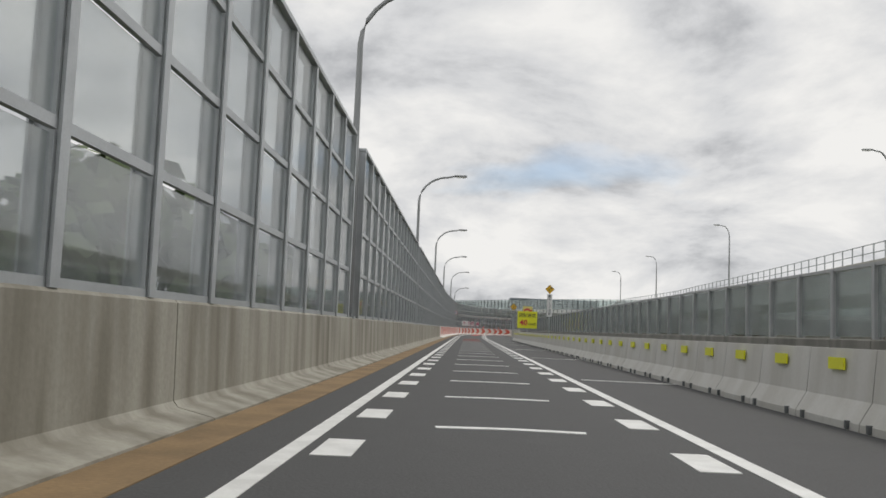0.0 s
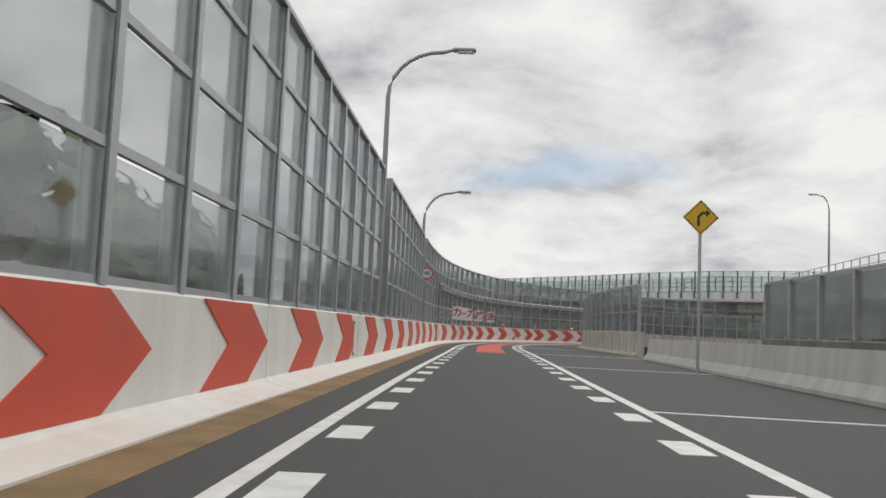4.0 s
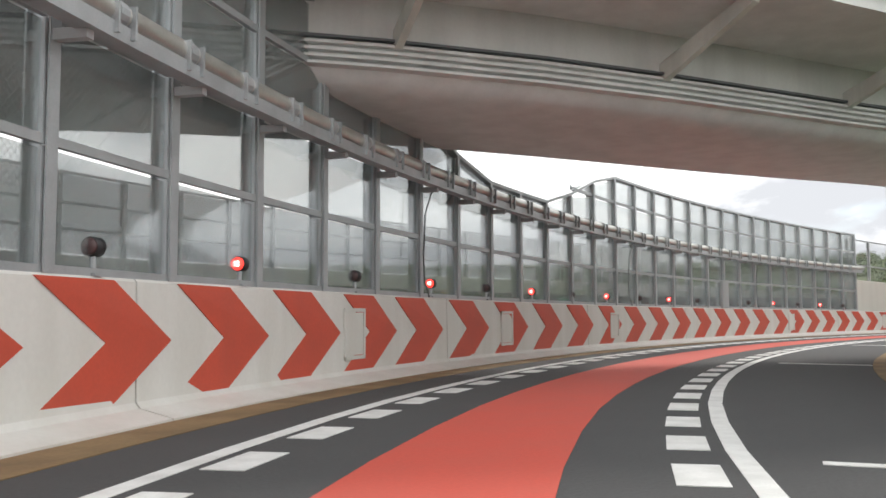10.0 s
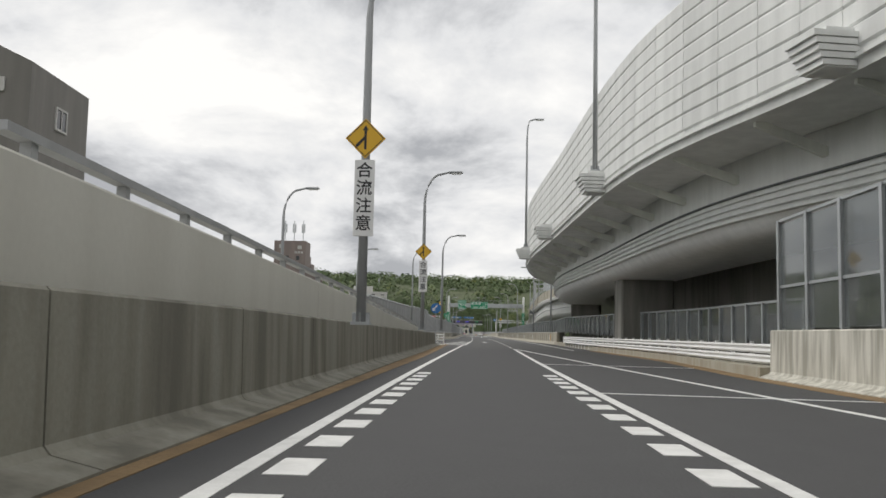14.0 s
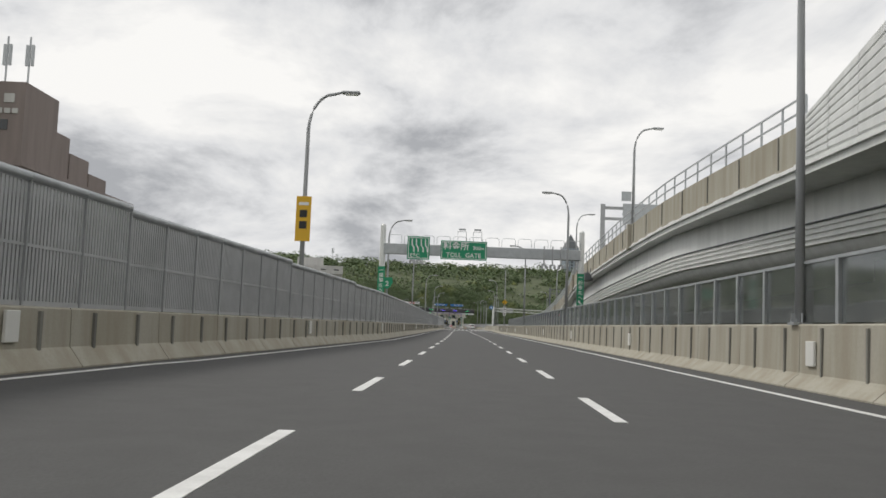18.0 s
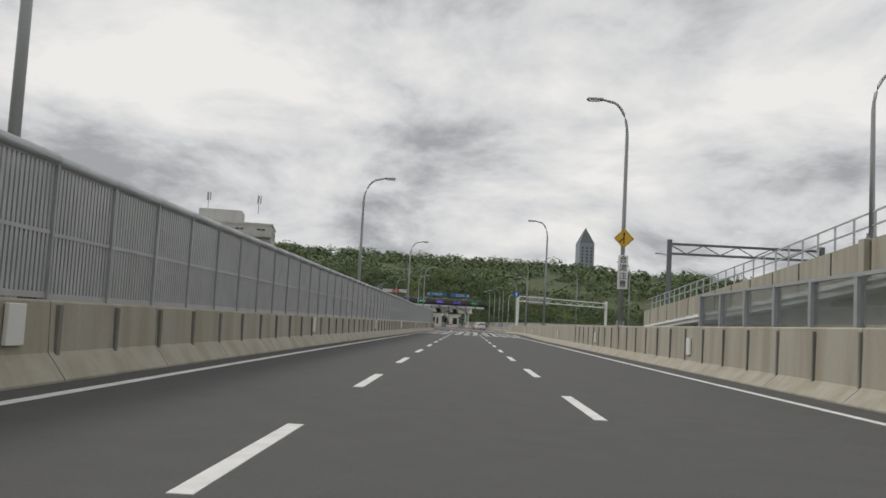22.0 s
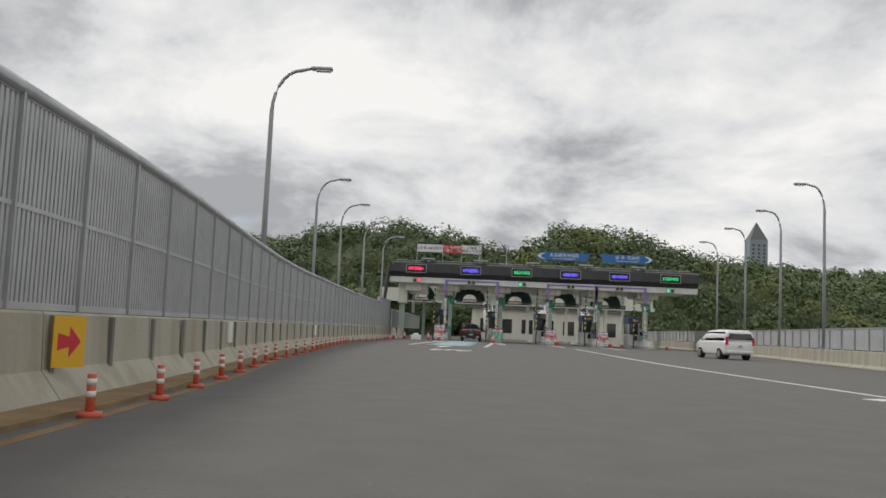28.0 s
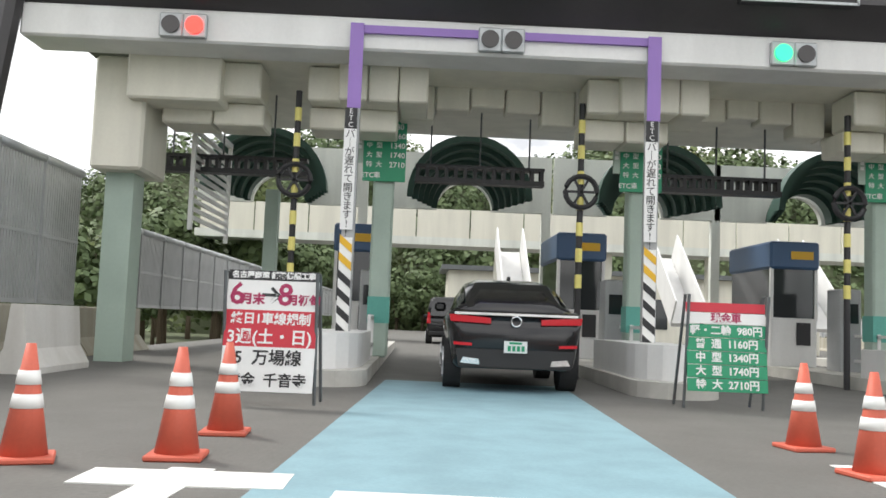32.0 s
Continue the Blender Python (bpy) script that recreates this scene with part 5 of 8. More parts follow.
cab = thing("control_cabinet", stand(279.5, WALL_L(279.5) - 0.02, 1.39), "grey steel control cabinet on the parapet", "cabinet")
part("body", bm, GREY_PAINT, cab)
bm = bmesh.new()
box(bm, (0.035, 0, 0.6), (0.012, 0.7, 1.1))
part("door", bm, GALV, cab)

# round warning lights on the parapet
bm = bmesh.new()
cyl(bm, (0, 0, 0), (0, 0, 0.22), 0.03, n=8)
box(bm, (0, 0, 0.015), (0.16, 0.16, 0.03))
wl_post = mesh_of(bm, GALV, name="post")
bm = bmesh.new()
cyl(bm, (0, -0.05, 0.28), (0, 0.07, 0.28), 0.095, n=20)
wl_body = mesh_of(bm, BLACK, True, "housing")
bm = bmesh.new()
cyl(bm, (0, -0.075, 0.28), (0, -0.045, 0.28), 0.07, 0.085, n=20)
wl_on, wl_off = mesh_of(bm.copy(), LIT_RED, True, "lens"), mesh_of(bm, DEAD_LAMP, True, "lens")
LIT_CORE = mat("glowing_led_core", (1.0, 0.55, 0.5), 0.4, emit=2.2, var=0.02)
bm = bmesh.new()
for q in (45, -45):
    box(bm, (0, -0.078, 0), (0.085, 0.012, 0.03), pose(0, 0, 0.28, 0, q, 0))
wl_core = mesh_of(bm, LIT_CORE, name="core")
LIGHT_AT = tab((0, 195.3), (1, 200.3), (3, 209.3), (4, 213.35), (5, 216.7), (8, 227.3), (9, 230.7), (10, 234), (11, 236.9), (13, 242.5), (15, 248.1), (16, 251.6), (17, 254.9), (19, 261), (21, 267.1), (30, 295.0))
for i in range(31):
    a = LIGHT_AT(i)
    lit = i % 2 == 1
    wl_t = thing("warning_light", stand(a, WALL_L(a) - 0.09, HT(a)), "round warning light glowing red on the parapet" if lit else "round warning light, unlit, on the parapet", "warning light", "warning lights")
    put("post", wl_post, wl_t)
    h_ = put("housing", wl_body, wl_t)
    put("lens", wl_on if lit else wl_off, h_)
    if lit:
        put("core", wl_core, h_)

# white panels with single crimson characters
for a, c in ((190.9, "カ"), (193.3, ""), (195.8, "ブ"), (199.8, "減"), (203.8, "速")):
    z = HT(a)
    top = board("letter_panel", stand(a, WALL_L(a) + 0.56, z + 0.9, 8), 0.68, 0.94, SIGN_WHITE, "white panel with one crimson character beside the noise barrier", texts=[(c, 0, 0, 0.72, CRIMSON, 0.016)] if c else (), bars=() if c else [(0, 0, 0.55, 0.09, CRIMSON)], group="slow-down letter panels")
    bm = bmesh.new()
    box(bm, (-0.25, 0.06, -0.25), (0.05, 0.04, 1.25))
    box(bm, (-0.32, 0.06, -0.9), (0.28, 0.05, 0.08))
    part("bracket", bm, GALV, top)

# service hatches in the parapet
bm = bmesh.new()
for s_ in (-1, 1):
    box(bm, (0.01, s_ * 0.36, 0), (0.03, 0.06, 0.82))
    box(bm, (0.01, 0, s_ * 0.38), (0.03, 0.78, 0.06))
hatch_fr = mesh_of(bm, WHITE_WALL, name="frame")
bm = bmesh.new()
box(bm, (0.0, 0, 0), (0.03, 0.64, 0.68))
box(bm, (0.02, 0.22, -0.28), (0.02, 0.05, 0.03))
box(bm, (0.02, -0.22, -0.28), (0.02, 0.05, 0.03))
hatch_me = mesh_of(bm, WHITE_WALL, name="cover")
for a in (120, 149, 185.0, 194.9, 221.5, 227.0, 251.4, 259.0, 267.5, 287.7, 301):
    top = thing("service_hatch", stand(a, WALL_L(a), HT(a) / 2 + 0.05), "flat hatch cover let into the white parapet", "hatch", "service hatches")
    put("cover", hatch_me, top)
    put("frame", hatch_fr, top)
SIGN_HOLE = mat("white_reflector_box", (0.72, 0.72, 0.68), 0.5, var=0.05)
bm = bmesh.new()
box(bm, (0.03, 0, 0), (0.06, 0.42, 0.5), None, 0.01)
rb = mesh_of(bm, SIGN_HOLE, name="box")
for a, wl, sd in [(439 + 19.5 * i, WALL_R, -1) for i in range(14)] + [(433 + 21 * i, WALL_M, 1) for i in range(16)]:
    top = thing("junction_box", stand(a, wl(a) , 0.72, 0 if sd > 0 else 180), "small white junction box on the parapet face", "junction box", "junction boxes")
    put("box", rb, top)

# ---- signs beside the first straight ----
lp = lambda name, m, h, label: part("post", cyl(bmesh.new(), (0, 0.08, 0), (0, 0.08, h), 0.05), GALV, thing(name, m, label, "post"))
lp("sign_post", stand(102, 5.3), 2.9, "grey steel post of a speed sign")
board("speed_notice", stand(102, 5.3, 2.15), 1.9, 1.65, YELLOW, "bright yellow speed limit notice on a post", texts=[("規制速度", 0, 0.4, 0.42, SIGN_BLACK), ("40", -0.35, -0.3, 0.75, SIGN_RED, 0.02), ("km/h", 0.5, -0.4, 0.36, SIGN_BLACK)])
lp("sign_post", stand(125.7, 6.9), 4.0, "grey steel post of a curve sign")
cs = board("curve_notice", stand(125.7, 6.9, 3.27), 1.2, 1.68, SIGN_LIME, "orange-yellow curve notice with a bent red arrow", texts=[("減 速", 0, -0.55, 0.42, SIGN_BLACK)])
part("figure", shape([(x - 0.05, z + 0.1) for x, z in ring_band(0.27, 0.5, 18, math.pi * 1.05, math.pi * 0.12)]), SIGN_RED, cs)
part("figure", shape([(0.2, 0.38), (0.56, 0.52), (0.53, 0.1)]), SIGN_RED, cs)
for a, u, z in ((94.5, 6.75, 4.85), (154.5, 6.3, 4.75)):
    lp("sign_post", stand(a, u), z + 0.3, "grey steel post of a curve warning")
    diamond("warning_sign", stand(a, u, z), 0.42 if a < 100 else 0.55, "yellow sharp-bend warning diamond on a post", CURVE)
    if a < 100:
        board("caution_plate", stand(a, u, 3.42), 0.45, 2.0, SIGN_WHITE, "tall white plate with grey caution lettering on a post", texts=[(c, 0, 0.78 - 0.31 * k, 0.3, DARK_STEEL) for k, c in enumerate("急カ｜ブ注意")])
for a, n_ in ((175.1, 1),):
    top = thing("speed_sign", stand(a - 1.0, WALL_L(a) + 0.1, 3.9), "round white speed limit sign with a red rim on the barrier", "sign")
    part("disc", shape(disc(0.34), 0.03, 0), SIGN_WHITE, top)
    part("rim", shape(ring_band(0.26, 0.335)), SIGN_RED, top)
    put("lettering", lettering("40", 0.3, SIGN_BLUE, 0.01), top, pose(0, -0.004, 0))
    bm = bmesh.new()
    box(bm, (-0.15, 0.06, 0), (0.5, 0.05, 0.06))
    part("bracket", bm, GALV, top)

# white guard rail in the gap of the inner wall
gr = thing("guard_rail", stand(358, 8.0), "white steel guard rail beams on short posts", "guard rail")
GU = tab((357, 7.9), (375, 7.9), (400, 7.2), (418, 7.1))
for z in (0.45, 0.75):
    bm = bmesh.new()
    sweep(bm, 358, 415, 2.0, lambda a: [(GU(a), z - 0.13), (GU(a) - 0.06, z - 0.07), (GU(a), z), (GU(a) - 0.06, z + 0.07), (GU(a), z + 0.13), (GU(a) + 0.03, z + 0.13), (GU(a) + 0.03, z - 0.13)])
    world_part("beam", bm, SIGN_WHITE, gr)
bm = bmesh.new()
cyl(bm, (0.1, 0, 0), (0.1, 0, 0.95), 0.06)
gp = mesh_of(bm, SIGN_WHITE, name="post")
for i in range(28):
    a = 358.5 + 2.05 * i
    put("post", gp, gr, gr.matrix_basis.inverted() @ stand(a, GU(a)))
bm = bmesh.new()
strip(bm, 357, 431, 3.0, lambda a: WALL_R(a) - 0.25, lambda a: WALL_R(a) + 0.7, -0.02, 0.28)
setting("kerb_right", bm, CONCRETE_TAN, "low tan concrete kerb below the guard rail", "kerb")


def arrow_plate(m, turn_right, label):
    top = thing("arrow_plate", m, label, "sign", "arrow plates")
    bm = bmesh.new()
    box(bm, (0, 0.01, 0), (0.5, 0.02, 0.72))
    part("panel", bm, SIGN_YELLOW, top)
    k = 1 if turn_right else -1
    part("figure", shape([(k * x, z) for x, z in ((0.18, 0), (0, 0.22), (0, 0.07), (-0.18, 0.12), (-0.18, -0.12), (0, -0.07), (0, -0.22))]), SIGN_RED, top)


arrow_plate(stand(438, WALL_R(438) - 0.03, 0.72, -90), False, "amber plate with a red arrow on the parapet")
arrow_plate(stand(716.2, WALL_M(716.2) + 0.2, 0.68, 55) @ Matrix.Diagonal((0.8, 1, 0.8, 1)), True, "amber plate with a red arrow on the parapet")

# ---- sign gantry over the main road ----
GA = 504.3
gan = thing("sign_gantry", stand(GA, 0), "white steel gantry with signs and cameras over the carriageway", "sign gantry")
for x in (-6.3, 8.0):
    bm = bmesh.new()
    cyl(bm, (x, 0, 0), (x, 0, 8.0), 0.24, 0.2, 16)
    cyl(bm, (x, 0, 8.0), (x, 0, 8.14), 0.22, 0.1, 16)
    part("column", bm, VIA_WHITE, gan, smooth=False)
bm = bmesh.new()
box(bm, (0.85, 0, 6.35), (14.1, 0.5, 0.75), None, 0.03)
beam = part("beam", bm, GALV, gan)
for z0, x0, x1 in ((6.75, -6, 8),):
    n = 12
    for k in range(n):
        bm = bmesh.new()
        xa, xb = x0 + (x1 - x0) * k / n + 0.1, x0 + (x1 - x0) * (k + 1) / n - 0.1
        tube(bm, [(xa, -0.2, z0), (xa, -0.2, z0 + 0.5), (xa + 0.12, -0.2, z0 + 0.62), (xb - 0.12, -0.2, z0 + 0.62), (xb, -0.2, z0 + 0.5), (xb, -0.2, z0)], 0.018, 6)
        part("handrail", bm, GALV, gan, smooth=True)
for x in (-4.1, -3.6, 5.3, 5.9, 6.5):
    bm = bmesh.new()
    cyl(bm, (x, -0.4, 6.9), (x, -0.4, 5.6), 0.05)
    box(bm, (x, -0.4, 5.55), (0.4, 0.12, 0.1))
    for dx in (-0.15, 0.15):
        box(bm, (x + dx, -0.5, 5.38), (0.16, 0.3, 0.17))
    part("camera_cluster", bm, GREY_PAINT, gan, "grey cluster of road cameras")
for x in (0.0, 1.1):
    bm = bmesh.new()
    box(bm, (x - 0.6, -0.75, 7.85), (0.5, 0.25, 0.10))
    tube(bm, [(x - 0.9, -0.7, 7.0), (x - 0.9, -0.7, 7.7), (x - 0.3, -0.7, 7.7), (x - 0.3, -0.7, 7.0)], 0.025, 6)
    part("sign_lamp", bm, GALV, gan)
board("toll_sign", stand(GA - 0.45, -0.45, 6.38), 3.3, 1.35, GREEN_SIGN, "green overhead sign announcing a toll gate", texts=[("料金所", -0.55, 0.27, 0.62, SIGN_WHITE), ("300m", 1.05, 0.18, 0.36, SIGN_WHITE), ("TOLL  GATE", 0, -0.36, 0.46, SIGN_WHITE)], rims=SIGN_WHITE)
es = board("lane_sign", stand(GA - 0.45, -3.7, 6.45), 1.6, 1.65, GREEN_SIGN, "green overhead sign with white lane arrows", texts=[("ETC", -0.25, -0.56, 0.36, SIGN_WHITE)], rims=SIGN_WHITE)
for k, x in enumerate((-0.45, -0.15, 0.2, 0.5)):
    part("figure", shape([(x - 0.05, 0.65), (x - 0.05, 0.2), (x + 0.1, -0.05), (x + 0.1, -0.3), (x + 0.18, -0.3), (x + 0.18, 0.0), (x + 0.03, 0.25), (x + 0.03, 0.65)]), SIGN_WHITE, es)
for x in (-6.3, 7.95):
    top = board("lane_plate", stand(GA - 0.25, x, 3.9), 0.5, 2.3, GREEN_SIGN, "tall green plate sending vehicles to one side, on a gantry column", texts=[(c, 0, 0.85 - 0.36 * k, 0.34, SIGN_WHITE) for k, c in enumerate("一般車左へ")], group="lane plates")
    part("figure", shape([(-0.14, -0.75), (0.02, -0.8), (-0.03, -0.86), (0.14, -1.02), (0.08, -1.06), (-0.08, -0.92), (-0.13, -0.95)]), SIGN_WHITE, top)
# route shield and notice plates on the lamps
sh = thing("route_shield", stand(519.2, WALL_M(519.2) - 1.8, 4.55), "green route shield with a white number on a lamp post", "sign")
part("panel", shape([(-0.45, 0.5), (0.45, 0.5), (0.5, 0.05), (0.3, -0.35), (0, -0.55), (-0.3, -0.35), (-0.5, 0.05)], 0.03, 0), GREEN_SIGN, sh)
put("lettering", lettering("2", 0.6, SIGN_WHITE, 0.01), sh, pose(0, -0.004, -0.08))
board("notice_plate", stand(475.35, WALL_M(475.2) - 0.55, 5.0), 0.6, 1.8, SIGN_YELLOW, "amber notice plate on a lamp post", bars=[(0, 0.6, 0.4, 0.12, SIGN_WHITE), (0, 0.2, 0.3, 0.3, SIGN_BLACK), (0, -0.25, 0.3, 0.3, SIGN_BLACK)])
diamond("warning_sign", stand(588.3, WALL_R(588.3) + 0.12, 5.2), 0.45, "yellow merge warning diamond on a lamp post", MERGE)
board("caution_plate", stand(588.3, WALL_R(588.3) + 0.12, 3.7), 0.45, 1.5, SIGN_WHITE, "tall white plate with black caution lettering on a lamp post", texts=[(c, 0, 0.54 - 0.36 * k, 0.34, SIGN_BLACK) for k, c in enumerate("合流注意")], group="merge plates")

# ---- plaza ----
GT = pose(571.35, 161.75, 0, 0, 0, -90)   # the gate's open lane, square to the plaza
BEIGE = mat("beige_steel_panel", (0.74, 0.72, 0.62), 0.5, var=0.05, scale=3, stain=0.2, streak=True, piece=0.03)
FASCIA = mat("dark_brown_fascia", (0.045, 0.042, 0.045), 0.35, var=0.12, scale=3, stain=0.25)
BAND = mat("white_gate_band", (0.74, 0.74, 0.73), 0.45, var=0.05, scale=3, stain=0.15, streak=True)
PURPLE = mat("purple_paint", (0.27, 0.16, 0.46), 0.5, var=0.06)
PALE_GREEN = mat("pale_green_column_paint", (0.40, 0.50, 0.43), 0.5, var=0.06, scale=3, stain=0.2)
RIB_GREEN = mat("dark_green_arch_paint", (0.035, 0.085, 0.065), 0.5, var=0.1)
CONE_RED = mat("faded_red_cone_plastic", (0.62, 0.13, 0.08), 0.55, var=0.08, stain=0.2, piece=0.05)
REFLEX = mat("white_reflective_tape", (0.78, 0.78, 0.76), 0.4, var=0.04)
LED_RED = mat("red_led_letters", (1.0, 0.05, 0.12), 0.4, emit=0.9, var=0.02)
LED_BLUE = mat("blue_led_letters", (0.16, 0.12, 1.0), 0.4, emit=1.0, var=0.02)
LED_GREEN = mat("green_led_letters", (0.05, 0.75, 0.25), 0.4, emit=0.6, var=0.02)
DARK_LAMP = mat("dark_signal_lens", (0.06, 0.055, 0.055), 0.25, var=0.1)
BOOTH_BLUE = mat("blue_booth_panel", (0.05, 0.11, 0.22), 0.45, var=0.06)
GLASS_DARK = mat("dark_window_glass", (0.02, 0.024, 0.026), 0.08, var=0.05, spec=0.7)
ISLAND = mat("island_concrete", (0.55, 0.54, 0.50), 0.8, var=0.08, scale=3, stain=0.4)

line("edge_line_plaza", 706, 786, tab((706, -3.5), (712, -3.4), (722, -3.7), (757, -6.2), (786, -6.6)), 0.14, GUTTER, "brown dirt line along the kerb")
bm = bmesh.new()
strip(bm, 600, 706, 4.0, lambda a: WALL_R(min(a, 690)) + 0.62, tab((600, 24.5), (640, 24.5), (690, 18.8), (706, 17.2)), -1.6, -0.004)
setting("road_joining_plaza", bm, ASPHALT_WORN, "asphalt of the road joining before the plaza", "road")
WALL_P = tab((640, 24.5), (653.4, 22.83), (668, 20.83), (690.5, 18.33), (710.5, 15.05), (734, 19.63), (757, 21.63), (767.6, 22.83), (778, 23.53), (789, 24.13), (860, 25.5))
parapet("parapet_plaza", 640, 860, WALL_P, one(0.85), CONCRETE_TAN, "tan concrete parapet round the plaza", side=-1, lengths=4.0, step=4.0, toe=0.2)
low_fence(640, 860, WALL_P, one(0.85), 1.15, "low pale grey panel fence on the plaza parapet", pane=LOUVRE, bay=2.0, post_mat=GALV)
for a, u in ((653.4, 21.2), (668, 19.2), (690.5, 16.7), (710.5, 13.4), (734, 18), (757, 20), (767.6, 21.2), (778, 21.9), (789, 22.5)):
    lamp(stand(a, u + 1.75, 0.84 if abs(u + 1.75 - WALL_P(a)) < 0.4 else 0.0, 180), 9.6, 1.2, "tall grey street lamp on the plaza parapet")
line("edge_line_plaza_right", 703, 770, tab((703, 9.5), (770, 9.0)), 0.15, label="solid white line across the plaza")
ph = thing("plaza_hatching", stand(712, 10), "white hatched wedge painted before the plaza", "road marking", kind="structure")
for i in range(13):
    a = 702 + 1.45 * i
    w = 2.2 - 0.14 * i
    bm = bmesh.new()
    box(bm, (9.3 + w / 2, 0, 0.002), (w, 0.45, 0.012), pose(0, 0, 0, 0, 0, 25))
    put("hatch_bar", mesh_of(bm, WHITE_LINE, name="hatch_bar"), ph, ph.matrix_basis.inverted() @ stand(a))
# lane paint before the gate
for (x0, y0), (x1, y1) in (((538.5, 165.55), (563.2, 164.1)), ((539.6, 160.8), (561.8, 159.5))):
    d_ = math.degrees(math.atan2(y1 - y0, x1 - x0))
    dl = thing("dashed_line", pose(x0, y0, 0, 0, 0, d_), "short white dashes along the open lane", "road marking", "plaza dashes", "structure")
    bm = bmesh.new()
    box(bm, (0, 0, 0), (1.0, 0.28, 0.012))
    me = mesh_of(bm, WHITE_LINE, name="dash")
    for k in range(14):
        put("dash", me, dl, pose(1.75 * k, 0, 0))
bm = bmesh.new()
box(bm, (0, 0, -0.004), (30.5, 2.85, 0.02), pose(555.2, 162.55, 0, 0, 0, -2.6))
setting("blue_lane_band", bm, BLUE_LINE, "light blue band painted along the open lane", "road marking")
bm = bmesh.new()
for k in range(5):
    box(bm, (-13 + 4.6 * k, 0, 0.006), (0.9, 1.9, 0.014), pose(555.2, 162.55, 0, 0, 0, -2.6))
setting("blue_lane_bars", bm, WHITE_LINE, "white bars across the light blue lane band", "road marking")
arrow(758.6, -0.25, -4)
letters = thing("road_lettering", stand(749.8, 0.5, 0.0, -4), "white lettering painted on the lane before the gate", "road marking", kind="structure")
lm = lettering("ETC", 1.1, WHITE_LINE, 0.02)
lm.transform(pose(0, 0, 0, -90, 0, 0))
lm.transform(Matrix.Diagonal((1, 3.6, 1, 1)))
put("letters", lm, letters, pose(0, 0, 0.006))
wed = thing("island_hatching", stand(782, 2.6), "white painted wedge before an island", "road marking", kind="structure")
for u in (-2.4, 2.75, 7.6, 12.3):
    for k in range(5):
        bm = bmesh.new()
        box(bm, (u, -18 + 2.0 * k, 0.003), (0.35 + 0.22 * k, 0.5, 0.012), pose(0, 0, 0, 0, 0, 0))
        put("hatch_bar", mesh_of(bm, WHITE_LINE, name="hatch_bar"), wed, wed.matrix_basis.inverted() @ GT)

# ---- toll gate ----
G0 = GT @ Matrix.Diagonal((1.057, 1.057, 1.057, 1))
gate = thing("toll_gate", G0, "wide toll gate canopy with a dark fascia and white band", "toll gate")
U0, U1 = -7.6, 21.55
bm = bmesh.new()
vs = []
for y, z in ((-0.25, 5.85), (-0.75, 6.3), (-0.7, 7.15), (-0.4, 7.3), (6.6, 7.3), (6.6, 5.9)):
    vs.append([bm.verts.new((U0 + (0.3 if z > 7 else 0.0), y, z)), bm.verts.new((U1, y, z))])
for k in range(6):
    bm.faces.new((vs[k][0], vs[k][1], vs[(k + 1) % 6][1], vs[(k + 1) % 6][0]))
bm.faces.new([v[0] for v in vs])
bm.faces.new([v[1] for v in vs][::-1])
bmesh.ops.recalc_face_normals(bm, faces=bm.faces)
part("fascia", bm, FASCIA, gate, "dark brown canopy fascia")
bm = bmesh.new()
box(bm, ((U0 + U1) / 2, 0.1, 5.56), (U1 - U0 + 0.03, 0.9, 0.55), None, 0.04)
part("band", bm, BAND, gate, "white band below the fascia")
bm = bmesh.new()
box(bm, ((U0 + U1) / 2 + 0.6, 3.5, 5.6), (U1 - U0 - 2.0, 5.8, 0.5))
part("soffit", bm, BEIGE, gate, "pale panelled underside")
bm = bmesh.new()
tube(bm, [(U0 + 0.1, -0.4, 6.9), (U0 - 0.1, -0.4, 6.2), (U0 - 0.45, -0.4, 3.0)], [0.22, 0.2, 0.14], 8)
part("end_strut", bm, FASCIA, gate)
for z in (7.32,):
    bm = bmesh.new()
    box(bm, (7, 0.5, 7.5), (28, 0.05, 0.05))
    for k in range(29):
        box(bm, (-7 + k, 0.5, 7.4), (0.04, 0.04, 0.25))
    part("roof_rail", bm, GALV, gate)
# panelled boxes over the islands and sloped panels over the lanes
for u0, u1 in ((-5.75, -3.9), (-3.1, -1.5), (1.85, 3.45), (6.65, 8.25), (11.4, 13.0), (16.1, 17.7)):
    for q in range(2):
        x0, x1 = u0 + (u1 - u0) * q / 2, u0 + (u1 - u0) * (q + 1) / 2
        bm = bmesh.new()
        box(bm, ((x0 + x1) / 2, 1.32, 5.02), (x1 - x0 - 0.025, 0.9, 0.62), None, 0.03)
        part("soffit_panel", bm, BEIGE, gate)
        bm = bmesh.new()
        box(bm, ((x0 + x1) / 2, 1.75, 4.5), (x1 - x0 - 0.025, 0.9, 0.40), None, 0.03)
        part("soffit_panel", bm, BEIGE, gate)
for u0, u1 in ((-1.5, 1.85), (3.45, 6.65), (8.25, 11.4), (13.0, 16.1)):
    for q in range(5):
        x0, x1 = u0 + (u1 - u0) * q / 5, u0 + (u1 - u0) * (q + 1) / 5
        drop = (0.30, 0.08, 0.0, 0.08, 0.30)[q]
        bm = bmesh.new()
        box(bm, ((x0 + x1) / 2, 2.2, 5.2 - drop / 2), (x1 - x0 - 0.025, 0.5, 0.42 + drop), None, 0.03)
        part("soffit_panel", bm, BEIGE, gate)
LANES = [-5.07, 0.09, 4.91, 9.5, 14.1, 18.87]
ISLES = [-2.3, 2.65, 7.45, 12.1, 16.75]
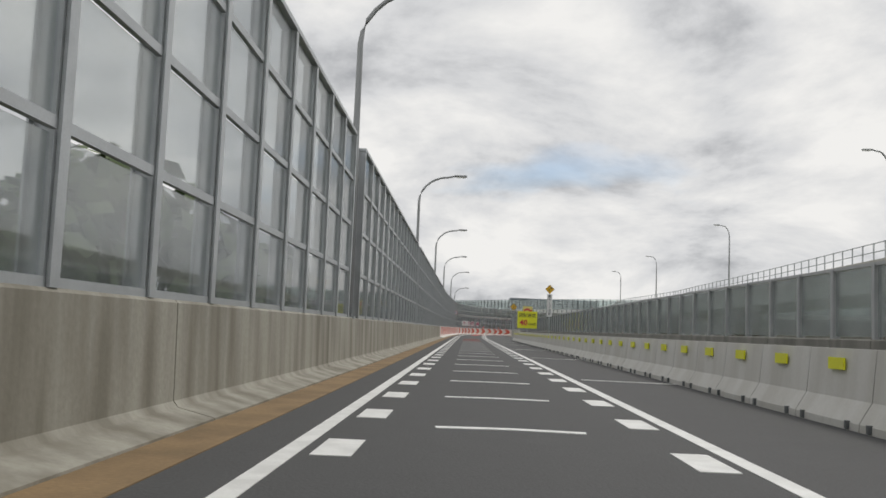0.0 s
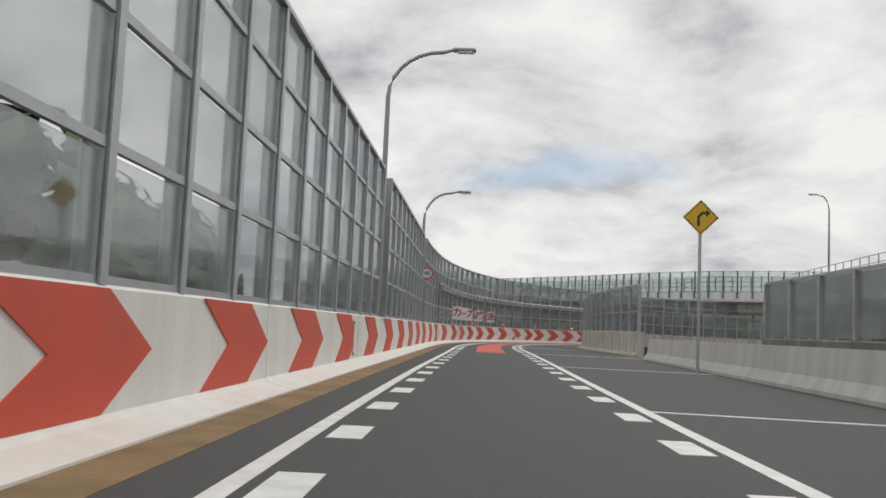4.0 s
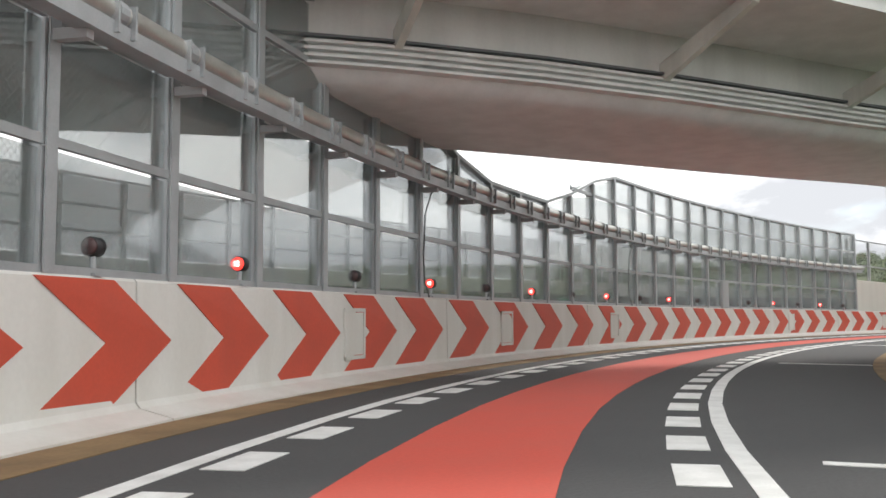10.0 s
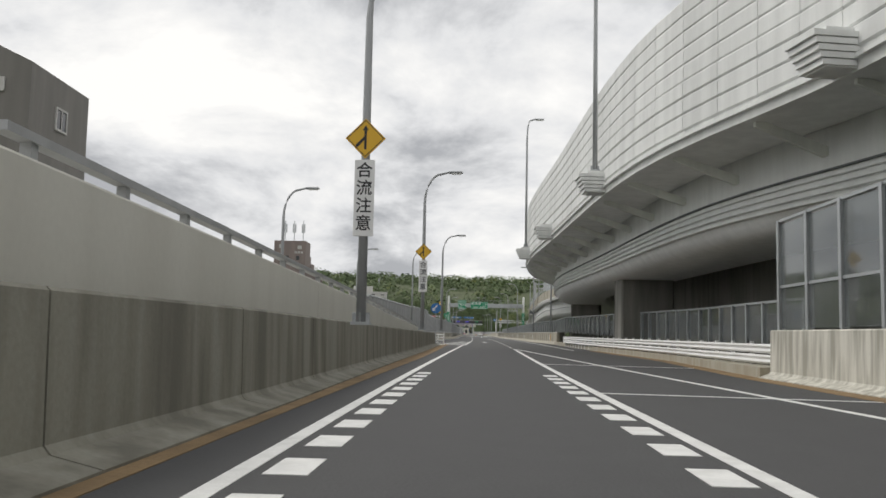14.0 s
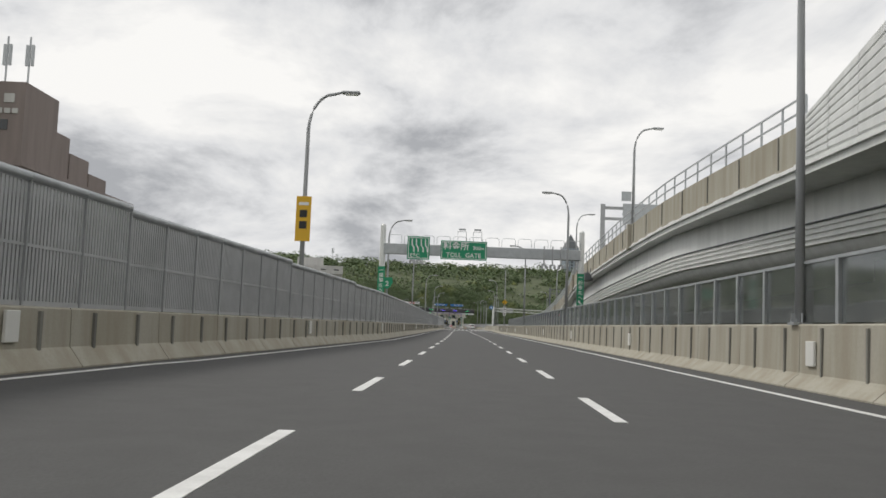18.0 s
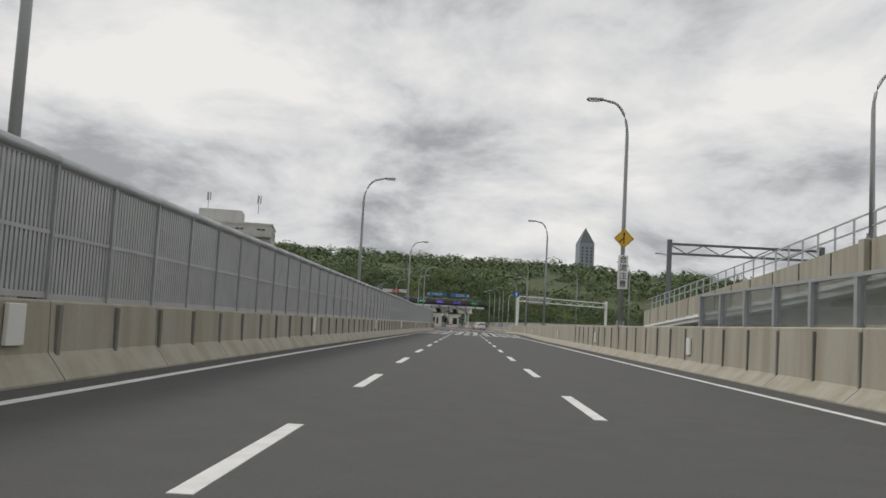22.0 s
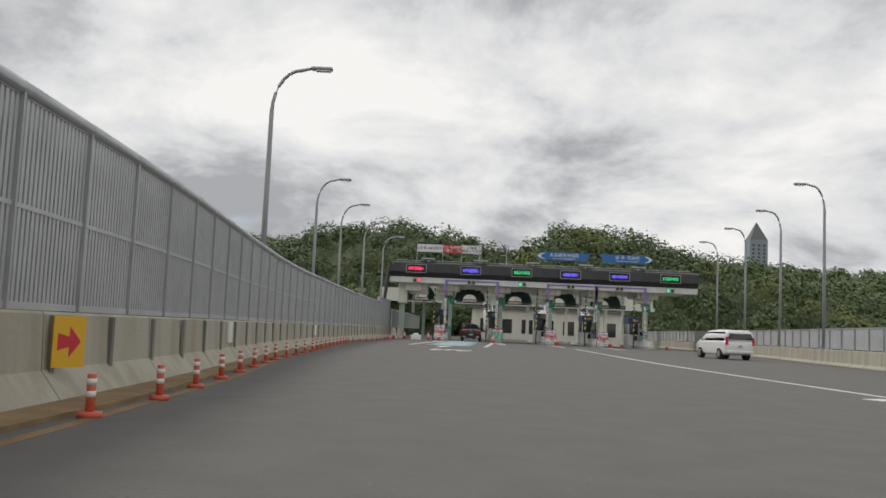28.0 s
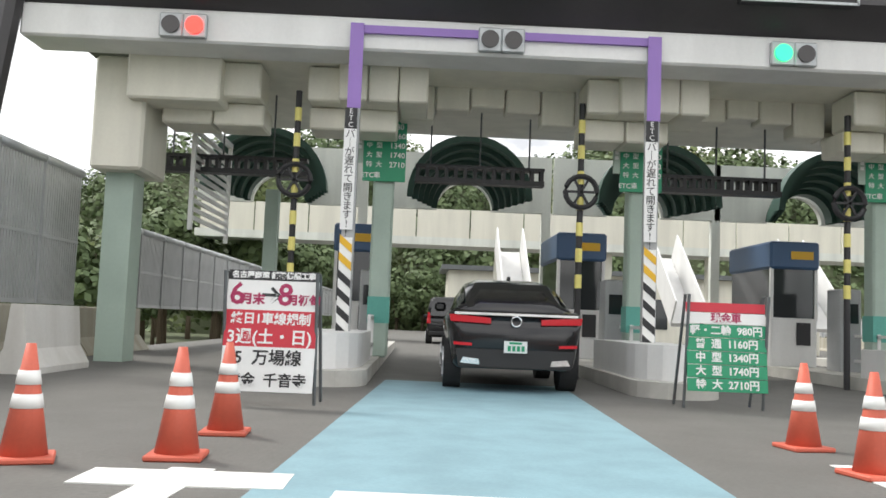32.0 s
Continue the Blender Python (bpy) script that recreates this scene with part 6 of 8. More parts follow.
# lane boards and signals
for k, u in enumerate(LANES):
    ink = (LED_RED, LED_BLUE, LED_GREEN, LED_BLUE, LED_BLUE, LED_GREEN)[k]
    bm = bmesh.new()
    box(bm, (u, -0.62, 6.62), (1.9, 0.3, 0.78), None, 0.02)
    bd = part("lane_board", bm, BLACK, gate, "black display board", pose(0, -0.1, 0))
    bm = bmesh.new()
    for sx, sz, w, h in ((0, 0.38, 1.9, 0.04), (0, -0.38, 1.9, 0.04), (-0.94, 0, 0.04, 0.78), (0.94, 0, 0.04, 0.78)):
        box(bm, (u + sx, -0.79, 6.62 + sz), (w, 0.03, h))
    part("board_frame", bm, GALV, bd)
    rr = random.Random(k)
    bm = bmesh.new()
    x = -0.72
    while x < 0.72:
        w = rr.choice((0.02, 0.03, 0.05))
        h = rr.uniform(0.2, 0.36)
        box(bm, (u + x, -0.80, 6.62 + rr.uniform(-0.02, 0.02)), (w, 0.02, h))
        x += w + rr.choice((0.02, 0.03, 0.04))
    part("display_bars", bm, ink, bd, "glowing display characters, too coarse to read")
    for j, dx in enumerate((-0.19, 0.19)):
        lit = (k == 0 and j == 1) or (k in (2, 5) and j == 0)
        bm = bmesh.new()
        box(bm, (u + dx + 0.1, -0.4, 5.53), (0.38, 0.12, 0.40), None, 0.02)
        sg = part("signal_box", bm, GALV, gate)
        bm = bmesh.new()
        cyl(bm, (u + dx + 0.1, -0.5, 5.53), (u + dx + 0.1, -0.44, 5.53), 0.145, n=20)
        part("signal_lens", bm, (LIT_RED if k == 0 else LIT_GREEN) if lit else DARK_LAMP, sg)
for x in (-2.45, 2.9, 7.6, 12.4, 17):
    bm = bmesh.new()
    box(bm, (x, -0.72, 6.75), (1.6, 0.1, 0.62))
    part("blank_board", bm, FASCIA, gate)
# purple frames
HAZ_B, HAZ_Y = SIGN_BLACK, REFLEX
for ul, ur in ((-2.16, 2.7), (7.47, 12.03), (12.05, 16.65)):
    fr_t = thing("lane_portal", G0 @ pose(ul, -0.35, 0), "purple and grey steel portal round the toll lane", "portal", "lane portals")
    w = ur - ul
    bm = bmesh.new()
    box(bm, (w / 2, -0.02, 5.62), (w, 0.1, 0.13))
    part("cross_bar", bm, PURPLE, fr_t)
    for x in (0, w):
        bm = bmesh.new()
        box(bm, (x, 0, 2.95), (0.2, 0.2, 5.5))
        pl = part("post", bm, GREY_PAINT, fr_t)
        bm = bmesh.new()
        box(bm, (x, -0.105, 5.0), (0.22, 0.02, 1.4))
        part("sleeve", bm, PURPLE, pl)
        bm = bmesh.new()
        box(bm, (x - 0.03, -0.13, 3.3), (0.2, 0.02, 1.95))
        pt = part("plate", bm, SIGN_WHITE, pl)
        bm = bmesh.new()
        box(bm, (x - 0.03, -0.142, 4.12), (0.2, 0.008, 0.34))
        hd = part("plate_head", bm, SIGN_BLACK, pl)
        for q, c in enumerate("ETC"):
            put("lettering", lettering(c, 0.12, SIGN_WHITE), pl, pose(x - 0.03, -0.15, 4.23 - 0.11 * q))
        for q, c in enumerate("バ｜が遅れて開きます!!"):
            put("lettering", lettering(c, 0.16, SIGN_BLACK), pl, pose(x - 0.03, -0.143, 3.86 - 0.145 * q))
        bm = bmesh.new()
        box(bm, (x - 0.02, -0.12, 1.35), (0.2, 0.03, 1.7))
        part("stripe_board", bm, REFLEX, pl)
        for q in range(6):
            part("stripe", shape([(x - 0.12, 0.55 + 0.28 * q + 0.17), (x + 0.08, 0.55 + 0.28 * q), (x + 0.08, 0.55 + 0.28 * q + 0.13), (x - 0.12, 0.55 + 0.28 * q + 0.30)], 0.01, -0.142), SIGN_BLACK if q < 4 else SIGN_YELLOW, pl)
# islands, columns, tariff boards, booths
ROWS = [("軽・二輪", "980"), ("普  通", "1160"), ("中  型", "1340"), ("大  型", "1740"), ("特  大", "2710")]
for k, u in enumerate(ISLES):
    isl = thing("toll_island", G0 @ pose(u, 0, 0), "raised concrete toll island with rounded white nose", "island", "toll islands")
    bm = bmesh.new()
    rows_ = []
    for z in (0.0, 0.22):
        ring = [(-0.62, 14), (-0.62, -2.0)] + [(-0.62 * math.cos(t * math.pi / 8), -2.0 - 0.62 * math.sin(t * math.pi / 8)) for t in range(1, 8)] + [(0.62, -2.0), (0.62, 14)]
        rows_.append([bm.verts.new((x, y, z)) for x, y in ring])
    n = len(rows_[0])
    for q in range(n):
        bm.faces.new((rows_[0][q], rows_[0][(q + 1) % n], rows_[1][(q + 1) % n], rows_[1][q]))
    bm.faces.new(rows_[1])
    bmesh.ops.recalc_face_normals(bm, faces=bm.faces)
    part("kerb", bm, ISLAND, isl)
    bm = bmesh.new()
    ring = [(0.5 * math.cos(math.pi + t * math.pi / 8), -1.3 - 0.9 * math.sin(t * math.pi / 8)) for t in range(9)] + [(0.5, 1.2), (-0.5, 1.2)]
    lo, hi = [bm.verts.new((x, y, 0.2)) for x, y in ring], [bm.verts.new((x, y, 0.72)) for x, y in ring]
    for q in range(len(ring)):
        bm.faces.new((lo[q], lo[(q + 1) % len(ring)], hi[(q + 1) % len(ring)], hi[q]))
    bm.faces.new(hi)
    bmesh.ops.recalc_face_normals(bm, faces=bm.faces)
    part("nose_wall", bm, BAND, isl, "white painted crash wall")
    bm = bmesh.new()
    for z in (0.45, 0.95):
        box(bm, (0.45, 2.4, z), (0.06, 2.4, 0.06))
    for y in (1.3, 2.4, 3.5):
        box(bm, (0.45, y, 0.6), (0.06, 0.06, 0.8))
    part("railing", bm, BAND, isl)
    col = thing("canopy_column", G0 @ pose(u + 0.55, 2.6, 0.2), "pale green steel column carrying the canopy", "column", "canopy columns")
    bm = bmesh.new()
    box(bm, (0, 0, 2.6), (0.4, 0.4, 5.2), None, 0.04)
    part("shaft", bm, PALE_GREEN, col)
    bm = bmesh.new()
    box(bm, (0, 0, 0.9), (0.42, 0.42, 0.5))
    part("collar", bm, mat("teal_collar_paint", (0.10, 0.36, 0.30), 0.5) if k == 0 else bpy.data.materials["teal_collar_paint"], col)
    # boxes above the island
    bx = thing("canopy_box", G0 @ pose(u + 0.55, 1.6, 4.75), "beige panelled box hanging below the canopy", "panel box", "canopy boxes")
    for q in (-1, 0, 1):
        bm = bmesh.new()
        box(bm, (q * 0.53, 0.0, 0.55), (0.51, 1.9, 1.2), None, 0.03)
        part("panel", bm, BEIGE, bx)
    bm = bmesh.new()
    for q in range(7):
        box(bm, (0, 1.2 + 0.5 * q, 0.05 + 0.14 * q), (1.5 - 0.05 * q, 0.55, 0.12))
    part("stepped_shell", bm, BEIGE, bx)
    tb = board("tariff_board", G0 @ pose(u + 0.55, 2.3, 4.15), 0.82, 1.2, GREEN_SIGN, "green tariff board with white prices on a column",
               texts=[(a_, -0.2, 0.46 - 0.185 * q, 0.12, SIGN_WHITE) for q, (a_, b_) in enumerate(ROWS)] + [(b_, 0.24, 0.46 - 0.185 * q, 0.15, SIGN_WHITE) for q, (a_, b_) in enumerate(ROWS)] + [("ETC車", -0.25, -0.49, 0.13, SIGN_WHITE)], group="tariff boards")
    board("cash_plate", G0 @ pose(u + 0.07, 2.29, 4.3), 0.14, 0.82, PALE_GREEN, "narrow pale plate beside a tariff board", group="cash plates", bars=[(0, 0.1 * q - 0.1, 0.07, 0.07, SIGN_WHITE) for q in range(4)])
    # booth
    if k < 5:
        bo = thing("toll_booth", G0 @ pose(u - 0.05, 6.4, 0.2), "toll booth with blue panels and dark windows on an island", "toll booth", "toll booths")
        bm = bmesh.new()
        box(bm, (0, 0, 0.55), (1.05, 2.6, 1.1), None, 0.03)
        part("base", bm, BAND, bo)
        bm = bmesh.new()
        box(bm, (0, 0, 1.65), (1.0, 2.5, 1.1))
        part("window", bm, GLASS_DARK, bo)
        bm = bmesh.new()
        box(bm, (0, 0, 2.5), (1.12, 2.7, 0.62), None, 0.05)
        part("roof", bm, BOOTH_BLUE, bo)
        for x in (-0.5, 0.5):
            bm = bmesh.new()
            box(bm, (x, -1.26, 1.65), (0.07, 0.07, 1.2))
            part("post", bm, BAND, bo)
        bm = bmesh.new()
        box(bm, (0.15, -1.37, 2.5), (0.5, 0.02, 0.18))
        part("notice", bm, SIGN_YELLOW, bo)
        bm = bmesh.new()
        box(bm, (0.2, -1.34, 0.75), (0.3, 0.04, 0.5))
        part("display", bm, BLACK, bo)
        # card machine and post
        mc = thing("ticket_machine", G0 @ pose(u + 0.35, 3.6, 0.2), "grey ticket machine cabinet on an island", "machine", "ticket machines")
        bm = bmesh.new()
        box(bm, (0, 0, 0.85), (0.45, 0.6, 1.7), None, 0.03)
        part("body", bm, GREY_PAINT, mc)
        bm = bmesh.new()
        box(bm, (0.0, -0.31, 1.2), (0.3, 0.02, 0.4))
        part("screen", bm, GLASS_DARK, mc)
    # black and yellow pole with a ring
    pl = thing("bar_gate_pole", G0 @ pose(u - 0.85 + (0.0 if k else -0.1), 1.0, 0.0), "yellow and black banded pole with a dark ring antenna", "pole", "banded poles")
    bm = bmesh.new()
    cyl(bm, (0, 0, 0), (0, 0, 4.9), 0.055, n=10)
    part("pole", bm, SIGN_BLACK, pl)
    for q in range(7):
        bm = bmesh.new()
        cyl(bm, (0, 0, 1.6 + 0.46 * q), (0, 0, 1.84 + 0.46 * q), 0.062, n=10)
        part("yellow_band", bm, SIGN_LIME, pl)
    bm = bmesh.new()
    tube(bm, [(0.28 * math.cos(t * math.tau / 18), -0.08, 3.3 + 0.28 * math.sin(t * math.tau / 18)) for t in range(19)], 0.05, 6)
    for t in range(3):
        box(bm, (0, -0.08, 0), (0.55, 0.04, 0.04), Matrix.Translation((0, 0, 3.3)) @ Matrix.Rotation(t * math.pi / 3, 4, "Y"))
    part("ring", bm, BLACK, pl)
# dark arches over the lanes
for k, u in enumerate(LANES[:5]):
    ar = thing("lane_arch", G0 @ pose(u + 0.1, 7.5, 4.05), "dark green stepped arch ribs below the canopy", "arch", "lane arches")
    for q in range(6):
        r = 1.42 - 0.13 * q
        bm = bmesh.new()
        ring0 = [(r * math.cos(t * math.pi / 16), 0.42 * q, r * math.sin(t * math.pi / 16)) for t in range(17)]
        ring1 = [((r + 0.16) * math.cos(t * math.pi / 16), 0.42 * q, (r + 0.16) * math.sin(t * math.pi / 16)) for t in range(17)]
        A = [bm.verts.new(p) for p in ring0]
        B = [bm.verts.new(p) for p in ring1]
        C = [bm.verts.new((x, y + 0.43, z)) for x, y, z in ring0]
        D = [bm.verts.new((x, y + 0.43, z)) for x, y, z in ring1]
        for t in range(16):
            for P_, Q_ in ((A, B), (C, D), (A, C), (B, D)):
                bm.faces.new((P_[t], P_[t + 1], Q_[t + 1], Q_[t]))
        bmesh.ops.recalc_face_normals(bm, faces=bm.faces)
        part("arch_rib", bm, RIB_GREEN, ar)
    # wall above the smallest arch
    bm = bmesh.new()
    pts = [(2.2, 0.0), (2.2, -3.84), (2.45, -3.84), (2.45, 1.6), (-2.3, 1.6), (-2.3, 0.0), (-0.77, 0.0)] + [(-0.77 * math.cos(t * math.pi / 14), 0.77 * math.sin(t * math.pi / 14)) for t in range(1, 14)] + [(0.77, 0.0)]
    bmf = shape(pts, 0.2, 2.75)
    part("arch_wall", bmf, VIA_GREEN, ar)
    bm.free()
    # hanging dark light bar
    hb = thing("hanging_bar", G0 @ pose(u + 0.05, 3.2, 3.75), "dark grille bar hung on chains over the lane", "light bar", "hanging bars")
    bm = bmesh.new()
    box(bm, (0, 0, 0.0), (2.6 if k else 3.4, 0.3, 0.1))
    box(bm, (0, 0, 0.28), (2.6 if k else 3.4, 0.3, 0.06))
    for q in range(14):
        box(bm, (-1.25 + 2.5 * q / 13, 0, 0.14), (0.07, 0.26, 0.3))
    part("grille", bm, BLACK, hb)
    for x in (-1.0, 0, 1.0):
        bm = bmesh.new()
        cyl(bm, (x, 0, 0.25), (x, 0, 1.62), 0.02, n=6)
        part("hanger", bm, DARK_STEEL, hb)
# stone house at the gate's end with louvred screen
hs = thing("gate_house", G0 @ pose(-6.35, 0, 0), "beige end block of the gate with a white louvred screen", "gate house")
bm = bmesh.new()
box(bm, (0, 1.6, 4.35), (0.9, 1.5, 2.0), None, 0.05)
part("block", bm, BEIGE, hs)
bm = bmesh.new()
box(bm, (-0.05, 1.6, 1.7), (0.5, 0.6, 3.4))
part("pier", bm, PALE_GREEN, hs)
bm = bmesh.new()
box(bm, (1.0, 1.0, 4.95), (1.6, 0.9, 0.8), None, 0.04)
part("soffit_box", bm, BEIGE, hs)
bm = bmesh.new()
for q in range(11):
    box(bm, (0.9 + 0.0, 4.2, 2.75 + 0.17 * q), (0.05, 3.2, 0.08), pose(0, 0, 0, 0, 0, 0))
part("louvre", bm, BAND, hs, "white louvre blades")
bm = bmesh.new()
for y in (2.6, 5.8):
    box(bm, (0.9, y, 3.6), (0.08, 0.1, 2.2))
box(bm, (0.9, 4.2, 4.75), (0.1, 3.3, 0.1))
part("louvre_frame", bm, BAND, hs)
bm = bmesh.new()
box(bm, (1.9, 6.0, 1.9), (0.3, 0.3, 3.8))
part("post", bm, PALE_GREEN, hs)
# footbridge and building behind
fb = thing("footbridge", G0 @ pose(6, 26, 0), "pale panelled footbridge behind the toll gate", "footbridge")
bm = bmesh.new()
box(bm, (0, 0, 4.45), (34, 2.2, 0.35))
part("deck", bm, VIA_GREEN, fb)
for k in range(14):
    bm = bmesh.new()
    box(bm, (-15.6 + 2.4 * k, -1.05, 5.25), (2.34, 0.08, 1.3))
    part("panel", bm, BEIGE, fb)
for x in (-8.6, -3.4, 1.6, 6.4, 11.2, 16):
    bm = bmesh.new()
    box(bm, (x, 0, 2.2), (0.35, 0.6, 4.4))
    part("column", bm, BEIGE, fb)
for x in (-3.5, 2.6, 7.6):
    bm = bmesh.new()
    box(bm, (x, -7, 2.4), (0.9, 4.2, 0.16), pose(0, 0, 0, 0, 0, 0) @ Matrix.Translation((0, -7, 2.4)) @ Matrix.Rotation(math.radians(38), 4, "X") @ Matrix.Translation((0, 7, -2.4)))
    for sx in (-0.5, 0.5):
        box(bm, (x + sx, -7, 3.0), (0.06, 4.4, 1.1), Matrix.Translation((0, -7, 2.4)) @ Matrix.Rotation(math.radians(38), 4, "X") @ Matrix.Translation((0, 7, -2.4)))
    part("stair", bm, BAND, fb, "white enclosed stair down to an island")
ho = thing("service_building", G0 @ pose(6, 48, 0), "beige low service building beyond the gate", "building")
bm = bmesh.new()
box(bm, (6, 0, 2.2), (22, 6, 4.4))
part("wall", bm, BEIGE, ho)
bm = bmesh.new()
box(bm, (6, -0.3, 4.5), (23, 7, 0.3))
part("roof", bm, DARK_STEEL, ho)
for k in range(7):
    bm = bmesh.new()
    box(bm, (-3 + 3 * k, -3.02, 1.9), (1.6, 0.1, 2.0))
    part("window", bm, GLASS_DARK, ho)
# roof banner and leaf-shaped signs
bn = thing("roof_banner", G0 @ pose(-2.4, 4.0, 7.3), "white and red roadworks banner on posts above the canopy", "banner")
for x0, x1, m_, t in ((-2.9, -0.35, SIGN_WHITE, "6月末→8月初旬"), (-0.33, 1.55, SIGN_RED, "終日1車線規制\n3週(土・日)"), (1.6, 3.5, SIGN_WHITE, "万場線\n黄金→千音寺")):
    bm = bmesh.new()
    box(bm, ((x0 + x1) / 2, 0, 1.75), (x1 - x0, 0.03, 0.8))
    pn = part("cloth", bm, m_, bn)
    put("lettering", lettering(t, 0.33 if "\n" in t else 0.36, SIGN_WHITE if m_ is SIGN_RED else SIGN_BLACK), pn, pose((x0 + x1) / 2, -0.02, 1.73))
bm = bmesh.new()
box(bm, (-1.62, -0.02, 2.2), (2.54, 0.04, 0.14))
part("cloth", bm, SIGN_BLACK, bn)
for x in (-2.9, -0.34, 1.58, 3.5):
    bm = bmesh.new()
    cyl(bm, (x, 0.05, 0), (x, 0.05, 2.3), 0.03, n=8)
    part("post", bm, GALV, bn)
for u, t1, t2 in ((9.3, "名古屋高速道路", "NAGOYA EXPRESSWAY"), (15.6, "高 針  料金所", "TAKABARI  TOLLGATE")):
    lf = thing("leaf_sign", G0 @ pose(u, 4.0, 7.3), "blue leaf-shaped name sign on posts above the canopy", "sign", "leaf signs")
    s_ = 1 if u < 12 else -1
    pts = [(-2.7 * s_, 0.0), (-2.3 * s_, 0.3), (-1.6 * s_, 0.42), (2.7 * s_, 0.40), (2.3 * s_, -0.42), (-1.6 * s_, -0.42), (-2.4 * s_, -0.28)]
    if s_ < 0:
        pts = pts[::-1]
    pn = part("panel", shape([(x, z + 1.45) for x, z in pts], 0.08, 0), SIGN_BLUE, lf)
    put("lettering", lettering(t1, 0.42, SIGN_WHITE), pn, pose(0.1, -0.005, 1.55))
    put("lettering", lettering(t2, 0.22, SIGN_WHITE), pn, pose(0.1, -0.005, 1.21))
    part("emblem", shape([(s_ * x, z + 1.45) for x, z in ((-2.6, 0.0), (-2.2, 0.26), (-1.75, 0.3), (-2.2, 0.1), (-2.2, -0.1), (-1.75, -0.3), (-2.2, -0.24))], 0.008, -0.006), SIGN_WHITE, pn)
    for x in (-1.9, 0, 1.9):
        bm = bmesh.new()
        cyl(bm, (x, 0.12, 0), (x, 0.12, 1.7), 0.05, n=8)
        part("post", bm, DARK_STEEL, lf)
for u in (3.6, 1.9):
    am = thing("roof_mast", G0 @ pose(u if u > 3 else 0.9, 3.0, 7.3), "thin grey antenna mast on the canopy roof", "mast", "roof masts")
    bm = bmesh.new()
    cyl(bm, (0, 0, 0), (0, 0, 2.2), 0.04, n=8)
    box(bm, (0.1, 0, 2.1), (0.3, 0.12, 0.12))
    box(bm, (-0.3, 0, 1.2), (0.6, 0.05, 0.05))
    part("mast", bm, GALV, am)
rl = thing("roof_frame", G0 @ pose(7, -0.1, 7.3), "low steel frame along the canopy roof", "frame")
for k in range(5):
    bm = bmesh.new()
    box(bm, (-11 + 5 * k, 0, 0.35), (1.3, 0.5, 0.12))
    box(bm, (-11 + 5 * k, 0, 0.15), (0.1, 0.1, 0.3))
    part("floodlight", bm, GALV, rl)

# A-boards
def a_board(m, kind):
    if kind == "price":
        top = thing("price_board", m, "green and red price A-board standing on the road", "sign board", "A-boards")
        rows_ = [(0.50, 0.12, SIGN_RED, ""), (0.36, 0.14, SIGN_WHITE, "現金車")] + [(0.2 - 0.17 * q, 0.16, GREEN_SIGN, "%s  %s円" % r) for q, r in enumerate(ROWS)]
    else:
        top = thing("works_board", m, "roadworks A-board with black, white and red panels", "sign board", "A-boards")
        rows_ = [(0.62, 0.11, SIGN_BLACK, "名古屋高速 舗装修繕工事"), (0.40, 0.33, SIGN_WHITE, ""), (0.135, 0.20, SIGN_RED, "終日1車線規制"), (-0.065, 0.20, SIGN_RED, "3週(土・日)"), (-0.29, 0.25, SIGN_WHITE, "5  万場線"), (-0.53, 0.23, SIGN_WHITE, "黄金  千音寺")]
    for z, h, m_, t in rows_:
        bm = bmesh.new()
        box(bm, (0, 0, z), (1.0, 0.03, h))
        pn = part("panel", bm, m_, top, m=pose(0, 0, 0.8, -8))
        if t:
            ink = SIGN_WHITE if m_ in (SIGN_RED, SIGN_BLACK, GREEN_SIGN) else (CRIMSON if t[0] == "6" or t == "現金車" else SIGN_BLACK)
            sz = {"名": 0.082, "6": 0.15, "終": 0.135, "3": 0.18, "5": 0.18, "黄": 0.155, "現": 0.13}.get(t[0], 0.13)
            put("lettering", lettering(t, sz, ink, 0.0035), pn, pose(0, -0.017, z))
        elif m_ == SIGN_WHITE:
            for x, c, s_ in ((-0.39, "6", 0.34), (-0.215, "月末", 0.13), (-0.02, "→", 0.26), (0.14, "8", 0.34), (0.345, "月初旬", 0.12)):
                put("lettering", lettering(c, s_, SIGN_BLACK if c == "→" else CRIMSON, 0.006), pn, pose(x, -0.017, z if len(c) == 1 else z - 0.05))
    bm = bmesh.new()
    for x in (-0.5, 0.5):
        tube(bm, [(x, 0.1, 0.02), (x, 0.0, 0.8), (x, -0.08, 1.45), (x, 0.1, 1.45), (x, 0.6, 0.02)], 0.02, 6)
    part("stand", bm, DARK_STEEL, top)


for kind, a, y in (("works", 565.7, 164.4), ("price", 567.1, 158.9), ("works", 566.5, 153.9), ("works", 566.5, 149.0)):
    a_board(pose(a, y, 0, 0, 0, -92), kind)

# cones and kerb posts
def cone_set(h):
    bm = bmesh.new()
    cyl(bm, (0, 0, 0.04), (0, 0, h), 0.15, 0.03, 14)
    body = mesh_of(bm, CONE_RED, True, "cone")
    bm = bmesh.new()
    box(bm, (0, 0, 0.02), (0.38, 0.38, 0.04), None, 0.01)
    base = mesh_of(bm, CONE_RED, name="base")
    bands = []
    for z in (0.45, 0.65):
        bm = bmesh.new()
        r0, r1 = 0.15 - 0.12 * (z * h - 0.04) / h + 0.004, 0.15 - 0.12 * (z * h + 0.06) / h + 0.004
        cyl(bm, (0, 0, z * h), (0, 0, z * h + 0.09), r0, r1, 14)
        bands.append(mesh_of(bm, REFLEX, True, "band"))
    return body, base, bands


